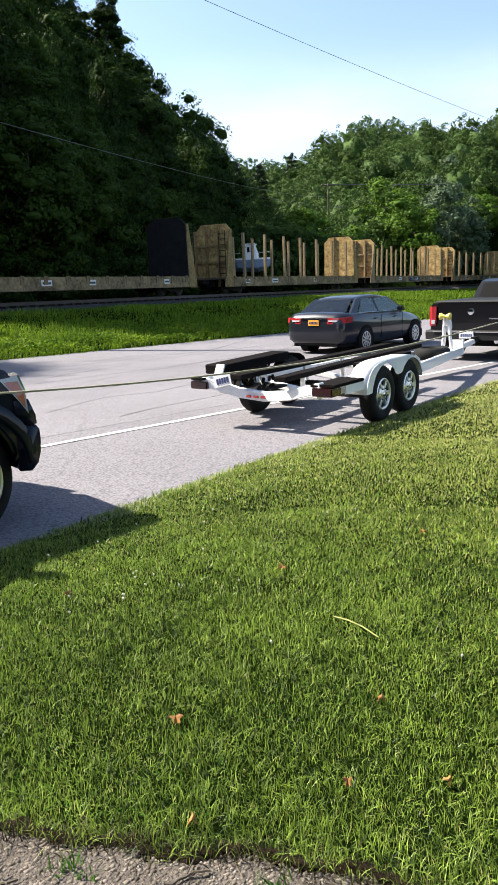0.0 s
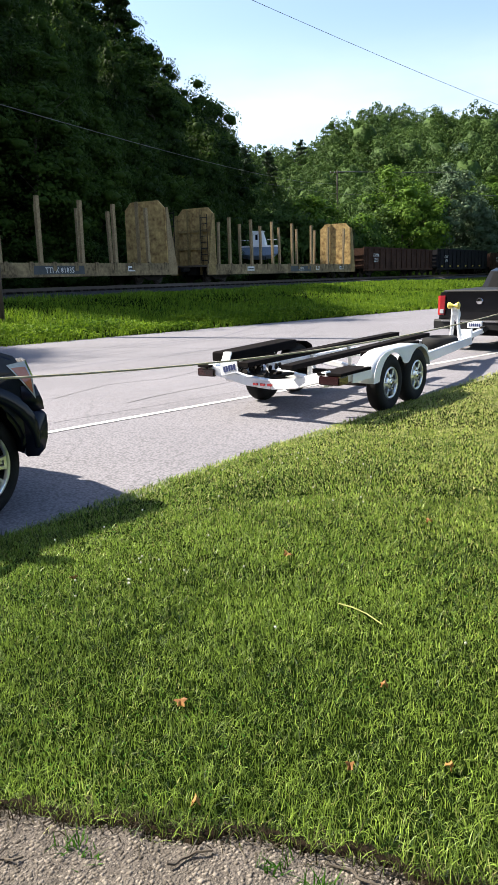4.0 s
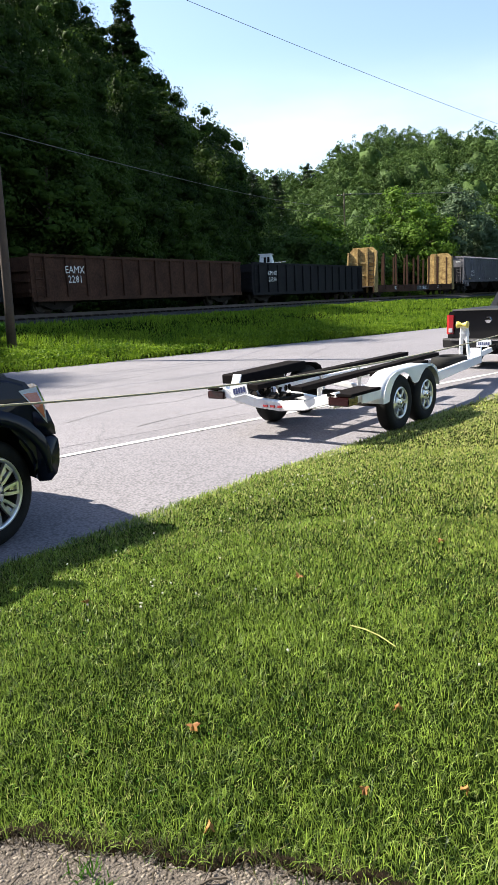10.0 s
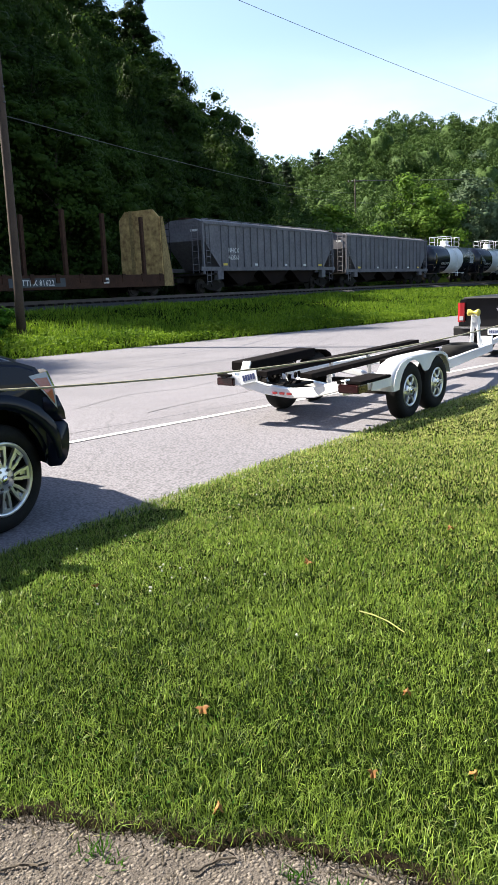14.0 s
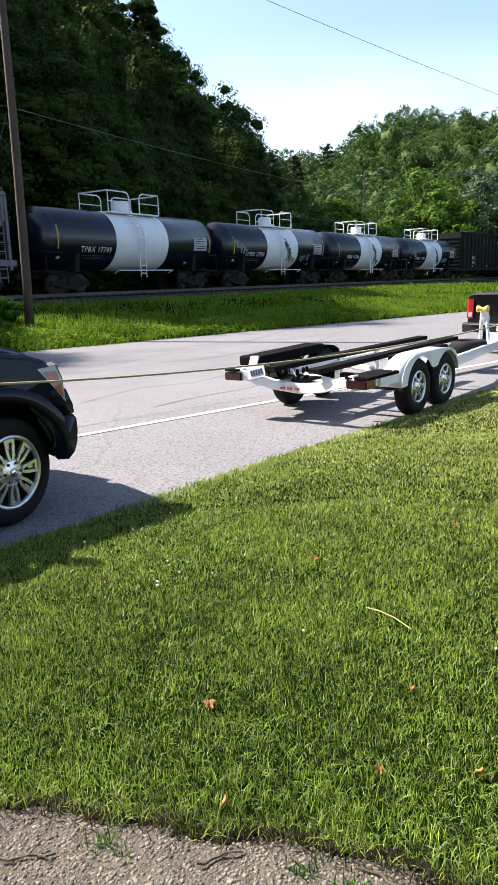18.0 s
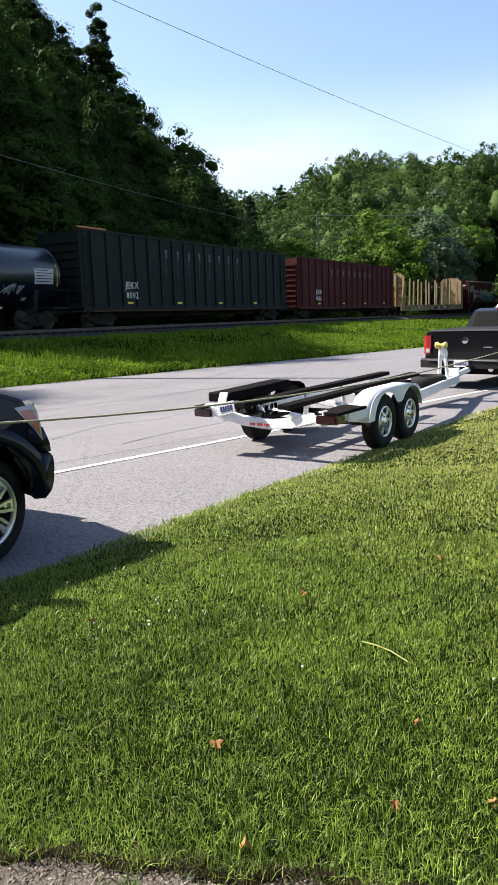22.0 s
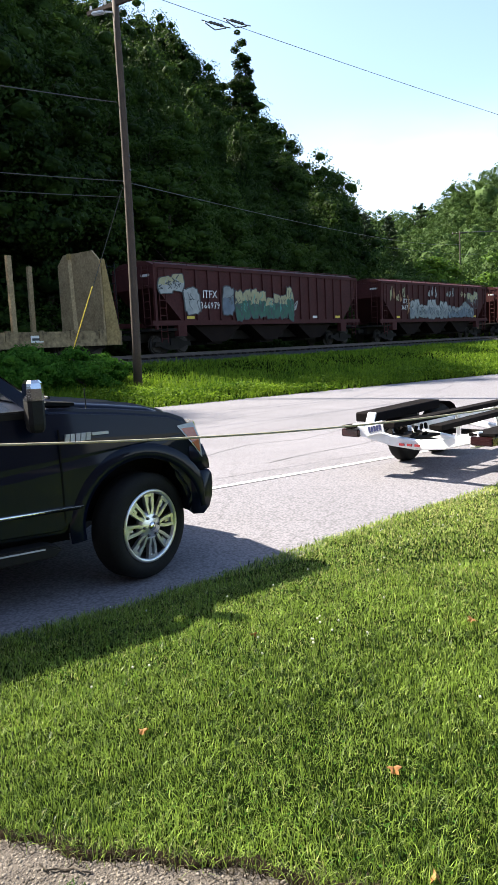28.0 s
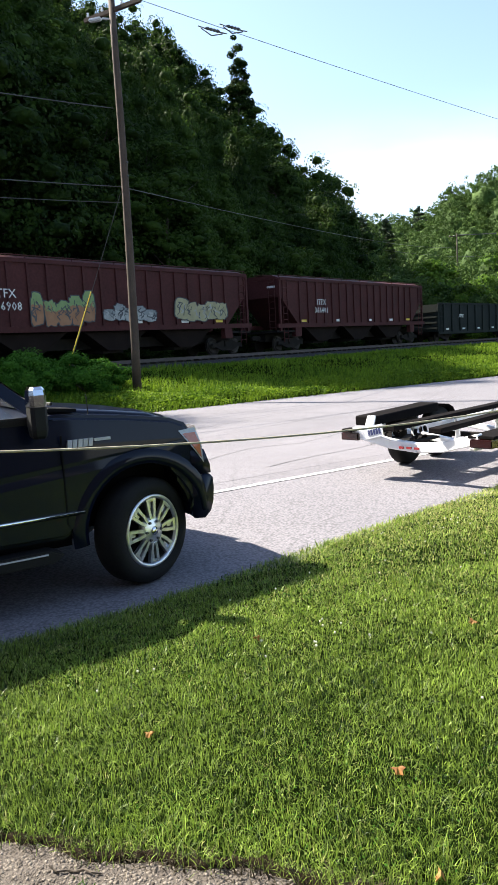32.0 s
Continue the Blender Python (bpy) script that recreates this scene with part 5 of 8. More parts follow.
spray(_m1, -3.4, 1.9, -1.56, 1.55, 3.45, ("g_cream", "g_bottle", "g_teal"), 12)
spray(_m1, 1.6, 2.4, -1.56, 1.9, 2.8, ("g_white",), 13, fill=False)
spray(_m2, -7.9, -5.6, -1.56, 2.7, 3.9, ("g_cream", "g_orange"), 4, fill=False)
spray(_m2, -5.4, -4.4, -1.56, 1.6, 3.6, ("g_orange",), 14, fill=False)
spray(_m2, -4.9, 1.2, -1.56, 1.58, 3.1, ("g_white", "g_pale", "g_blue"), 15)
spray(_m2, 1.3, 6.2, -1.56, 1.58, 3.0, ("g_pale", "g_blue", "g_white"), 16)
spray(_m2, -2.1, -0.6, -1.56, 3.1, 4.0, ("g_white",), 17, fill=False)
spray(_m2, 1.0, 2.4, -1.56, 3.2, 4.0, ("g_white",), 18, fill=False)
spray(_m2, 3.6, 4.8, -1.56, 3.2, 4.0, ("g_cream",), 19, fill=False)
spray(_m2, 4.9, 6.9, -1.56, 2.3, 3.95, ("g_cream", "maroon_car", "g_white"), 20)
spray(_m3, -7.5, -6.4, -1.56, 1.65, 3.1, ("g_cream", "g_teal"), 21)
spray(_m3, -4.7, -1.4, -1.56, 1.6, 3.1, ("g_green", "g_orange"), 22)
spray(_m3, -0.9, 2.2, -1.56, 1.75, 2.6, ("g_pale", "g_white"), 23)
spray(_m3, 3.7, 7.4, -1.56, 1.75, 2.9, ("g_cream", "g_cream", "g_white"), 25)


# ---- vehicles ----
def arc(cx, cz, r, a0, a1, n=9):
    return [(cx + r * math.cos(radians(a0 + (a1 - a0) * i / n)), cz + r * math.sin(radians(a0 + (a1 - a0) * i / n))) for i in range(n + 1)]


def road_wheel(parent, m, radius, width, rim, spokes, style="pairs", name="wheel"):
    """A tyre, a bright rim with spokes and a dark back; its outer face looks along -y."""
    w = width / 2
    prof = [(rim - 0.01, -w + 0.03), (rim + 0.02, -w), (radius - 0.05, -w - 0.005), (radius - 0.012, -w + 0.025), (radius, -w + 0.05), (radius, w - 0.05), (radius - 0.012, w - 0.025), (radius - 0.05, w), (rim, w), (rim - 0.02, w - 0.05), (rim - 0.012, 0.0), (rim - 0.01, -w + 0.03)]
    wheel = part(name, lathe(prof, 48, "Y", False), M["rubber"], parent, "black rubber tyre", smooth=True, m=m)
    part("rim", lathe([(rim + 0.004, -w + 0.012), (rim - 0.006, -w - 0.002), (rim - 0.026, -w + 0.012), (rim - 0.03, -w + 0.03)], 48, "Y", False), M["alloy"], wheel, "polished alloy rim", smooth=True)
    # dark grey puts the shade inside the rim into the colour
    part("barrel", lathe([(rim - 0.03, -w + 0.03), (rim - 0.04, -w + 0.09), (rim - 0.05, w - 0.06)], 40, "Y", False), M["alloy_dark"], wheel, "dark inner barrel", smooth=True)
    part("back_plate", lathe([(0.0, 0.0), (rim - 0.05, 0.0), (rim - 0.05, 0.02), (0.0, 0.02)], 32, "Y"), M["dark_in"], wheel)
    # dark disc added so the rim's inner side looks black
    part("brake_drum", lathe([(0.0, 0.03), (rim - 0.01, 0.03), (rim - 0.012, w - 0.01), (0.0, w - 0.01)], 28, "Y"), M["dark_in"], wheel)
    part("hub", lathe([(0.0, -w - 0.002), (0.03, -w - 0.004), (0.05, -w + 0.006), (0.085, -w + 0.01), (0.108, -w + 0.02), (0.116, -w + 0.06)], 28, "Y"), M["alloy"], wheel, smooth=True)
    part("centre_cap", lathe([(0.0, -w - 0.012), (0.03, -w - 0.010), (0.036, -w)], 20, "Y"), M["chrome"], wheel, smooth=True)
    first = None
    for i in range(spokes):
        mm = pose(0, 0, 0, 0, -360 * i / spokes, 0)
        if first is not None:
            share("spoke", first, wheel, mm)
            continue
        bm, y = bmesh.new(), -w + 0.028
        if style == "pairs":
            # two bars that part from the hub, open out and close at the rim
            half = 0.8 * math.pi * rim / spokes / 2
            side = [(0.09, 0.012), (rim * 0.52, half * 0.62), (rim * 0.8, half * 0.8), (rim - 0.03, half * 0.92)]
            for e in (-1, 1):
                for (xa, za), (xb, zb) in zip(side, side[1:]):
                    beam(bm, (xa, y - 0.012 * (1 - xa / rim), za * e), (xb, y - 0.012 * (1 - xb / rim), zb * e), 0.03, 0.024)
            beam(bm, (rim * 0.86, y, -half * 0.9), (rim * 0.86, y, half * 0.9), 0.028, 0.03)
            beam(bm, (rim * 0.62, y + 0.01, 0), (rim - 0.02, y + 0.012, 0), 0.02, half * 0.5)
        else:
            for v in beam(bm, (0.08, -w + 0.026, 0), (rim - 0.018, -w + 0.03, 0), 0.04, 0.04):
                if v.co.x > 0.15:
                    v.co.z *= 1.25
            bmesh.ops.bevel(bm, geom=list(bm.edges), offset=0.005, segments=1, affect="EDGES")
        first = part("spoke", bm, M["alloy"], wheel, m=mm)
    nut = None
    for i in range(6):
        a = 2 * math.pi * i / 6
        mm = Matrix.Translation((0.075 * math.cos(a), -w + 0.006, 0.075 * math.sin(a)))
        if nut is None:
            nut = part("lug_nut", lathe([(0.0, -0.012), (0.01, -0.012), (0.012, 0.012)], 6, "Y"), M["alloy_dark"], wheel, m=mm)
        else:
            share("lug_nut", nut, wheel, mm)
    return wheel


def body_shell(outline, half, shoulder, top, pinch, bevel=0.035):
    """A body from its side view: narrower above the shoulder line, with rounded edges."""
    bm = prism(outline, -half, half)
    edges = [e for e in bm.edges if abs(e.verts[0].co.y - e.verts[1].co.y) < 1e-6]
    bmesh.ops.bevel(bm, geom=edges, offset=bevel, segments=3, affect="EDGES")
    for v in bm.verts:
        if v.co.z > shoulder:
            f = (v.co.z - shoulder) / (top - shoulder)
            v.co.y *= 1 - pinch * f
    return bm


def pickup():
    """A dark pickup, parked on the shoulder; x forwards from the front axle."""
    car = thing("pickup_truck", "near-black blue crew-cab pickup parked on the shoulder", "pickup truck", pose(-3.035, 5.44, 0, 0, 0, 48))
    WB = 3.68
    lower = [(0.47, 0.5), (0.53, 0.54), (0.56, 0.62), (0.55, 0.76), (0.55, 0.80), (0.56, 0.90), (0.52, 1.09), (0.45, 1.19), (0.27, 1.235), (-0.1, 1.29), (-0.52, 1.335), (-0.62, 1.34), (-3.02, 1.33), (-3.02, 1.30), (-3.06, 1.30), (-3.06, 1.36), (-4.9, 1.36), (-4.92, 0.6), (-4.3, 0.52)]
    lower += arc(-WB, 0.46, 0.465, 0, 180, 12)
    lower += [(-3.1, 0.5), (-0.62, 0.46), (-0.56, 0.5)]
    lower += arc(-0.01, 0.46, 0.465, 180, 0, 14)
    bm = body_shell(lower, 0.985, 1.0, 1.36, 0.07)
    for v in bm.verts:
        if v.co.x > 0.3:
            v.co.x -= 0.2 * max(0, (abs(v.co.y) - 0.45)) ** 1.5
    part("body", bm, M["truck_paint"], car, "glossy near-black blue paint")
    # hood bulge and grille
    hood = loft([[(x, -0.78 * f, z), (x, -0.62 * f, z + 0.045), (x, -0.3 * f, z + 0.06), (x, 0, z + 0.05), (x, 0.3 * f, z + 0.06), (x, 0.62 * f, z + 0.045), (x, 0.78 * f, z)] for x, z, f in ((0.38, 1.185, 0.86), (0.2, 1.23, 0.95), (-0.1, 1.275, 1.0), (-0.45, 1.32, 1.02), (-0.6, 1.335, 1.02))])
    part("hood", hood, M["truck_paint"], car, smooth=True)
    part("grille", boxed(0.52, 0.6, -0.45, 0.45, 0.82, 1.08, 0.02), M["chrome"], car)
    part("lower_valance", boxed(0.3, 0.5, -0.6, 0.6, 0.38, 0.52, 0.04), M["trim"], car)
    part("bumper", loft([[(x - 0.22 * max(0, abs(y) - 0.5) ** 1.5, y, z) for x, z in ((0.47, 0.44), (0.56, 0.43), (0.615, 0.48), (0.642, 0.56), (0.652, 0.66), (0.648, 0.74), (0.625, 0.77), (0.47, 0.77))] for y in (-0.99, -0.9, -0.7, -0.4, 0, 0.4, 0.7, 0.9, 0.99)]), M["truck_paint"], car, smooth=True)
    part("upper_bumper", loft([[(x - 0.22 * max(0, abs(y) - 0.5) ** 1.5, y, z) for x, z in ((0.47, 0.78), (0.635, 0.78), (0.63, 0.85), (0.585, 0.97), (0.47, 0.97))] for y in (-0.985, -0.9, -0.7, -0.4, 0, 0.4, 0.7, 0.9, 0.985)]), M["truck_paint"], car, smooth=True)
    part("wheel_house", boxed(-0.5, 0.42, -0.72, 0.72, 0.46, 1.0), M["dark_in"], car)
    part("chassis", boxed(-4.5, -0.5, -0.7, 0.7, 0.34, 0.56), M["dark_in"], car)
    for y, s in ((-0.985, -1), (0.985, 1)):
        for cx in (0.0, -WB):
            ring = []
            for r0, yy in ((0.468, -0.02), (0.466, 0.012), (0.5, 0.018), (0.55, 0.012), (0.575, -0.006)):
                ring.append([(min(px, 0.5), y + s * yy, pz) for px, pz in arc(cx, 0.46, r0, 4 if cx == 0 else -8, 188, 20)])
            bm = bmesh.new()
            rows = [[bm.verts.new(p) for p in r] for r in ring]
            for a, b in zip(rows, rows[1:]):
                for i in range(len(a) - 1):
                    bm.faces.new((a[i], a[i + 1], b[i + 1], b[i]))
            bmesh.ops.recalc_face_normals(bm, faces=bm.faces)
            part("wheel_arch_flare", bm, M["truck_paint"], car, smooth=True)
        # lamps at the front corners
        def face(pts, grow, dx, yy):
            mx, mz = sum(p[0] for p in pts) / len(pts), sum(p[1] for p in pts) / len(pts)
            return [(mx + (px - mx) * grow + dx, s * yy * (1 - 0.07 * max(0, pz - 1.0) / 0.36), mz + (pz - mz) * grow) for px, pz in pts]
        side = [(0.31, 1.135), (0.45, 1.15), (0.49, 1.02), (0.50, 0.87), (0.42, 0.985)]
        hl = part("headlight", loft([face(side, 1.0, 0.0, 0.993), face(side, 1.0, 0.05, 0.9), face(side, 1.0, 0.1, 0.7)]), M["clear_lens"], car, "clear headlight with an amber corner lens")
        part("amber_corner", loft([face(side, 0.74, 0.0, 0.998), face(side, 0.74, 0.0, 0.98)]), M["amber"], hl)
        part("door_gap", boxed(-0.606, -0.594, y - 0.004 if s < 0 else y - 0.004, y + 0.004, 0.56, 1.2), M["dark_in"], car)
        part("rear_door_gap", boxed(-1.66, -1.65, y - 0.004, y + 0.004, 0.56, 1.28), M["dark_in"], car)
        part("chrome_strip", rods([((-3.0, y + s * 0.002, 0.64), (-0.47, y + s * 0.002, 0.64))], 0.017, 12), M["chrome"], car, "chrome side strip", smooth=True)
        part("side_step", prism([(-2.9, 0.36), (-2.85, 0.42), (-0.75, 0.42), (-0.66, 0.38), (-0.72, 0.33), (-2.85, 0.32)], s * 0.9, s * 1.06, 0.01), M["trim"], car, "black running board")
        part("step_trim", boxed(-2.8, -0.78, s * 1.063 - 0.004, s * 1.063 + 0.004, 0.395, 0.405), M["ceramic"], car)
        # mirror
        def housing(rows):
            """Rounded slices (height, size) of the mirror's housing."""
            return loft([[(-0.775 + 0.055 * k * a, s * (1.085 + 0.085 * k * b), z) for a, b in ((1, -0.6), (1, 0.6), (0.6, 1), (-0.6, 1), (-1, 0.6), (-1, -0.6), (-0.6, -1), (0.6, -1))] for z, k in rows])
        mir = part("mirror", housing(((1.21, 0.7), (1.23, 0.9), (1.27, 1.0), (1.42, 1.0))), M["trim"], car, "tall black door mirror with chrome cap")
        part("mirror_cap", housing(((1.423, 1.03), (1.5, 1.03), (1.535, 0.93), (1.555, 0.7))), M["chrome"], mir, "chrome cap")
        part("mirror_arm", boxed(-0.81, -0.73, min(s * 0.9, s * 1.05), max(s * 0.9, s * 1.05), 1.27, 1.34, 0.01), M["trim"], mir)
        # cab side: pillars, glass
        part("a_pillar", loft([[(-0.62, s * 0.915, 1.31), (-0.74, s * 0.925, 1.31), (-0.74, s * 0.87, 1.31), (-0.62, s * 0.86, 1.31)], [(-1.24, s * 0.735, 1.86), (-1.38, s * 0.745, 1.86), (-1.38, s * 0.69, 1.86), (-1.24, s * 0.68, 1.86)]]), M["truck_paint"], car)
        for x in (-1.72, -2.9):
            part("pillar", loft([[(x, s * 0.92, 1.31), (x - 0.12, s * 0.92, 1.31), (x - 0.12, s * 0.86, 1.31), (x, s * 0.86, 1.31)], [(x, s * 0.74, 1.87), (x - 0.1, s * 0.74, 1.87), (x - 0.1, s * 0.69, 1.87), (x, s * 0.69, 1.87)]]), M["truck_paint"], car)
        part("window_sill", boxed(-3.0, -0.7, s * 0.915 - 0.02, s * 0.915 + 0.02, 1.28, 1.345, 0.01), M["trim"], car)
        for xa, xb, xc, xd in ((-0.86, -1.72, -1.72, -1.38), (-1.84, -2.9, -2.9, -1.84)):
            part("side_window", loft([[(xa, s * 0.9, 1.33), (xb, s * 0.9, 1.33), (xc, s * 0.735, 1.84), (xd, s * 0.735, 1.84)], [(xa, s * 0.894, 1.33), (xb, s * 0.894, 1.33), (xc, s * 0.729, 1.84), (xd, s * 0.729, 1.84)]]), M["clear"], car).visible_shadow = False
    part("roof", loft([[(-1.24, y, 1.86), (-1.34, y * 0.98, 1.92), (-2.2, y * 0.98, 1.945), (-2.85, y * 0.98, 1.92), (-3.0, y, 1.85)] for y in (-0.74, -0.4, 0.4, 0.74)]), M["truck_paint"], car)
    part("windshield", loft([[(-0.6, y, 1.32), (-1.24, y * 0.8, 1.87), (-1.25, y * 0.8, 1.865), (-0.61, y, 1.315)] for y in (-0.88, 0, 0.88)]), M["clear"], car).visible_shadow = False
    part("wiper_cowl", loft([[(-0.42, y, 1.365), (-0.62, y, 1.385), (-0.66, y, 1.36), (-0.42, y, 1.34)] for y in (-0.82, -0.4, 0.4, 0.82)]), M["dark_in"], car)
    part("wiper", rods([((-0.58, -0.75, 1.41), (-0.66, 0.1, 1.42)), ((-0.58, 0.0, 1.41), (-0.66, 0.7, 1.42))], 0.012, 6), M["trim"], car)
    part("dashboard", boxed(-1.0, -0.64, -0.84, 0.84, 1.0, 1.3, 0.03), M["dark_in"], car)
    for y in (-0.4, 0.4):
        seat = part("seat", loft([[(-1.55, y - 0.24, 0.95), (-1.55, y + 0.24, 0.95), (-1.75, y + 0.24, 0.95), (-1.75, y - 0.24, 0.95)], [(-1.82, y - 0.2, 1.55), (-1.82, y + 0.2, 1.55), (-1.92, y + 0.2, 1.55), (-1.92, y - 0.2, 1.55)]]), M["alloy_dark"], car, "grey leather seat")
        part("headrest", boxed(-1.95, -1.83, y - 0.13, y + 0.13, 1.56, 1.75, 0.03), M["alloy_dark"], seat)
    part("steering_wheel", lathe([(0.17, -0.015), (0.19, -0.015), (0.195, 0.0), (0.19, 0.015), (0.17, 0.015), (0.165, 0.0), (0.17, -0.015)], 24, "X"), M["alloy_dark"], car, smooth=True, m=pose(-1.12, 0.4, 1.22, 0, 25, 0))
    part("antenna", rods([((-0.32, -0.78, 1.28), (-0.33, -0.79, 1.46))], 0.004, 6), M["trim"], car)
    part("antenna_base", lathe([(0.03, 0), (0.02, 0.03), (0.006, 0.05), (0, 0.06)], 12, "Z"), M["trim"], car, m=Matrix.Translation((-0.32, -0.78, 1.27)))
    # badge on the fender as plain slanted bars, whitish in place of chrome's reflection
    for k in range(5):
        x = -0.56 + 0.038 * k
        part("badge_bar", prism([(x, 1.105), (x + 0.03, 1.105), (x + 0.038, 1.16), (x + 0.008, 1.16)], -0.99, -0.965), M["ceramic"], car, "metal badge, its bright reflection painted whitish")
    part("badge_bar", boxed(-0.36, -0.24, -0.988, -0.965, 1.135, 1.155), M["ceramic"], car)
    for x, y, yaw in ((0, -0.86, 0), (-WB, -0.86, 0), (0, 0.86, 180), (-WB, 0.86, 180)):
        road_wheel(car, pose(x, y, 0.402, 0, 0, yaw + (22 if x == 0 else 0)), 0.402, 0.26, 0.275, 8)
    return car


def towing_pickup():
    """A black pickup seen from behind, hitched to the trailer; x forwards from the rear bumper."""
    car = thing("pickup_truck", "black pickup with a bed cover, towing the boat trailer", "pickup truck", pose(3.25, 16.08, 0, 0, 0, 55) @ Matrix.Diagonal((1, 1, 0.91, 1)))
    WB, rx = 3.57, 1.2
    lower = [(0.12, 0.62), (0.1, 1.38), (2.05, 1.38), (2.05, 1.36), (4.6, 1.34), (5.7, 1.22), (5.78, 0.6), (5.4, 0.5)]
    lower += arc(rx + WB, 0.45, 0.47, 0, 180, 12)[0:] + [(4.2, 0.5), (1.8, 0.5)] + arc(rx, 0.45, 0.47, 0, 180, 12) + [(0.5, 0.55)]
    part("body", body_shell(lower, 0.99, 1.05, 1.4, 0.04), M["black_paint"], car, "glossy black paint")
    tg = part("tailgate", boxed(0.06, 0.13, -0.78, 0.78, 0.72, 1.385, 0.02), M["black_paint"], car)
    part("tailgate_groove", boxed(0.052, 0.062, -0.6, 0.6, 0.95, 0.965), M["dark_in"], tg)
    # an emblem as a plain shape
    part("emblem", lathe([(0.0, -0.012), (0.075, -0.008), (0.085, 0.004), (0.0, 0.004)], 6, "X"), M["chrome"], tg, m=Matrix.Translation((0.055, 0.0, 1.17)))
    part("script_badge", boxed(0.048, 0.056, -0.62, -0.42, 1.0, 1.03), M["chrome"], tg)
    part("bed_cover", prism([(0.08, 1.385), (2.02, 1.385), (2.02, 1.45), (0.12, 1.43)], -0.88, 0.88, 0.02), M["trim"], car, "grey-black folding bed cover")
    for s in (-1, 1):
        tl = part("tail_light", loft([[(0.04, s * 0.80, z), (0.03, s * 0.90, z), (0.08, s * 0.975, z), (0.22, s * 0.985, z), (0.2, s * 0.82, z)] for z in (0.84, 0.9, 1.2, 1.3)]), M["red_lens"], car, "tall red tail light")
        part("reverse_lens", boxed(0.018, 0.04, s * 0.86 - 0.045, s * 0.86 + 0.045, 0.88, 0.98, 0.006), M["clear_lens"], tl)
        part("exhaust_tip", lathe([(0.05, -0.02), (0.055, -0.02), (0.055, 0.2), (0.05, 0.2)], 16, "X"), M["chrome"], car, m=Matrix.Translation((0.0, s * 0.62, 0.5)))
    bp = part("rear_bumper", loft([[(x + 0.12 * max(0, abs(y) - 0.7), y, z) for x, z in ((-0.08, 0.52), (-0.1, 0.7), (-0.06, 0.74), (0.14, 0.74), (0.14, 0.5))] for y in (-1.0, -0.8, 0, 0.8, 1.0)]), M["trim"], car, "black step bumper")
    part("bumper_edge", boxed(-0.112, -0.1, -0.8, 0.8, 0.7, 0.722), M["chrome"], bp)
    part("number_plate", boxed(-0.15, -0.1, -0.16, 0.16, 0.56, 0.72, 0.004), M["plate_white"], bp, "white licence plate")
    for k in range(6):
        part("plate_mark", boxed(-0.156, -0.149, -0.13 + k * 0.045, -0.105 + k * 0.045, 0.6, 0.67), M["plate_blue"], bp)
    part("hitch", boxed(-0.32, 0.2, -0.05, 0.05, 0.4, 0.48), M["dark_in"], car)
    part("hitch_ball", lathe([(0, 0.1), (0.025, 0.085), (0.03, 0.06), (0.015, 0.03), (0.02, 0)], 14, "Z"), M["chrome"], car, m=Matrix.Translation((-0.29, 0, 0.48)))
    part("chassis", boxed(0.2, 5.3, -0.7, 0.7, 0.36, 0.6), M["dark_in"], car)
    cab = loft([[(2.1, s * 0.93, 1.36), (2.28, s * 0.76, 1.86), (2.5, s * 0.72, 1.93), (3.6, s * 0.72, 1.94), (3.9, s * 0.74, 1.87), (4.75, s * 0.9, 1.34)] for s in (-1, 1)])
    part("cab", cab, M["black_paint"], car)
    part("rear_window", loft([[(2.13, y, 1.44), (2.255, y * 0.9, 1.82), (2.24, y * 0.9, 1.825), (2.115, y, 1.445)] for y in (-0.74, 0.74)]), M["dark_in"], car, "dark tinted rear window").visible_shadow = True
    for s in (-1, 1):
        part("side_window", loft([[(2.35, s * 0.925, 1.4), (2.5, s * 0.79, 1.82), (3.85, s * 0.79, 1.83), (4.4, s * 0.925, 1.4)], [(2.35, s * 0.9, 1.4), (2.5, s * 0.76, 1.82), (3.85, s * 0.76, 1.83), (4.4, s * 0.9, 1.4)]]), M["dark_in"], car)
        part("mirror", boxed(4.1, 4.25, min(s * 0.95, s * 1.22), max(s * 0.95, s * 1.22), 1.35, 1.6, 0.03), M["trim"], car)
    part("brake_light", boxed(2.27, 2.32, -0.2, 0.2, 1.885, 1.915, 0.005), M["red_lens"], car)
    for x, y, yaw in ((rx, -0.86, 0), (rx + WB, -0.86, 0), (rx, 0.86, 180), (rx + WB, 0.86, 180)):
        road_wheel(car, pose(x, y, 0.4, 0, 0, yaw), 0.4, 0.26, 0.26, 5, "single")
    return car


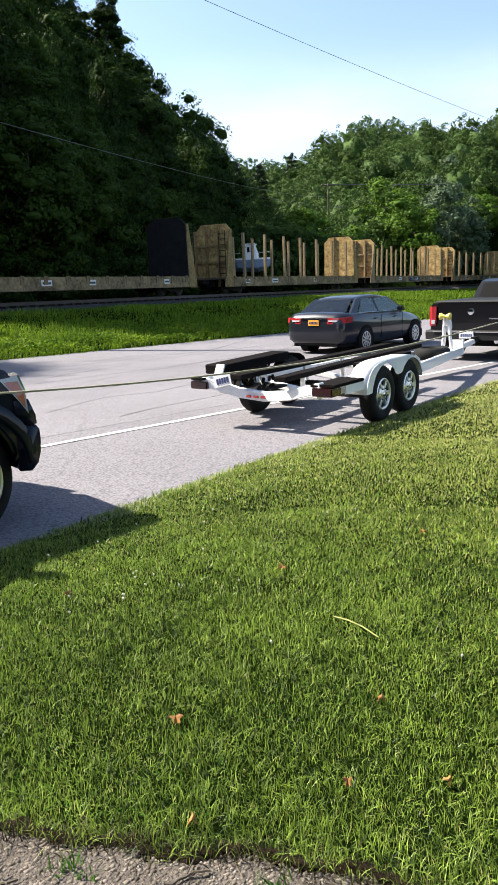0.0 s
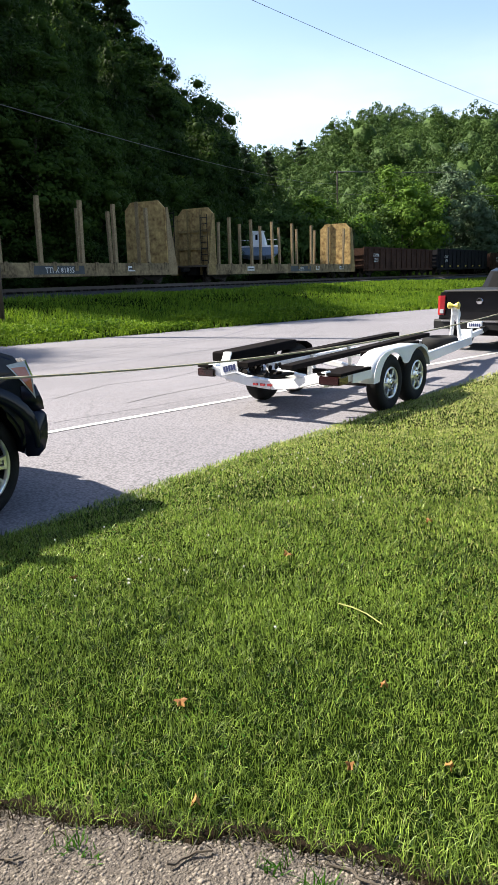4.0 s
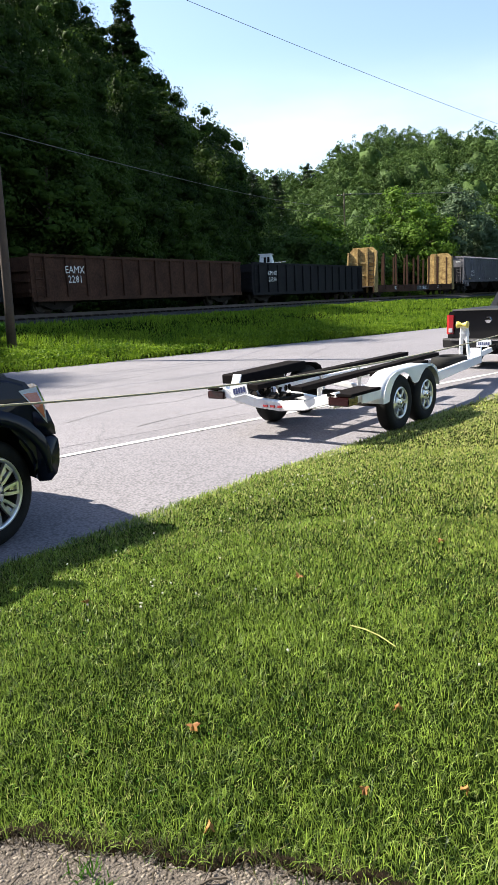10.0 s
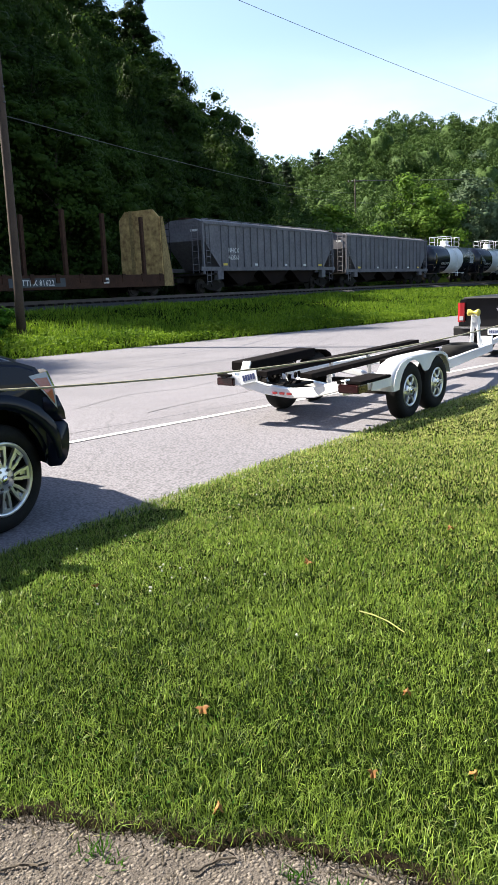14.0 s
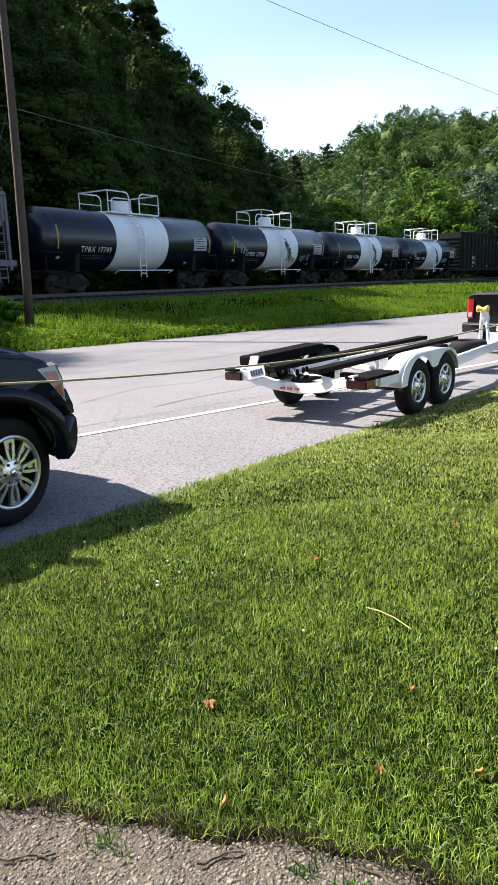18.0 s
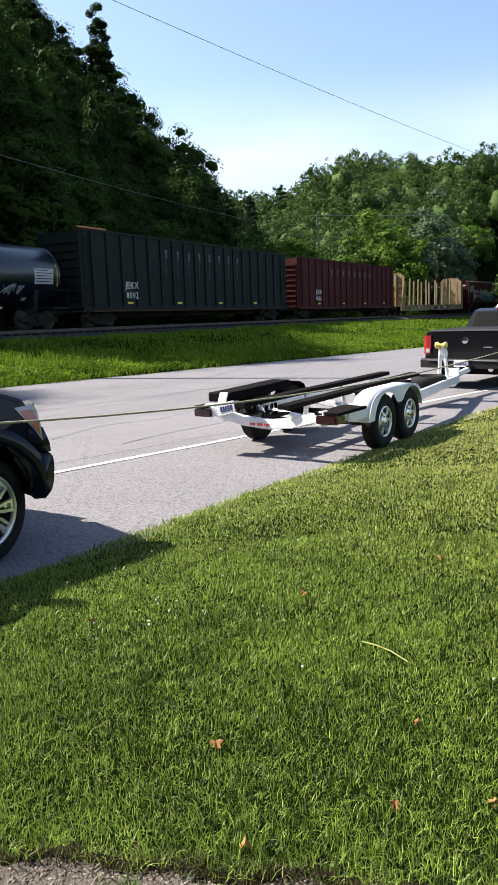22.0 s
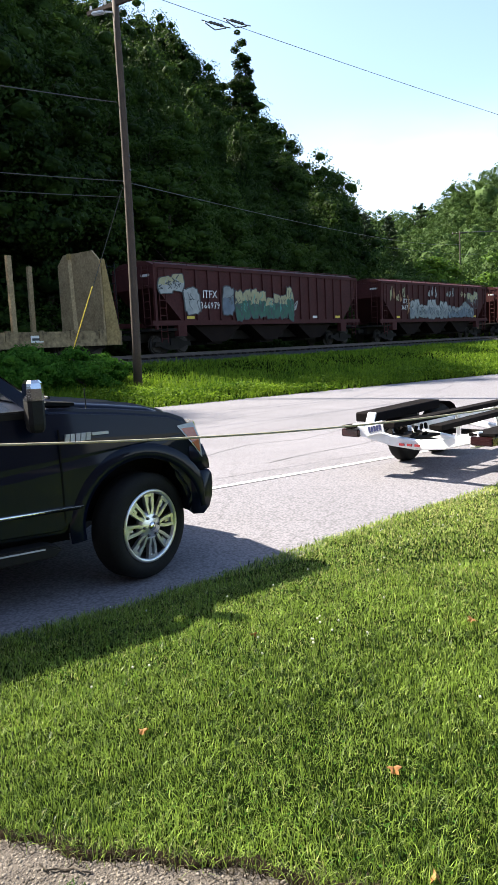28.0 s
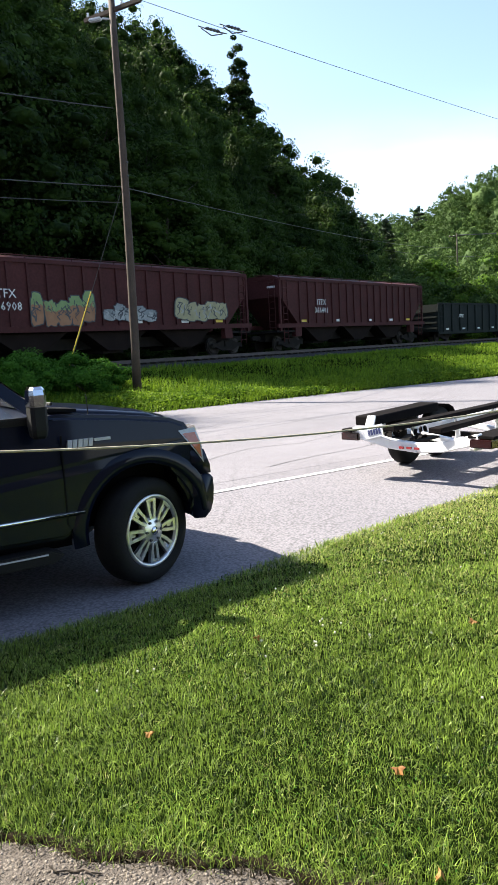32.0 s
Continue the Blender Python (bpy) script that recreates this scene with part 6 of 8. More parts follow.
def sedan():
    """A dark grey saloon; x forwards from the rear axle."""
    car = thing("sedan", "dark grey four-door sedan driving off along the road", "car")
    WB = 2.776
    rings = []
    for x, zb, zt, hw, hb in ((-1.045, 0.5, 0.76, 0.56, 0.52), (-1.03, 0.4, 0.86, 0.72, 0.62), (-0.98, 0.31, 0.99, 0.82, 0.68), (-0.86, 0.28, 1.045, 0.875, 0.74), (-0.55, 0.25, 1.05, 0.905, 0.8), (0.1, 0.22, 1.02, 0.912, 0.83), (0.9, 0.21, 1.0, 0.915, 0.835), (1.7, 0.21, 0.985, 0.915, 0.83), (2.3, 0.22, 0.965, 0.91, 0.8), (2.9, 0.23, 0.9, 0.895, 0.74), (3.3, 0.25, 0.81, 0.85, 0.68), (3.58, 0.3, 0.7, 0.74, 0.58), (3.7, 0.4, 0.58, 0.52, 0.4)):
        half = [(0.0, zb), (hw * 0.8, zb), (hw * 0.96, zb + 0.07), (hw, zb + (zt - zb) * 0.42), (hw * 0.985, zb + (zt - zb) * 0.68), (hb + (hw - hb) * 0.6, zt - 0.1), (hb, zt - 0.025), (hb * 0.82, zt), (0.0, zt + 0.025)]
        rings.append([(x, y, z) for y, z in half] + [(x, -y, z) for y, z in half[-2:0:-1]])
    part("body", loft(rings), M["sedan_paint"], car, "dark slate-grey metallic paint", smooth=True)
    # roof panel on its pillars
    rings = []
    for x, z, w in ((-0.12, 1.335, 0.55), (0.1, 1.4, 0.585), (0.45, 1.445, 0.605), (0.9, 1.46, 0.61), (1.25, 1.44, 0.605), (1.52, 1.39, 0.59)):
        rings.append([(x, -w - 0.035, z - 0.075), (x, -w, z - 0.02), (x, -w * 0.7, z), (x, 0, z + 0.012), (x, w * 0.7, z), (x, w, z - 0.02), (x, w + 0.035, z - 0.075), (x, 0, z - 0.04)])
    part("roof", loft(rings), M["sedan_paint"], car, smooth=True)
    for s in (-1, 1):
        for base, top, w0, w1, nm in ((-0.62, -0.02, 0.3, 0.2, "rear_pillar"), (0.76, 0.72, 0.09, 0.08, "middle_pillar"), (2.3, 1.5, 0.1, 0.07, "front_pillar")):
            part(nm, loft([[(base, s * 0.8, 0.99), (base + w0, s * 0.82, 0.99), (base + w0, s * 0.77, 0.99), (base, s * 0.74, 0.99)], [(top, s * 0.63, 1.37), (top + w1, s * 0.635, 1.385), (top + w1, s * 0.58, 1.385), (top, s * 0.57, 1.37)]]), M["sedan_paint"], car)
        part("window_trim", rods([((-0.3, s * 0.835, 1.015), (2.2, s * 0.825, 1.0))], 0.012, 6), M["chrome"], car)
    part("parcel_shelf", boxed(-0.6, -0.1, -0.7, 0.7, 1.03, 1.075, 0.02), M["dark_in"], car)
    for y in (-0.36, 0.36):
        seat = part("seat", loft([[(1.15, y - 0.22, 0.95), (1.15, y + 0.22, 0.95), (1.0, y + 0.22, 0.95), (1.0, y - 0.22, 0.95)], [(1.0, y - 0.18, 1.18), (1.0, y + 0.18, 1.18), (0.92, y + 0.18, 1.18), (0.92, y - 0.18, 1.18)]]), M["trim"], car)
        part("headrest", boxed(0.9, 0.99, y - 0.11, y + 0.11, 1.19, 1.33, 0.02), M["trim"], seat)
    part("rear_window", loft([[(-0.62, y * 0.7, 1.045), (-0.12, y * 0.55, 1.345), (-0.13, y * 0.55, 1.355), (-0.64, y * 0.7, 1.055)] for y in (-1, 1)]), M["window"], car, "sloping rear window")
    part("rear_shelf_tag", boxed(-0.42, -0.3, -0.12, 0.12, 1.08, 1.12), M["plate_white"], car)
    part("windshield", loft([[(2.34, y * 0.74, 0.985), (1.55, y * 0.6, 1.375), (1.56, y * 0.6, 1.385), (2.36, y * 0.74, 0.995)] for y in (-1, 1)]), M["window"], car)
    for s in (-1, 1):
        for xa, xb, xc, xd in ((-0.22, 0.76, 0.72, 0.2), (0.85, 2.28, 1.5, 0.8)):
            part("side_window", loft([[(xa, s * 0.815, 1.01), (xb, s * 0.805, 1.0), (xc, s * 0.63, 1.375), (xd, s * 0.63, 1.375)], [(xa, s * 0.808, 1.01), (xb, s * 0.798, 1.0), (xc, s * 0.623, 1.375), (xd, s * 0.623, 1.375)]]), M["side_glass"], car).visible_shadow = False
        part("tail_light", loft([[(-1.045 + 0.6 * max(0, yy - 0.5) ** 1.7, s * yy, 0.78 + 0.06 * max(0, yy - 0.5)), (-1.035 + 0.6 * max(0, yy - 0.5) ** 1.7, s * yy, 0.93), (-0.6, s * yy, 0.95), (-0.6, s * yy, 0.8)] for yy in (0.4, 0.55, 0.7, 0.8, 0.875)]), M["red_lens"], car, "wide red tail light")
        part("tail_lens", loft([[(-1.055 + 0.6 * max(0, yy - 0.5) ** 1.7, s * yy, 0.835), (-1.05 + 0.6 * max(0, yy - 0.5) ** 1.7, s * yy, 0.875), (-0.8, s * yy, 0.875), (-0.8, s * yy, 0.835)] for yy in (0.43, 0.55, 0.68)]), M["clear_lens"], car)
        part("mirror", boxed(1.75, 1.92, min(s * 0.84, s * 1.0), max(s * 0.84, s * 1.0), 0.98, 1.12, 0.03), M["sedan_paint"], car)
        for x in (0.42, 1.5):
            part("door_handle", boxed(x, x + 0.16, s * 0.912 - 0.012, s * 0.912 + 0.012, 0.84, 0.87, 0.006), M["sedan_paint"], car)
        for x in (0.8, 1.98):
            part("door_gap", boxed(x, x + 0.008, s * 0.91 - 0.004, s * 0.91 + 0.004, 0.32, 0.95), M["dark_in"], car)
    part("chrome_bar", boxed(-1.06, -0.98, -0.4, 0.4, 0.9, 0.93, 0.008), M["chrome"], car)
    part("number_plate", boxed(-1.062, -1.03, -0.16, 0.16, 0.74, 0.88, 0.004), M["plate_orange"], car, "orange licence plate")
    for k in range(6):
        part("plate_mark", boxed(-1.068, -1.061, -0.125 + k * 0.043, -0.1 + k * 0.043, 0.78, 0.84), M["plate_blue"], car)
    part("lower_bumper", boxed(-0.93, -0.6, -0.62, 0.62, 0.24, 0.34, 0.03), M["trim"], car)
    part("underbody", boxed(-0.8, 3.5, -0.78, 0.78, 0.2, 0.4), M["dark_in"], car)
    wheels = []
    for x, y, yaw in ((0, -0.83, 0), (WB, -0.83, 0), (0, 0.83, 180), (WB, 0.83, 180)):
        sg = -1 if yaw == 0 else 1
        # near-black disc stands for the shade in the wheel opening
        part("wheel_arch", lathe([(0.0, sg * 0.7), (0.375, sg * 0.7), (0.375, sg * 0.918), (0.0, sg * 0.918)], 28, "Y"), M["dark_in"], car, m=Matrix.Translation((x, 0, 0.34)))
        wheels.append((road_wheel(car, pose(x, y, 0.33, 0, 0, yaw), 0.33, 0.2, 0.215, 10, "single"), x, y, yaw))
    return car, wheels


pickup()
towing_pickup()
SEDAN, SEDAN_WHEELS = sedan()


# ---- boat trailer ----
def boat_trailer():
    """x forwards from the middle between the axles, y to the left."""
    tr = thing("boat_trailer", "empty white tandem-axle boat trailer with black carpeted bunks", "boat trailer", pose(0.24, 10.03, 0, 0, 0, 61) @ Matrix.Diagonal((1, 0.88, 1, 1)))
    def bar(name, a, b, w, h, mt="t_white", label="", parent=None):
        bm = bmesh.new()
        beam(bm, a, b, w, h)
        bmesh.ops.bevel(bm, geom=list(bm.edges), offset=min(w, h) * 0.12, segments=1, affect="EDGES")
        return part(name, bm, M[mt], parent or tr, label)
    for s in (-1, 1):
        bar("frame_rail", (-1.55, s * 0.78, 0.5), (1.5, s * 0.82, 0.47), 0.08, 0.14, label="white box-section rail")
        bar("tongue_rail", (1.46, s * 0.82, 0.475), (5.15, s * 0.11, 0.385), 0.08, 0.15)
        bar("rear_beam", (-1.68, s * 0.98, 0.6), (-1.6, s * 0.42, 0.47), 0.09, 0.12, label="white raised rear cross beam")
        bar("rear_beam", (-1.6, s * 0.44, 0.47), (-1.56, 0.0, 0.43), 0.09, 0.12)
        for x in (-0.75, 0.5, 1.7):
            bar("cross_member", (x, s * 0.8, 0.5), (x, 0, 0.4), 0.09, 0.08)
        for x in (-0.4, 0.42):
            bar("axle", (x, s * 1.0, 0.33), (x, 0, 0.33), 0.07, 0.07, "truck_iron")
        bar("leaf_spring", (-0.85, s * 0.72, 0.42), (0.9, s * 0.72, 0.42), 0.05, 0.03, "truck_iron")
        # fender
        drop = 0.0 if s < 0 else 0.02
        up = [(-0.95, 0.42), (-0.92, 0.55), (-0.86, 0.65), (-0.76, 0.725), (-0.6, 0.77), (-0.4, 0.785), (0.36, 0.785), (0.54, 0.765), (0.67, 0.71), (0.75, 0.6), (0.785, 0.46)]
        up = [(x, z - drop) for x, z in up]
        bm = bmesh.new()
        tops = [bm.verts.new((x, s * 1.19, z)) for x, z in up]
        ins = [bm.verts.new((x, s * 0.9, z)) for x, z in up]
        for i in range(len(up) - 1):
            bm.faces.new((tops[i], tops[i + 1], ins[i + 1], ins[i]))
        # the far fender is black all over, with its inner shade coloured in
        fd = part("fender", bm, M["t_white" if s < 0 else "carpet"], tr, "white steel tandem fender" if s < 0 else "far fender in black, its inner shade coloured in", smooth=True)
        md = fd.modifiers.new("thickness", "SOLIDIFY")
        md.thickness = 0.006
        skirt = [(-0.98, 0.42)] + up + [(0.77, 0.46)] + arc(0.41, 0.36, 0.385, 25, 143, 10) + [(0.045, 0.57), (-0.045, 0.57)] + arc(-0.41, 0.36, 0.385, 37, 170, 10) + [(-0.86, 0.42)]
        part("fender_skirt", prism(skirt, min(s * 1.186, s * 1.196), max(s * 1.186, s * 1.196)), M["t_white" if s < 0 else "carpet"], fd)
        part("fender_bracket", boxed(-0.05, 0.05, min(s * 0.8, s * 1.0), max(s * 0.8, s * 1.0), 0.52, 0.58), M["t_white"], fd)
        # step box with the tail light behind each fender
        st = part("step", boxed(-1.72, -0.98, min(s * 0.82, s * 1.18), max(s * 0.82, s * 1.18), 0.6, 0.635, 0.008) if s < 0 else boxed(-1.78, -1.5, s * 0.9, s * 1.12, 0.615, 0.645, 0.006), M["carpet"], tr, "black non-slip step pad")
        if s < 0:
            part("step_side", boxed(-1.45, -0.98, -1.178, -1.16, 0.5, 0.598), M["t_white"], st)
        else:
            part("step_side", boxed(-1.7, -1.6, 0.86, 1.0, 0.5, 0.66), M["t_white"], st)
        part("tail_light", boxed(-1.75, -1.52, min(s * 0.86, s * 1.16), max(s * 0.86, s * 1.16), 0.5, 0.598, 0.012), M["dark_lens"], st, "dark red tail light")
        for x in (-0.41, 0.41):
            road_wheel(tr, pose(x, s * 1.06, 0.36, 0, 0, 0 if s < 0 else 180), 0.36, 0.22, 0.2, 6, "single")
        # inner bunk
        def bunk(a, b, w, n, deep=0.06):
            bk = bar("bunk", a, b, w, deep, "carpet", "black carpeted bunk board")
            for k in range(n):
                f = (k + 0.5) / n
                p = Vector(a).lerp(Vector(b), f)
                q = Vector((p.x + 0.03, p.y * 0.96, 0.44))
                bar("bunk_post", tuple(q), (p.x, p.y, p.z - 0.02), 0.06, 0.05, "t_white", "", bk)
        bunk((-1.72, s * 0.36, 0.67), (2.5, s * 0.3, 0.715), 0.19, 4)
        if s > 0:
            bunk((-1.42, 1.0, 0.71), (0.15, 1.0, 0.75), 0.36, 2, 0.12)
        else:
            bunk((-0.5, -0.8, 0.72), (1.1, -0.78, 0.725), 0.16, 2)
        if s > 0:
            bar("guide_bracket", (-1.62, s * 0.8, 0.56), (-1.45, s * 0.85, 0.78), 0.12, 0.03)
    bar("tongue", (4.7, 0, 0.40), (6.15, 0, 0.50), 0.1, 0.1)
    part("coupler_head", boxed(6.05, 6.35, -0.07, 0.07, 0.46, 0.58, 0.03), M["truck_iron"], tr)
    for s in (-1, 1):
        bar("winch_post", (4.62, s * 0.09, 0.44), (4.56, s * 0.04, 1.06), 0.07, 0.05, label="white winch stand leg")
    bar("winch_post", (4.95, 0, 0.44), (4.6, 0, 0.9), 0.05, 0.05)
    part("strap_coil", lathe([(0.03, -0.04), (0.1, -0.04), (0.1, 0.04), (0.03, 0.04)], 16, "Y"), M["plate_white"], tr, "white coiled winch strap", m=Matrix.Translation((4.66, 0, 0.9)))
    bar("winch_head", (4.52, 0, 0.95), (4.68, 0, 0.98), 0.12, 0.1)
    part("bow_roller", lathe([(0.0, -0.12), (0.06, -0.12), (0.064, -0.09), (0.03, -0.02), (0.03, 0.02), (0.064, 0.09), (0.06, 0.12), (0.0, 0.12)], 18, "Y"), M["winch"], tr, "yellow bow roller", smooth=True, m=Matrix.Translation((4.48, 0, 1.085)))
    part("front_plate", boxed(5.14, 5.2, -0.15, 0.15, 0.31, 0.6, 0.01), M["t_white"], tr)
    sp = part("spare_wheel", lathe([(0.21, -0.1), (0.3, -0.11), (0.35, -0.07), (0.36, 0.0), (0.35, 0.07), (0.3, 0.11), (0.21, 0.1), (0.19, 0.0), (0.21, -0.1)], 36, "Z"), M["rubber"], tr, "spare tyre lying flat on the tongue", smooth=True, m=Matrix.Translation((3.85, 0.0, 0.46)))
    part("spare_rim", lathe([(0.0, -0.02), (0.2, -0.03), (0.2, 0.05), (0.0, 0.03)], 24, "Z"), M["alloy_dark"], sp)
    pl = part("number_plate", boxed(-1.70, -1.69, -0.15, 0.15, -0.075, 0.075), M["plate_white"], tr, "white licence plate", m=pose(0.0, 0.62, 0.62, -12, 0, 0))
    for k in range(5):
        part("plate_mark", boxed(-1.706, -1.7, -0.11 + k * 0.045, -0.08 + k * 0.045, -0.04, 0.03), M["plate_blue"], pl)
    for y in (0.22, 0.1, -0.02):
        part("marker_light", boxed(-1.66, -1.64, y - 0.05, y + 0.03, 0.42, 0.45, 0.004), M["red_lens"], tr)
    # chain and brake lines heaped on the rear cross member
    rnd = random.Random(5)
    link = None
    for k in range(34):
        m = pose(-1.2 + rnd.uniform(-0.25, 0.3), 0.45 + rnd.uniform(-0.3, 0.3), 0.52 + rnd.uniform(-0.02, 0.1), rnd.uniform(0, 180), rnd.uniform(0, 180), rnd.uniform(0, 180))
        if link is None:
            link = part("chain_link", lathe([(0.03, -0.008), (0.042, -0.008), (0.042, 0.008), (0.03, 0.008), (0.03, -0.008)], 10, "Z"), M["truck_iron"], tr, "dark steel chain link", m=m)
        else:
            share("chain_link", link, tr, m)
    bar("chain_tray", (-1.45, 0.45, 0.47), (-0.85, 0.45, 0.47), 0.6, 0.03, "truck_iron")
    return tr


boat_trailer()


# ---- rope along the kerb ----
def rope():
    ob = thing("rope", "pale twisted rope stretched along the roadside", "rope")
    bm = bmesh.new()
    prev = None
    pts = []
    for i in range(70):
        x = -9 + i * 0.24
        pts.append(Vector((x, 5 + 1.1 * x, 1.197 + 0.0105 * x + 0.0363 * x * x * (1 if x > -4 else 0.9))))
    tube(bm, pts, 0.006, 8)
    part("strand", bm, M["rope"], ob)


rope()


# ---- road sign and leaning pole beside the black pickup ----
def road_sign(x, y):
    z = float(ground_z(x, y))
    ob = thing("road_sign", "yellow diamond warning sign with a round sign above", "road sign", pose(x, y, z, 0, 0, -17))
    part("post", boxed(-0.03, 0.03, 0.02, 0.07, -0.1, 2.85, 0.005), M["wheel_iron"], ob, "galvanised post")
    part("diamond_plate", prism([(0, -0.38), (0.38, 0), (0, 0.38), (-0.38, 0)], 0, 0.006), M["yellow_mark"], ob, m=Matrix.Translation((0, 0, 1.5)))
    part("diamond_border", prism([(0, -0.34), (0.34, 0), (0, 0.34), (-0.34, 0), (-0.32, 0), (0, 0.32), (0.32, 0), (0, -0.32), (-0.32, 0), (-0.34, 0)], -0.002, 0.0), M["trim"], ob, m=Matrix.Translation((0, 0, 1.5)))
    part("round_plate", lathe([(0.0, 0.0), (0.38, 0.0), (0.38, 0.006), (0.0, 0.006)], 40, "Y"), M["yellow_mark"], ob, m=Matrix.Translation((0, 0, 2.42)))
    for a in (45, -45):
        part("cross_bar", boxed(-0.34, 0.34, -0.003, 0.0, -0.04, 0.04), M["trim"], ob, m=pose(0, 0, 2.42, 0, a, 0))


road_sign(4.15, 13.2)
_lp = thing("wooden_pole", "bare wooden pole leaning over the roadside", "pole", Matrix.Translation((6.3, 31.5, float(ground_z(6.3, 31.5)) - 0.05)))
_bm = bmesh.new()
rod(_bm, (0, 0, 0), (4.6, 0, 6.2), 0.11, 10, 0.08)
part("shaft", _bm, M["ceramic"], _lp, "pale wooden shaft")


# ---- trees ----
def quads(centres, normals, size, rng, stretch=1.0):
    """Leaf-like quads, one at each centre, roughly facing along its normal."""
    n = len(centres)
    nr = normals + rng.normal(0, 0.55, (n, 3))
    nr /= np.linalg.norm(nr, axis=1)[:, None] + 1e-9
    a = rng.normal(0, 1, (n, 3))
    u = np.cross(nr, a)
    u /= np.linalg.norm(u, axis=1)[:, None] + 1e-9
    v = np.cross(nr, u)
    s = (size * rng.uniform(0.6, 1.35, n))[:, None]
    u, v = u * s, v * s * stretch
    dip = nr * s * 0.25
    V = np.stack([centres - u - dip, centres - v * 0.62, centres + u - dip, centres + v * 0.62], 1).reshape(-1, 3)
    F = np.arange(4 * n).reshape(n, 4)
    return V, F


def crown_points(rng, h, r, low, clumps, per, spread, core=0.5):
    """Centres and outward normals of the leaves of an uneven crown."""
    d = rng.normal(0, 1, (clumps, 3))
    d /= np.linalg.norm(d, axis=1)[:, None]
    rad = rng.uniform(0.45, 1.0, clumps) ** 0.6
    mid, half = (h + low) / 2, (h - low) / 2
    lump = 1 + 0.25 * np.sin(d[:, 0] * 3 + h) * np.cos(d[:, 1] * 4 + r) + rng.uniform(-0.12, 0.12, clumps)
    taper = 1 - 0.25 * d[:, 2]
    c = np.stack([d[:, 0] * r * rad * lump * taper, d[:, 1] * r * rad * lump * taper, mid + d[:, 2] * half * rad * lump], 1)
    o = rng.normal(0, 1, (clumps, per, 3))
    o /= np.linalg.norm(o, axis=2)[:, :, None]
    o *= (rng.uniform(0.45, 1.12, (clumps, per)) ** 0.5)[:, :, None]
    o[:, :, 2] *= 0.62
    sp = spread * rng.uniform(0.7, 1.3, clumps)
    P = c[:, None, :] + o * sp[:, None, None]
    N = o + 0.6 * d[:, None, :] + np.array([0, 0, 0.35])
    # the dense inner mass of each clump
    g = (1 + 5 ** 0.5) / 2
    ico = np.array([(-1, g, 0), (1, g, 0), (-1, -g, 0), (1, -g, 0), (0, -1, g), (0, 1, g), (0, -1, -g), (0, 1, -g), (g, 0, -1), (g, 0, 1), (-g, 0, -1), (-g, 0, 1)]) / 1.902
    tri = np.array([(0, 11, 5), (0, 5, 1), (0, 1, 7), (0, 7, 10), (0, 10, 11), (1, 5, 9), (5, 11, 4), (11, 10, 2), (10, 7, 6), (7, 1, 8), (3, 9, 4), (3, 4, 2), (3, 2, 6), (3, 6, 8), (3, 8, 9), (4, 9, 5), (2, 4, 11), (6, 2, 10), (8, 6, 7), (9, 8, 1)])
    K = c[:, None, :] + ico[None] * np.array([1, 1, 0.62]) * (sp * core)[:, None, None] * rng.uniform(0.8, 1.15, (clumps, 12, 1))
    T = (np.arange(clumps)[:, None, None] * 12 + tri[None]).reshape(-1, 3)
    return P.reshape(-1, 3), N.reshape(-1, 3), K.reshape(-1, 3), T


def dome(rng, h, r, n):
    """A rounded crown: leaves all over a lumpy dome, and its inner mass."""
    k = rng.uniform(1.6, 2.6, 6)
    ph = rng.uniform(0, 6.28, 6)
    def lump(d):
        g = 1 + 0.13 * np.sin(k[0] * d[:, 0] * 2 + ph[0]) * np.sin(k[1] * d[:, 1] * 2 + ph[1]) + 0.12 * np.sin(k[2] * d[:, 2] * 3 + k[3] * d[:, 0] * 3 + ph[2]) + 0.07 * np.sin(k[4] * d[:, 0] * 6 + ph[3]) * np.sin(k[5] * d[:, 1] * 6 + ph[4])
        return g[:, None] * np.array([r, r, h * 0.42]) * d + np.array([0, 0, h * 0.58])
    c = rng.normal(0, 1, (n // 20, 1, 3))
    c /= np.linalg.norm(c, axis=2)[:, :, None]
    c[:, :, 2] = np.abs(c[:, :, 2] + 0.35) - 0.35
    o = rng.normal(0, 1, (n // 20, 20, 3))
    o /= np.linalg.norm(o, axis=2)[:, :, None]
    size = r * rng.uniform(0.1, 0.22, (n // 20, 1, 1))
    P = (lump(c.reshape(-1, 3)).reshape(-1, 1, 3) + o * size * np.array([1, 1, 0.8])).reshape(-1, 3)
    N = (o + 0.5 * c + np.array([0, 0, 0.3])).reshape(-1, 3)
    th, az = np.meshgrid(np.linspace(0.0, 2.2, 8), np.arange(14) * 2 * np.pi / 14, indexing="ij")
    c = np.stack([np.sin(th) * np.cos(az), np.sin(th) * np.sin(az), np.cos(th)], -1).reshape(-1, 3)
    i, j = np.meshgrid(np.arange(7), np.arange(14), indexing="ij")
    j2 = (j + 1) % 14
    T = np.stack([i * 14 + j, (i + 1) * 14 + j, (i + 1) * 14 + j2, i * 14 + j2], -1).reshape(-1, 4)
    low = np.array([0, 0, h * 0.5])
    return P, N, (lump(c) - low) * 0.64 + low, T


def leafy(name, P, N, K, T, size, rng, material, parent=None):
    """One mesh of leaves round their inner masses."""
    V, F = quads(P, N, size, rng)
    ob = raw(name, np.concatenate([V, K]), [F, T + len(V)], material, parent)
    ob.data.polygons.foreach_set("use_smooth", [True] * len(ob.data.polygons))
    return ob


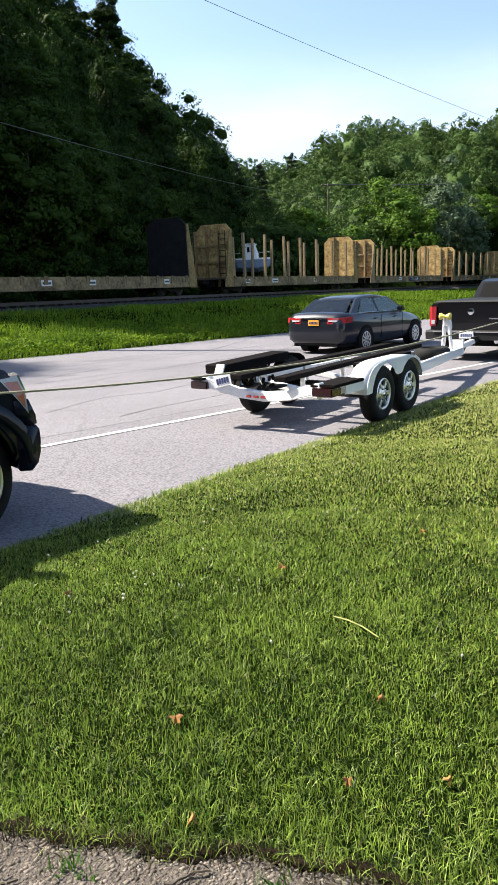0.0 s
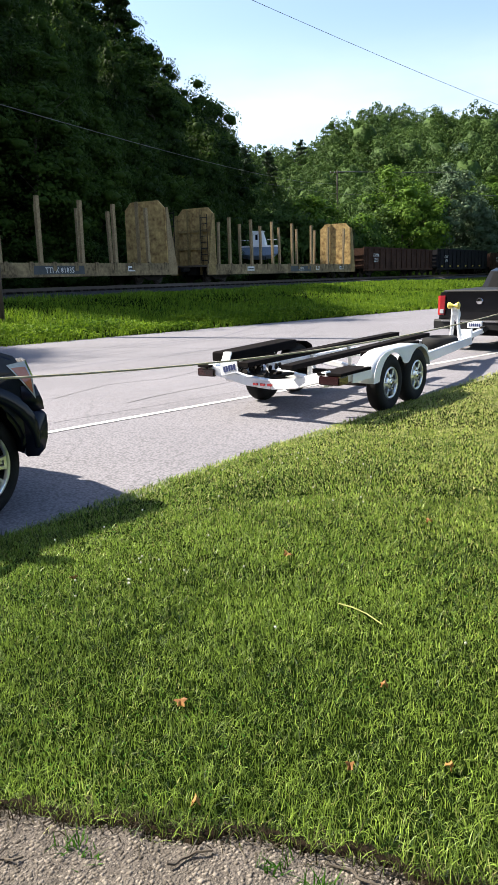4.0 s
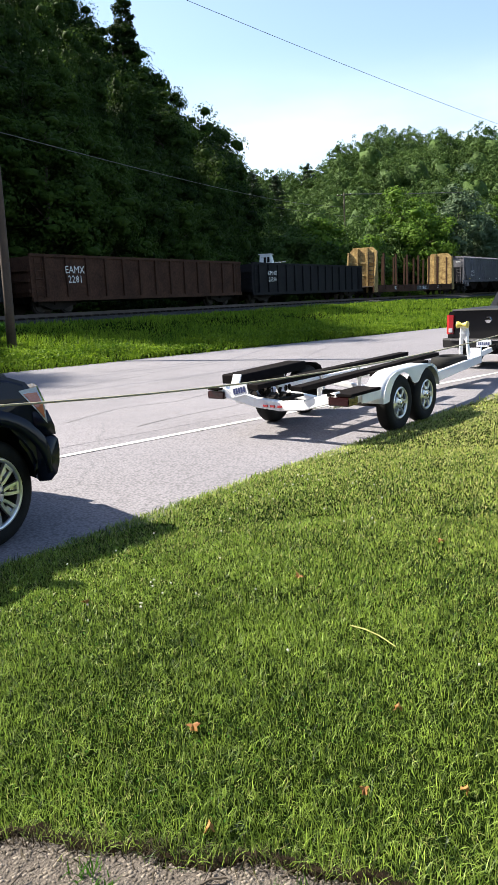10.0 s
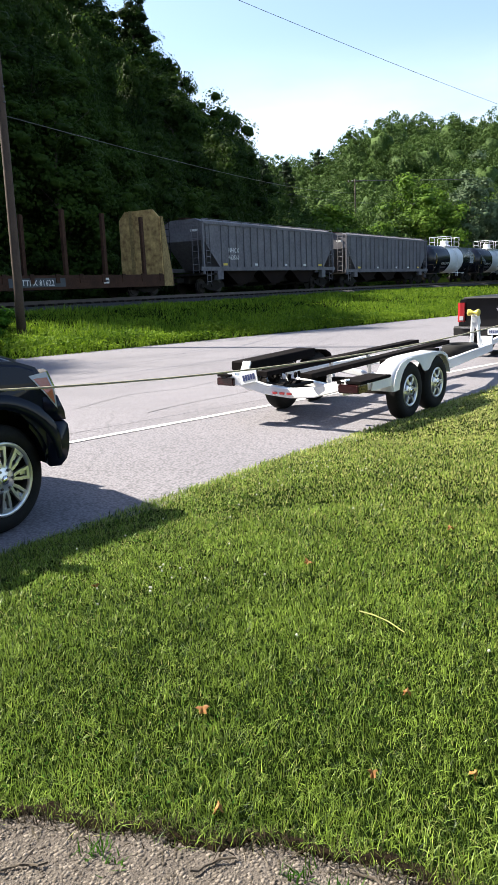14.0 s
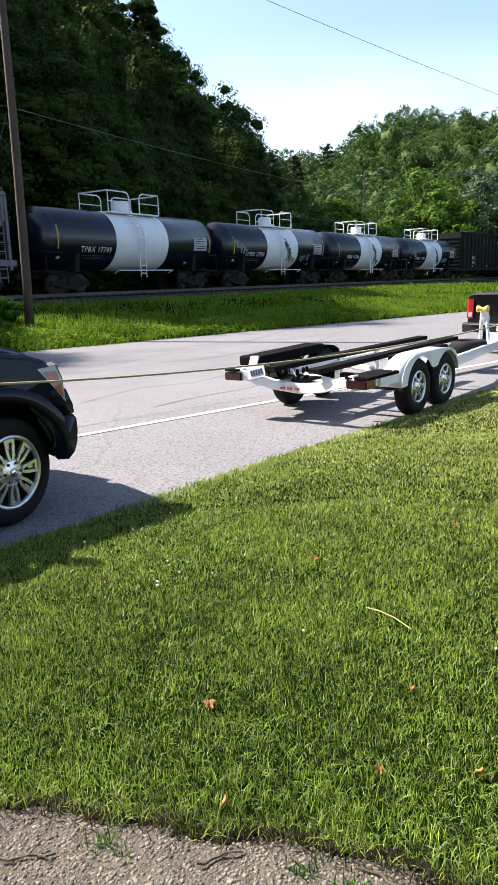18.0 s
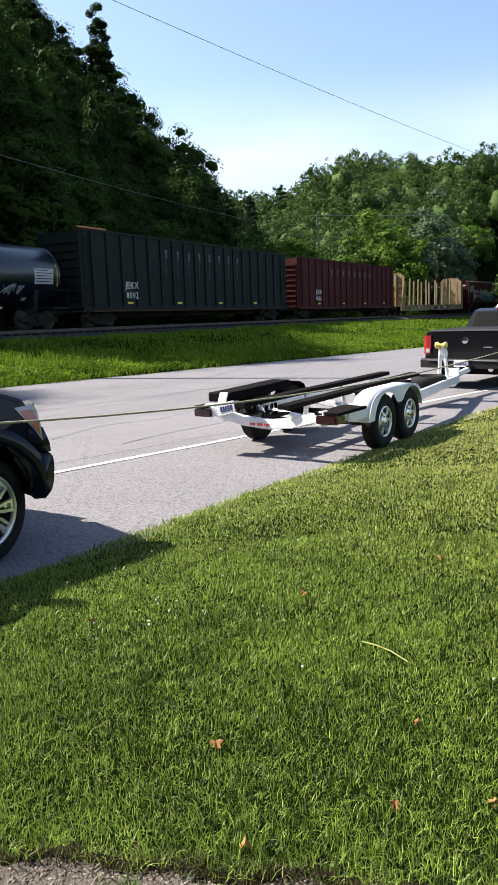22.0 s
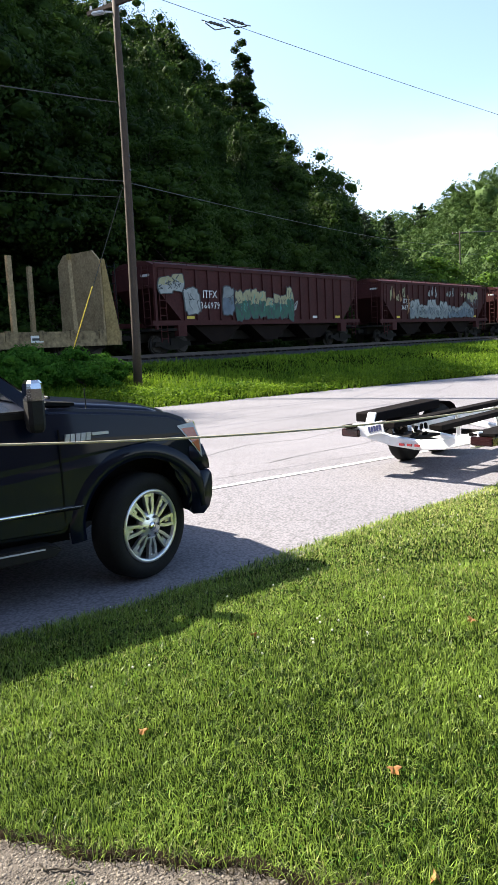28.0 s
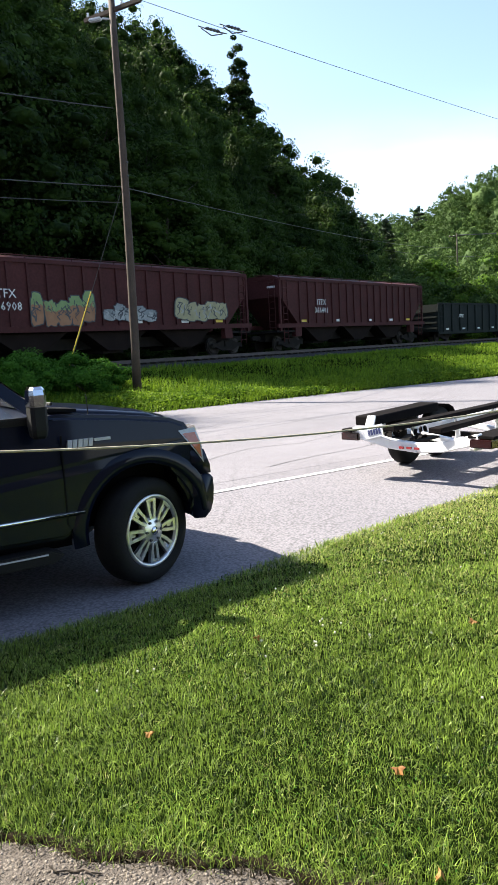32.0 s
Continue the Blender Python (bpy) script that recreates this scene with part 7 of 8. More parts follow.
def broadleaf(name, label, seed, h, r, leaf, size=0.26, clumps=110, per=46, low=0.22, m=None, core=0.5):
    """A tree: tapered trunk with limbs, and a crown of many leaves."""
    rng = np.random.default_rng(seed)
    t = thing(name, label, "tree", m)
    bm = bmesh.new()
    p, rr = Vector((0, 0, -0.5)), 0.028 * h * 0.55
    for k in range(5):
        q = Vector((rng.uniform(-0.25, 0.25), rng.uniform(-0.25, 0.25), (k + 1) * h * 0.145))
        rod(bm, p, q, rr, 8, rr * 0.8)
        if k >= 1:
            for j in range(3):
                a = rng.uniform(0, 6.28)
                e = q + Vector((math.cos(a) * r * 0.62, math.sin(a) * r * 0.62, h * rng.uniform(0.04, 0.12)))
                rod(bm, q, e, rr * 0.4, 5, rr * 0.1)
        p, rr = q, rr * 0.8
    part("trunk", bm, M["bark"], t, "grey-brown trunk with limbs")
    P, N, K, T = crown_points(rng, h, r, h * low, clumps, per, r * 0.26, core)
    leafy("crown", P, N, K, T, size, rng, M[leaf], t)
    return t


def conifer(name, label, seed, h, r, arms, m):
    """A pine: a straight stem with uneven flat sprays of needles in whorls."""
    rng = np.random.default_rng(seed)
    t = thing(name, label, "tree", m)
    bm = bmesh.new()
    rod(bm, (0, 0, -0.5), (0, 0, h), 0.016 * h, 8, 0.06)
    P, N = [], []
    z = h * 0.3
    while z < h - 0.5:
        reach = min(r, 0.52 * (h - z) + 0.35)
        for j in range(arms):
            a, ln = rng.uniform(0, 6.28), reach * rng.uniform(0.45, 1.15)
            rise = rng.uniform(0.0, 0.28) * ln
            rod(bm, (0, 0, z), (math.cos(a) * ln, math.sin(a) * ln, z + rise), 0.05, 4, 0.02)
            for q in range(18):
                f = rng.uniform(0.25, 1.08)
                P.append((math.cos(a) * ln * f + rng.normal(0, 0.2), math.sin(a) * ln * f + rng.normal(0, 0.2), z + rise * f + rng.normal(0.05, 0.1)))
                N.append((rng.normal(0, 0.3), rng.normal(0, 0.3), 1))
        z += rng.uniform(0.75, 1.15)
    for q in range(40):
        P.append((rng.normal(0, 0.18), rng.normal(0, 0.18), h - rng.uniform(0, 0.9)))
        N.append((rng.normal(), rng.normal(), 0.4))
    part("trunk", bm, M["bark"], t)
    V, F = quads(np.array(P), np.array(N), 0.34, rng)
    raw("crown", V, F, M["needle"], t)
    return t


def at(s, dt):
    """The place dt metres beyond the track at s metres along it."""
    p = TU * s + TN * (float(track_q(s)) + dt)
    return p.x, p.y, float(ground_z(p.x, p.y))


def bearing(x, y):
    return math.degrees(math.atan2(x, y))


def hill_woods():
    """Broadleaf trees on the steep slope behind the track."""
    rnd = random.Random(12)
    kinds = []
    for k, (h, r) in enumerate(((15, 4.6), (17, 4.4), (13, 4.8), (16, 3.8), (11, 4.2))):
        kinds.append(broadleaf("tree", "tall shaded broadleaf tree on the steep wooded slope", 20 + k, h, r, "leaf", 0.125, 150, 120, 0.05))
    used = [False] * len(kinds)
    # heights fit a wanted shadow edge, and the ridge line the camera sees
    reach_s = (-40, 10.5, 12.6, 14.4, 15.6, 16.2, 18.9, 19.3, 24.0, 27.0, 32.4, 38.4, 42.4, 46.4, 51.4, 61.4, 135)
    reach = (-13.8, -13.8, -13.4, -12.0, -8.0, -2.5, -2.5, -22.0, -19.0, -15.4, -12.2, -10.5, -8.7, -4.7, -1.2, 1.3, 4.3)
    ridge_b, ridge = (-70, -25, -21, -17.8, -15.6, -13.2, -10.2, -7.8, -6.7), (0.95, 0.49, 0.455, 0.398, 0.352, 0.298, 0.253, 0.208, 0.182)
    # trees out of view at low s are unseen, sized to shape the shade
    for row, dt in enumerate((9.4, 13.5, 18, 22.5, 27.5, 33, 39, 46, 54, 63)):
        s = -22 + row * 2.1
        while s < 104:
            d = dt + rnd.uniform(-1.4, 1.4)
            x, y, z = at(s, d)
            along = s + 0.195 * (d + 8)
            s += rnd.uniform(3.8, 5.4)
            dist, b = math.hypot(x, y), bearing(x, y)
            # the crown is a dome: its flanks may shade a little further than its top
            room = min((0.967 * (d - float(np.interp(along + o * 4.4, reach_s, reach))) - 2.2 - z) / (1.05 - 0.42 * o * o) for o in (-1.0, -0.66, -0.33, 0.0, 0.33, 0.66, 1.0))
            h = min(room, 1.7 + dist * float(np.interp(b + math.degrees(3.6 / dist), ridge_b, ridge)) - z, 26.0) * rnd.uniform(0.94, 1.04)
            wide = min(max(h / 15.0, 0.6), 1.1)
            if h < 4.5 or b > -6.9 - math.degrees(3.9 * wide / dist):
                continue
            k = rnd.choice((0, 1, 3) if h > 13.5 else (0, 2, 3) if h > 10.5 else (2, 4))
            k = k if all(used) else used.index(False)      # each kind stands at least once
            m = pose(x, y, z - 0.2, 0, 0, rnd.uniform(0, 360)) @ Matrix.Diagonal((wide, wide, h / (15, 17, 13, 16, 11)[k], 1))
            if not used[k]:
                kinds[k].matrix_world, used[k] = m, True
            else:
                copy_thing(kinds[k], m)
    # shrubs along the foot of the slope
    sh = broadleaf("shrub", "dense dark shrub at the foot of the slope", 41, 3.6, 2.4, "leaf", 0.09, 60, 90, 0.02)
    first, s = True, -30.0
    while s < 96:
        x, y, z = at(s, 6.4 + rnd.uniform(-0.9, 1.4))
        if bearing(x, y) < -8.6:
            m = pose(x, y, z - 0.1, 0, 0, rnd.uniform(0, 360))
            if first:
                sh.matrix_world, first = m, False
            else:
                copy_thing(sh, m)
        s += rnd.uniform(2.6, 4.0)


hill_woods()
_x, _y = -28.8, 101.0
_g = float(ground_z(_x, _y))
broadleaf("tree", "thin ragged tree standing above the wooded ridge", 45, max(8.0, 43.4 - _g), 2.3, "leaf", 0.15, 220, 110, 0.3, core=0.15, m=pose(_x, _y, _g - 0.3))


def far_woods():
    """The wooded hill across the valley: crowns of leaves in one mass."""
    rng = np.random.default_rng(77)
    Vs, Fs, n0 = [], [], 0
    for ring in range(19):
        d0 = 98 + ring * 7.6
        nb = int(math.radians(52) * d0 / 6.6)
        for k in range(nb):
            b = -9.5 + 52 * (k + rng.uniform(0.1, 0.9)) / nb
            d = d0 + rng.uniform(-3, 3)
            x, y = d * math.sin(radians(b)), d * math.cos(radians(b))
            q = TN.x * x + TN.y * y - float(track_q(TU.x * x + TU.y * y))
            if abs(q) < 9 or y < 60 or (RN.x * x + RN.y * y) < FAR_B + 4:
                continue
            z = float(ground_z(x, y))
            h, r = rng.uniform(9.5, 15.0), rng.uniform(3.0, 4.6)
            if ring < 2:
                h *= 0.75
            P, N, K, T = dome(rng, h, r, 2600)
            V, F = quads(P + np.array([x, y, z]), N, 0.15 + 0.0004 * d, rng)
            Vs += [V, K + np.array([x, y, z])]
            Fs += [F + n0, T + n0 + len(V)]
            n0 += len(V) + len(K)
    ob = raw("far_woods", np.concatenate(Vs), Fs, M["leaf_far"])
    ob.data.polygons.foreach_set("use_smooth", [True] * len(ob.data.polygons))
    tagged(ob, "sunlit green broadleaf woods covering the far hill", "woods", kind="stuff")


far_woods()


def single_trees():
    for bear, d, h, r, leaf, label, sd in ((-1.6, 104, 11.0, 5.0, "leaf_light", "bright green rounded tree in front of the woods", 51), (1.2, 101, 8.5, 4.0, "leaf_light", "small bright green tree beside the track", 52), (5.0, 110, 15.5, 6.2, "leaf_light", "broad yellow-green tree in front of the woods", 53), (8.4, 118, 17, 5.0, "leaf_pale", "pale silvery-green tree in front of the woods", 54), (10.0, 122, 11, 4.2, "leaf_pale", "pale silvery-green tree beside the track", 55), (11.4, 150, 8.0, 4.5, "leaf_light", "low bright green tree beside the track", 56), (-4.2, 100, 9.0, 4.4, "leaf_far", "green tree at the end of the dark slope", 57)):
        x, y = d * math.sin(radians(bear)), d * math.cos(radians(bear))
        broadleaf("tree", label, sd, h, r, leaf, 0.2, 110, 100, 0.04, m=pose(x, y, float(ground_z(x, y)) - 0.2))
    for x, y, top, r, sd, arms in ((-1.5, 205.1, 41.2, 3.0, 61, 13), (-9.0, 191.9, 34.9, 3.4, 62, 7), (-18.2, 149.0, 26.6, 2.0, 63, 11), (-15.2, 169.4, 28.9, 2.2, 64, 11)):
        g = float(ground_z(x, y))
        conifer("conifer", "dark lone conifer standing above the far woods", sd, top - g + 0.2, r, arms, pose(x, y, g - 0.2))



single_trees()


# ---- grass ----
def blades(name, pts, height, width, rng, material, label, lean=0.55, category="grass", bend=0.5):
    """Bent blades of grass at many points, in one mesh."""
    n = len(pts)
    az = rng.uniform(0, 2 * np.pi, n)
    side = np.stack([np.cos(az), np.sin(az), np.zeros(n)], 1)
    az2 = rng.uniform(0, 2 * np.pi, n)
    ln = np.abs(rng.normal(0, lean, n))
    fwd = np.stack([np.cos(az2) * ln, np.sin(az2) * ln, np.ones(n)], 1)
    fwd /= np.linalg.norm(fwd, axis=1)[:, None]
    droop = np.stack([np.cos(az2), np.sin(az2), -0.35 * np.ones(n)], 1) * (ln * bend)[:, None]
    h, w = height[:, None], width[:, None]
    base = pts - np.array([0, 0, 0.006])
    mid, tip = base + fwd * h * 0.55, base + (fwd + droop * 0.6) * h
    V = np.stack([base - side * w * 0.5, base + side * w * 0.5, mid + side * w * 0.42, mid - side * w * 0.42, tip], 1).reshape(-1, 3)
    i = np.arange(n)[:, None] * 5
    F = np.concatenate([i + np.array([0, 1, 2]), i + np.array([0, 2, 3]), i + np.array([3, 2, 4])], 0)
    ob = raw(name, V, F, M[material])
    return tagged(ob, label, category, kind="stuff")


def edge_dist(x, y):
    return (x - np.interp(y, EDGE_Y, EDGE_X)) * 0.82


def in_gravel(x, y):
    """The gravel patch at the lawn's near edge."""
    return y < 1.75 - 0.08 * np.clip(x + 0.45, 0, 0.5) - 0.22 * np.clip(x - 0.05, 0, 2) + 0.02 * np.sin(x * 7) + 0.015 * np.sin(x * 19 + 1)


def lawn():
    rng = np.random.default_rng(5)
    P = []
    for r0, r1, dens in ((1.1, 2.2, 17000), (2.2, 3.4, 15500), (3.4, 5.0, 11000), (5.0, 7.5, 5600), (7.5, 11, 2700), (11, 17, 1000)):
        a0, a1 = radians(-44), radians(22)
        area = 0.5 * (a1 - a0) * (r1 * r1 - r0 * r0)
        n = int(area * dens)
        a, r = rng.uniform(a0, a1, n), np.sqrt(rng.uniform(r0 * r0, r1 * r1, n))
        P.append(np.stack([r * np.sin(a), r * np.cos(a)], 1))
    P = np.concatenate(P)
    d = edge_dist(P[:, 0], P[:, 1])
    keep = (d > 0.0 - 0.07 * rng.random(len(P))) & ~in_gravel(P[:, 0] + rng.normal(0, 0.02, len(P)), P[:, 1] + 0.004 + rng.normal(0, 0.022, len(P)))
    P, d = P[keep], d[keep]
    r = np.hypot(P[:, 0], P[:, 1])
    clump = np.sin(P[:, 0] * 9.1 + 3 * np.sin(P[:, 1] * 4.3)) * np.sin(P[:, 1] * 8.3 + 2 * np.sin(P[:, 0] * 5.1))
    h = 0.028 + 0.007 * clump + np.abs(rng.normal(0, 0.011, len(P)))
    h = h + 0.05 * np.exp(-np.maximum(d, 0) / 0.16) * rng.random(len(P))
    w = np.maximum(0.002, 0.00083 * r) * rng.uniform(0.6, 1.5, len(P))
    near_edge = P[:, 1] - (1.75 - 0.08 * np.clip(P[:, 0] + 0.45, 0, 0.5) - 0.22 * np.clip(P[:, 0] - 0.05, 0, 2))
    pts = np.column_stack([P, ground_z(P[:, 0], P[:, 1]) + 0.022 * np.exp(-np.abs(near_edge) / 0.12)])
    # dry and pale shares grow with distance, to paint the lawn's lit brightness
    dry = (rng.random(len(P)) < 0.03 + 0.05 * (clump < -0.45) + 0.3 * smooth(0.2, 3.6, P[:, 0]) + 0.5 * smooth(2.8, 8, r))
    pale = ~dry & (rng.random(len(P)) < 0.7 * smooth(0.2, 3.0, P[:, 0] + 0.3 * (r - 3.0)))
    green = ~dry & ~pale
    blades("lawn_grass", pts[green], h[green], w[green], rng, "grass", "mown green lawn grass in full sun", 0.85)
    blades("pale_lawn_grass", pts[pale], h[pale], w[pale], rng, "sunlit_grass", "paler yellow-green grass of the drier lawn, sunlit brightness painted in", 1.0)
    blades("dry_lawn_grass", pts[dry], h[dry] * 0.8, w[dry], rng, "dry", "straw-coloured dry blades in the lawn, some painting sunlit brightness", 1.3)
    # the rest of the lawn, round to the unseen wall
    n = 60000
    x, y = rng.uniform(-13, 16, n), rng.uniform(-9, 24, n)
    k = (edge_dist(x, y) > 0.02) & ~in_gravel(x, y) & ((y > 1.2) | (y < -2.2)) & ~((np.abs(np.degrees(np.arctan2(x, y)) + 11) < 33) & (np.hypot(x, y) < 16.8))
    x, y = x[k], y[k]
    blades("outer_lawn_grass", np.column_stack([x, y, ground_z(x, y)]), rng.uniform(0.035, 0.06, len(x)), np.full(len(x), 0.016), rng, "grass", "mown green lawn grass of the outer lawn", 1.2)
    # patches of clover and broad leaves between the blades
    n = 14000
    a, q = rng.uniform(radians(-44), radians(22), n), np.sqrt(rng.uniform(1.2, 49, n))
    x, y = q * np.sin(a), q * np.cos(a)
    patch = np.sin(x * 2.3 + 1.4 * np.sin(y * 1.7)) * np.sin(y * 2.1 + 0.8) + 0.25 * np.sin(x * 7 + y * 5)
    k = (patch > 0.25) & (edge_dist(x, y) > 0.05) & ~in_gravel(x, y - 0.06)
    x, y, q = x[k], y[k], q[k]
    C = np.column_stack([x, y, ground_z(x, y) + rng.uniform(0.025, 0.055, len(x))])
    V, F = quads(C, np.tile([0.0, 0.0, 1.6], (len(x), 1)), 0.004 + 0.0006 * q, rng, 0.9)
    tagged(raw("lawn_clover", V, F, M["clover_leaf"]), "low clover leaves in the lawn", "clover", kind="stuff")
    # soil lip where the lawn stands above the gravel, its shadow painted dark
    x = np.linspace(-1.6, 0.9, 120)
    y = 1.75 - 0.08 * np.clip(x + 0.45, 0, 0.5) - 0.22 * np.clip(x - 0.05, 0, 2) + 0.02 * np.sin(x * 7) + 0.015 * np.sin(x * 19 + 1) + rng.normal(0, 0.006, 120)
    V = np.concatenate([np.column_stack([x, y + dy, ground_z(x, y + dy) + dz + rng.normal(0, 0.003, 120)]) for dy, dz in ((-0.008, 0.0), (0.004, 0.018), (0.02, 0.022), (0.07, -0.01))])
    k = np.arange(119)
    F = np.concatenate([np.stack([r0 + k, r0 + k + 1, r0 + k + 121, r0 + k + 120], 1) for r0 in (0, 120, 240)])
    tagged(raw("soil_lip", V, F, M["soil"]), "dark crumbling soil edge of the lawn above the gravel, shade painted in", "soil", kind="stuff")
    # dead stems along the gravel
    n = 4200
    x = rng.uniform(-1.4, 0.7, n)
    y = 1.755 - 0.08 * np.clip(x + 0.45, 0, 0.5) - 0.22 * np.clip(x - 0.05, 0, 2) + rng.normal(0, 0.022, n)
    blades("dead_stems", np.column_stack([x, y, ground_z(x, y)]), rng.uniform(0.02, 0.07, n), np.full(n, 0.004), rng, "litter", "dead brown stems along the gravel edge", 3.5)


lawn()


def bank_grass():
    rng = np.random.default_rng(9)
    n = 150000
    a, r = np.radians(rng.uniform(-42, 20, n)), rng.uniform(17, 70, n) ** 1.0
    r = 17 + (70 - 17) * rng.random(n) ** 1.5
    x, y = r * np.sin(a), r * np.cos(a)
    b = RN.x * x + RN.y * y
    s, q = TU.x * x + TU.y * y, TN.x * x + TN.y * y
    dt = q - track_q(s)
    keep = (b > FAR_B - 0.1 - 0.2 * rng.random(n)) & (dt < -2.5 - 0.6 * rng.random(n))
    x, y, b, r = x[keep], y[keep], b[keep], r[keep]
    tall = 0.16 + 0.24 * np.exp(-np.abs(b - FAR_B - 1.6) / 1.6) + 0.1 * np.sin(x * 0.9) * np.sin(y * 0.7)
    h = np.maximum(0.1, tall) * rng.uniform(0.5, 1.4, len(x))
    blades("bank_grass", np.column_stack([x, y, ground_z(x, y)]), h, np.maximum(0.014, 0.0009 * r), rng, "weed", "lush green grass on the bank below the track", 0.6)
    # broad-leaved weeds along the road's far edge
    n = 5200
    aa = rng.uniform(2, 40, n)
    bb = FAR_B + 0.15 + np.abs(rng.normal(0, 1.3, n))
    x, y = RU.x * aa + RN.x * bb, RU.y * aa + RN.y * bb
    drift = np.sin(aa * 1.1 + 2 * np.sin(bb * 1.3)) * np.sin(aa * 0.47 + 1.0) + 0.5 * np.sin(aa * 2.9 + bb * 2.1)
    k = drift + 0.5 * rng.random(n) > 0.0
    aa, bb, x, y, drift = aa[k], bb[k], x[k], y[k], drift[k]
    n = len(x)
    z = ground_z(x, y)
    hh = 0.1 + 0.16 * np.clip(drift, 0, 1) + 0.1 * np.exp(-np.abs(bb - FAR_B - 1.2)) + 0.25 * np.clip((9 - aa) / 7, 0, 1)
    P, N = [], []
    for k in range(16):
        o = rng.normal(0, 0.16, (n, 3))
        o[:, 2] = rng.uniform(0.05, 1.0, n) * hh
        P.append(np.column_stack([x, y, z]) + o)
        N.append(rng.normal(0, 0.5, (n, 3)) + np.array([0, 0, 1.0]))
    V, F = quads(np.concatenate(P), np.concatenate(N), 0.036, rng, 1.2)
    tagged(raw("roadside_weeds", V, F, M["weed"]), "knee-high leafy weeds along the far roadside", "weeds", kind="stuff")


bank_grass()
for _s, _b, _h, _r, _sd in ((5.2, 21.8, 1.35, 1.25, 71), (3.4, 21.4, 1.5, 1.5, 72), (1.2, 21.2, 1.3, 1.4, 73), (7.0, 22.9, 1.0, 0.9, 74), (-1.5, 21.4, 1.4, 1.6, 75), (6.2, 21.9, 1.5, 1.3, 76), (7.9, 22.0, 1.45, 1.1, 77), (9.0, 22.9, 1.0, 0.9, 78)):
    _p = RU * _s + RN * _b
    # the darker leaf colour stands in for the shade on these bushes
    _t = broadleaf("bush", "leafy green bush beside the utility pole", _sd, _h, _r, "clover_leaf", 0.042, 70, 130, -0.1, m=pose(_p.x, _p.y, float(ground_z(_p.x, _p.y)) - 0.05))


# ---- cabin boat behind the track, lifted and squeezed to fit the camera's view ----
def cabin_boat(x, y, turn):
    z = float(ground_z(x, y))
    ob = thing("cabin_boat", "white cabin boat with a blue-grey hull, lifted on stands to fit the view", "boat", pose(x, y, z, 0, 0, turn) @ Matrix.Diagonal((0.46, 0.6, 0.85, 1)))
    lift = max(0.5, 3.6 - z)
    rows = [(-4.2, 1.25, 0.5), (-2.0, 1.4, 0.35), (1.0, 1.4, 0.3), (3.0, 1.0, 0.45), (4.4, 0.1, 1.1)]
    part("hull", loft([[(px, -w, lift + 1.9), (px, -w * 0.85, lift + k + 0.5), (px, 0, lift + k), (px, w * 0.85, lift + k + 0.5), (px, w, lift + 1.9)] for px, w, k in rows]), M["hull"], ob, "blue-grey hull")
    part("gunwale", loft([[(px, -w - 0.05, lift + 1.85), (px, -w - 0.05, lift + 2.05), (px, w + 0.05, lift + 2.05), (px, w + 0.05, lift + 1.85)] for px, w, k in rows]), M["t_white"], ob)
    cab = part("cabin", loft([[(-1.9, -1.15, lift + 2.05), (1.5, -1.05, lift + 2.05), (1.5, 1.05, lift + 2.05), (-1.9, 1.15, lift + 2.05)], [(-1.7, -0.95, lift + 3.7), (0.7, -0.9, lift + 3.7), (0.7, 0.9, lift + 3.7), (-1.7, 0.95, lift + 3.7)]]), M["t_white"], ob, "white cabin")
    part("cabin_roof", boxed(-2.1, 1.0, -1.1, 1.1, lift + 3.72, lift + 3.84, 0.03), M["t_white"], cab)
    for px in (-1.4, -0.5, 0.35):
        part("window", loft([[(px - 0.3, -1.045, lift + 2.75), (px + 0.3, -1.03, lift + 2.75), (px + 0.28, -0.975, lift + 3.4), (px - 0.28, -0.985, lift + 3.4)], [(px - 0.3, -1.0, lift + 2.75), (px + 0.3, -0.98, lift + 2.75), (px + 0.28, -0.93, lift + 3.4), (px - 0.28, -0.94, lift + 3.4)]]), M["dark_in"], cab)
    part("rail", rods([((2.0, -1.2, lift + 2.05), (2.0, -1.2, lift + 2.7)), ((3.2, -0.85, lift + 2.05), (3.2, -0.85, lift + 2.7)), ((2.0, -1.2, lift + 2.7), (4.3, -0.1, lift + 2.75)), ((-4.1, -1.25, lift + 2.05), (-4.1, -1.25, lift + 2.7)), ((-4.1, -1.25, lift + 2.7), (-2.2, -1.35, lift + 2.7))], 0.03, 6), M["chrome"], ob)
    for px in (-3.0, 1.5):
        for py in (-0.8, 0.8):
            part("stand", rods([((px, py, -0.1), (px, py * 0.9, lift + 0.75))], 0.06, 8), M["truck_iron"], ob)


cabin_boat(-8.1, 79.5, -8)


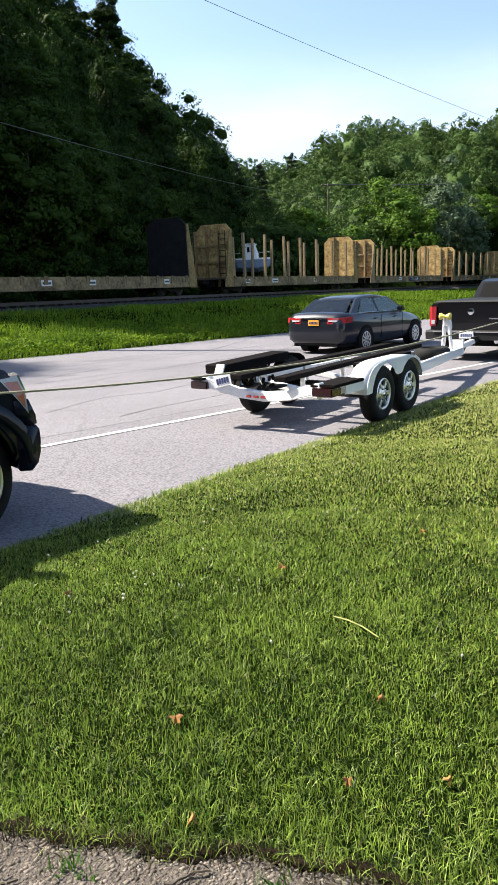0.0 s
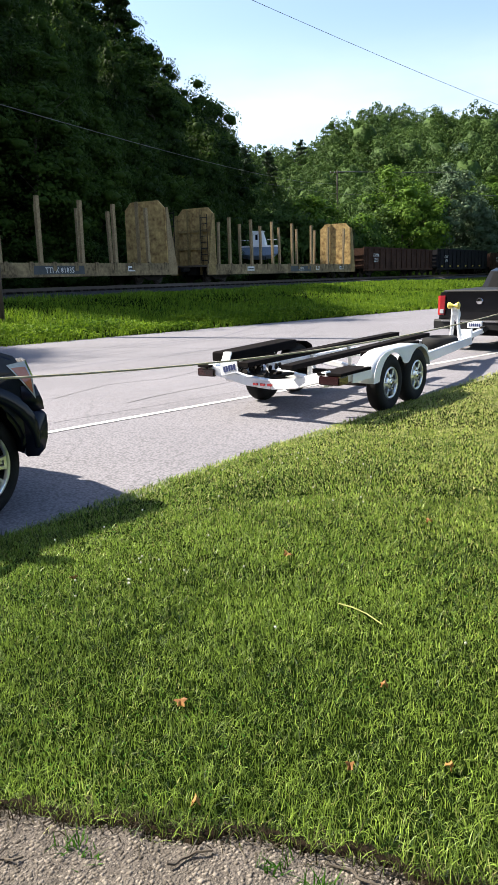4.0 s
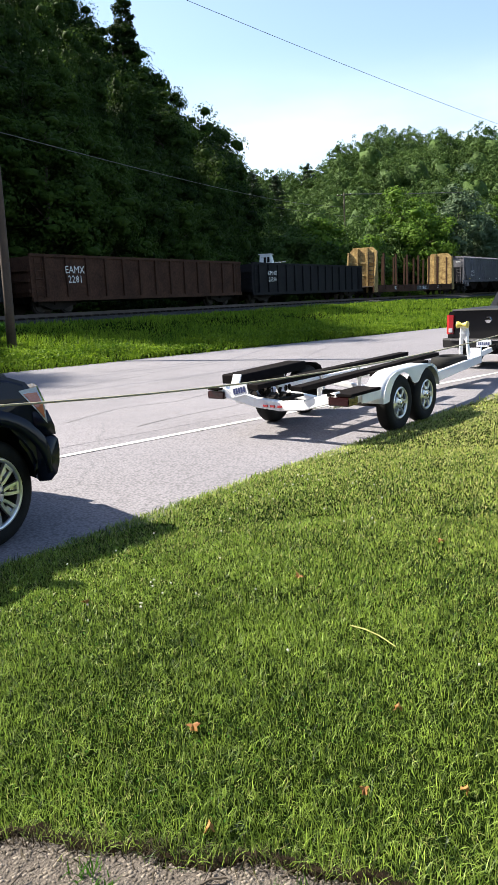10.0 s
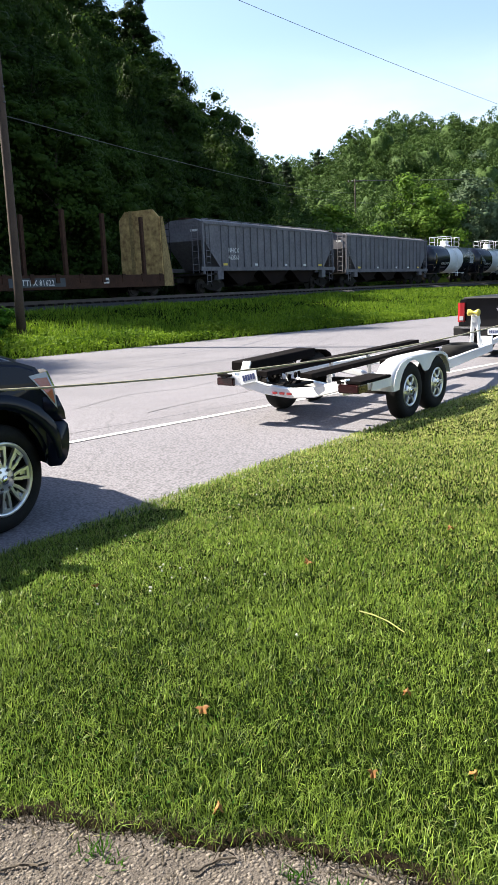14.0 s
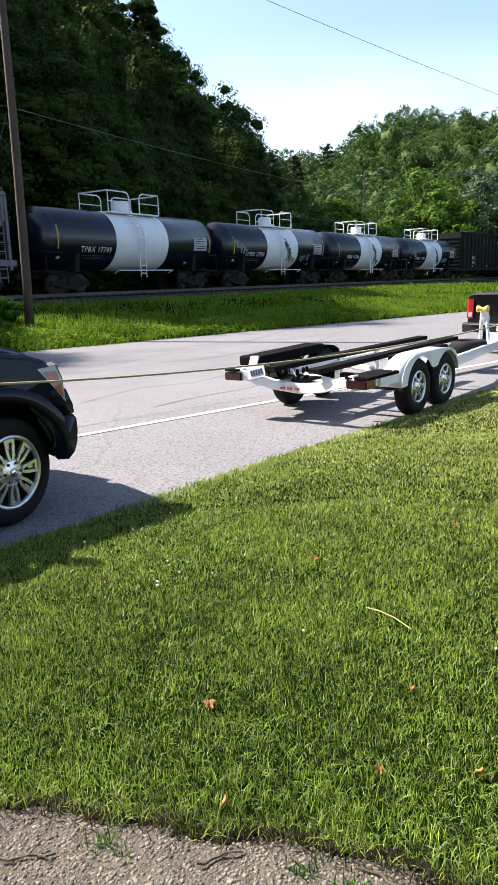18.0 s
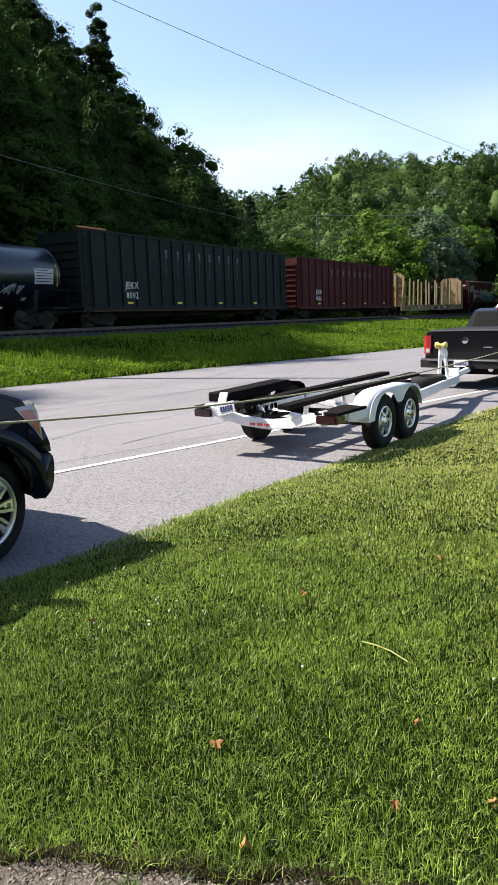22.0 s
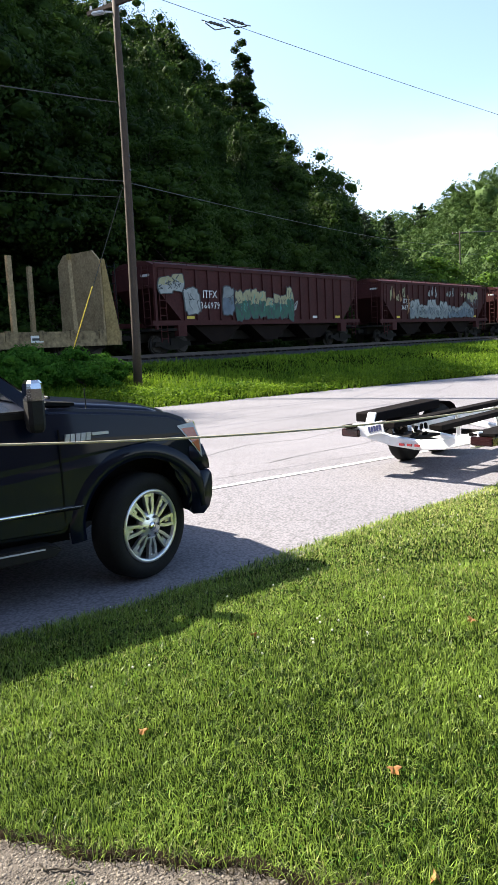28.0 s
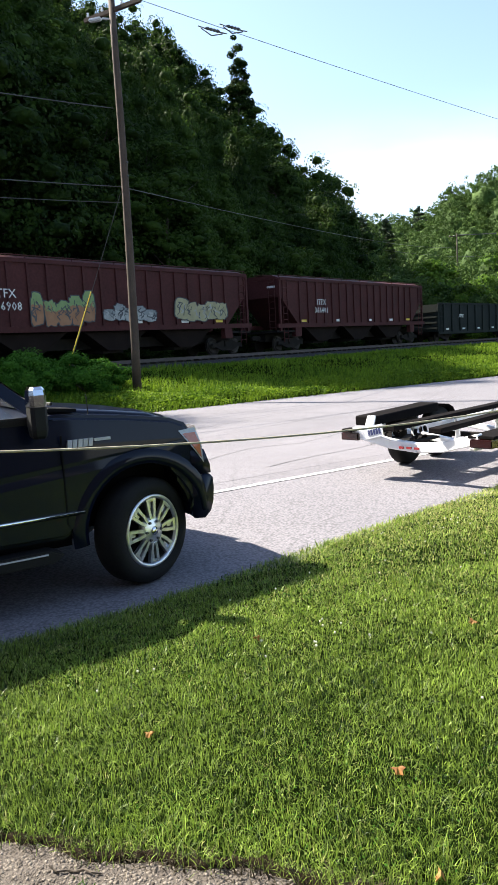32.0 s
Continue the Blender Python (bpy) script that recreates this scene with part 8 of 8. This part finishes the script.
# ---- small things on the lawn ----
def fallen_leaf(x, y, size, seed):
    rng = random.Random(seed)
    bm = bmesh.new()
    pts = []
    for i in range(14):
        a = 2 * math.pi * i / 14
        rr = size * (1.0 if i % 2 else 0.55) * rng.uniform(0.8, 1.2)
        pts.append(bm.verts.new((rr * math.cos(a), rr * math.sin(a) * 0.8, 0.012 * math.sin(a * 2 + seed) + 0.01)))
    c = bm.verts.new((0, 0, 0.018))
    for i in range(14):
        bm.faces.new((c, pts[i], pts[(i + 1) % 14]))
    ob = part("fallen_leaf", bm, M["brown"], m=pose(x, y, float(ground_z(x, y)) + 0.02, rng.uniform(-20, 20), rng.uniform(-20, 20), rng.uniform(0, 360)))
    md = ob.modifiers.new("thickness", "SOLIDIFY")
    md.thickness = 0.001
    tagged(ob, "curled reddish-brown dead leaf lying on the lawn", "leaf", group="dead leaves on the lawn")


for _k, (_x, _y, _z) in enumerate(((-0.27, 2.31, 0.035), (-0.12, 1.815, 0.028), (0.0, 3.77, 0.033), (0.31, 2.0, 0.024), (0.6, 2.02, 0.022), (0.44, 2.45, 0.022), (0.82, 4.31, 0.033), (-1.11, 3.485, 0.028), (-1.25, 2.41, 0.026))):
    fallen_leaf(_x, _y, _z * 0.8, _k)


def clover():
    rng = random.Random(8)
    head = None
    spots = [(0.03, 2.82)]
    for cx, cy, n, sd in ((-0.86, 3.28, 9, 0.16), (-0.45, 3.4, 5, 0.2), (0.0, 4.9, 9, 0.4), (-0.75, 5.6, 12, 0.4), (0.5, 5.6, 6, 0.4), (1.05, 2.6, 3, 0.3), (-1.6, 4.0, 5, 0.4), (-0.2, 6.3, 10, 0.4), (-1.35, 2.9, 3, 0.3)):
        spots += [(rng.gauss(cx, sd), rng.gauss(cy, sd)) for _ in range(n)]
    for x, y in spots:
        if float(edge_dist(x, y)) < 0.1:
            continue
        m = pose(x, y, float(ground_z(x, y)), rng.uniform(-15, 15), rng.uniform(-15, 15), rng.uniform(0, 360))
        if head is None:
            head = thing("clover_flower", "small white clover flower among the grass", "flower", m, group="clover flowers")
            part("stem", rods([((0, 0, -0.02), (0.004, 0, 0.062))], 0.0012, 5), M["grass"], head)
            bm = bmesh.new()
            bmesh.ops.create_icosphere(bm, subdivisions=2, radius=0.0055, matrix=Matrix.Translation((0.004, 0, 0.068)))
            for v in bm.verts:
                v.co += Vector((noise.noise(v.co * 300), noise.noise(v.co * 300 + Vector((5, 0, 0))), noise.noise(v.co * 300 + Vector((0, 9, 0))))) * 0.003
            part("flower_head", bm, M["clover"], head)
        else:
            copy_thing(head, m)


clover()


def gravel():
    rng = np.random.default_rng(3)
    n = 90
    xs, ys = np.concatenate([np.linspace(-7.0, -2.7, 30), np.linspace(-2.6, 1.6, 60)]), np.concatenate([np.linspace(-1.7, 0.8, 20), np.linspace(0.85, 1.9, 60)])
    X, Y = np.meshgrid(xs, ys)
    Z = ground_z(X, Y) + 0.004
    Z = np.where(in_gravel(X, Y), Z + 0.004, Z - 0.08)
    i = (np.arange(len(ys) - 1)[:, None] * n + np.arange(n - 1)[None, :]).ravel()
    ob = raw("gravel_path", np.stack([X, Y, Z], -1).reshape(-1, 3), np.stack([i, i + 1, i + n + 1, i + n], 1), M["gravel"])
    tagged(ob, "pale gravel path at the edge of the lawn", "gravel path", kind="structure")
    # the stones
    N = 52000
    x, y = rng.uniform(-1.5, 0.75, N), rng.uniform(0.85, 1.76, N)
    x, y = np.concatenate([x, rng.uniform(-7.0, 1.6, 9000)]), np.concatenate([y, rng.uniform(-1.65, 1.76, 9000)])
    k = in_gravel(x, y)
    x, y = x[k], y[k]
    N = len(x)
    c = np.column_stack([x, y, ground_z(x, y) + 0.007])
    s = (0.0026 + 0.0075 * rng.random(N) ** 4)[:, None, None]
    base = np.array([(1, 0, 0), (-1, 0, 0), (0, 1, 0), (0, -1, 0), (0, 0, 0.7), (0, 0, -0.7)], float)
    V = c[:, None, :] + base[None] * s * rng.uniform(0.6, 1.4, (N, 6, 1))
    f = np.array([(0, 2, 4), (2, 1, 4), (1, 3, 4), (3, 0, 4), (2, 0, 5), (1, 2, 5), (3, 1, 5), (0, 3, 5)])
    F = (np.arange(N)[:, None, None] * 6 + f[None]).reshape(-1, 3)
    tagged(raw("gravel_stones", V.reshape(-1, 3), F, M["pebble"]), "loose pale stones on the gravel path", "gravel", kind="stuff")


gravel()


# ---- unseen plain wall added behind the camera to block sky light ----
_hw = part("wall_south", boxed(-9, 11, -2.0, -1.7, -0.2, 6.4), M["wall_brown"])
tagged(_hw, "unseen plain brown wall, added to block sky light", "wall", kind="structure")


# ---- small growth on the gravel's edge ----
def tufts():
    rng = np.random.default_rng(31)
    for x, y, n, h in ((-0.42, 1.66, 46, 0.05), (-0.36, 1.62, 30, 0.035), (-0.98, 1.42, 26, 0.03), (0.24, 1.55, 60, 0.07), (0.3, 1.48, 36, 0.05), (-1.1, 1.6, 30, 0.04), (0.12, 1.62, 34, 0.05)):
        px, py = rng.normal(x, 0.022, n), rng.normal(y, 0.018, n)
        bl = blades("weed_tuft", np.column_stack([px, py, ground_z(px, py) + 0.004]), rng.uniform(0.5, 1.2, n) * h, np.full(n, 0.0045), rng, "clover_leaf", "small green weed tuft growing in the gravel", 0.9, "weed")
        tagged(bl, "small green weed tuft growing in the gravel", "weed", group="weed tufts on the gravel")
    rnd = random.Random(6)
    for x, y, turn, ln in ((0.16, 1.43, 62, 0.24), (-0.6, 1.58, 15, 0.14), (0.33, 1.6, -30, 0.17), (-1.15, 1.66, 8, 0.16), (0.5, 1.5, -14, 0.2), (-0.1, 1.63, 25, 0.12)):
        tw = thing("twig", "thin dry brown twig lying on the gravel", "twig", pose(x, y, float(ground_z(x, y)) + 0.012, 0, 0, turn), group="twigs on the gravel")
        bm = bmesh.new()
        pts = [Vector((ln * (i / 6 - 0.5), rnd.uniform(-0.008, 0.008), rnd.uniform(0, 0.012))) for i in range(7)]
        tube(bm, pts, 0.0035, 6)
        part("stem", bm, M["bark"], tw)
        part("side_shoot", rods([(pts[3], pts[3] + Vector((0.03, 0.035, 0.012)))], 0.002, 5), M["bark"], tw)
    # one long pale straw on the lawn
    st = thing("straw", "single pale dry straw lying across the lawn", "straw", pose(0.37, 2.98, float(ground_z(0.37, 2.98)) + 0.05, 0, 4, -38))
    bm = bmesh.new()
    tube(bm, [(-0.12, 0, 0), (-0.05, 0.006, 0.008), (0.03, 0.004, 0.01), (0.12, -0.006, 0.0)], 0.0025, 6)
    part("stem", bm, M["dry"], st)


tufts()


# ---- what moves ----
def motions():
    for car, c in CARS:
        rows = []
        for k in range(17):
            t = 2.0 * k
            rows.append((t, track_pose(c - SPEED * t)))
        walk(car, rows)
    # the saloon pulls away along the road, its wheels rolling
    x, y, gone, speed, step = 0.42, 19.2, 0.0, 5.0, 0.065
    rows, turns = [], []
    for k in range(int(32.0 / step) + 2):
        t = min(k * step, 32.0)
        a = radians(57.5 - 8.0 * float(smooth(0.0, 3.5, t)))
        if t <= 2.0 or k % 16 == 0 or t >= 32.0:
            rows.append((t, pose(x, y, 0.005, 0, 0, math.degrees(a))))
        turns.append((t, math.degrees(gone / 0.33)))
        if t >= 32.0:
            break
        dt = min(step, 32.0 - t)
        speed = min(speed + 0.9 * dt, 6.6)
        x, y, gone = x + speed * dt * math.cos(a), y + speed * dt * math.sin(a), gone + speed * dt
    walk(SEDAN, rows)
    for wheel, wx, wy, yaw in SEDAN_WHEELS:
        sign = 1 if yaw == 0 else -1
        walk(wheel, [(t, pose(wx, wy, 0.33, 0, sign * a, yaw)) for t, a in turns])


motions()
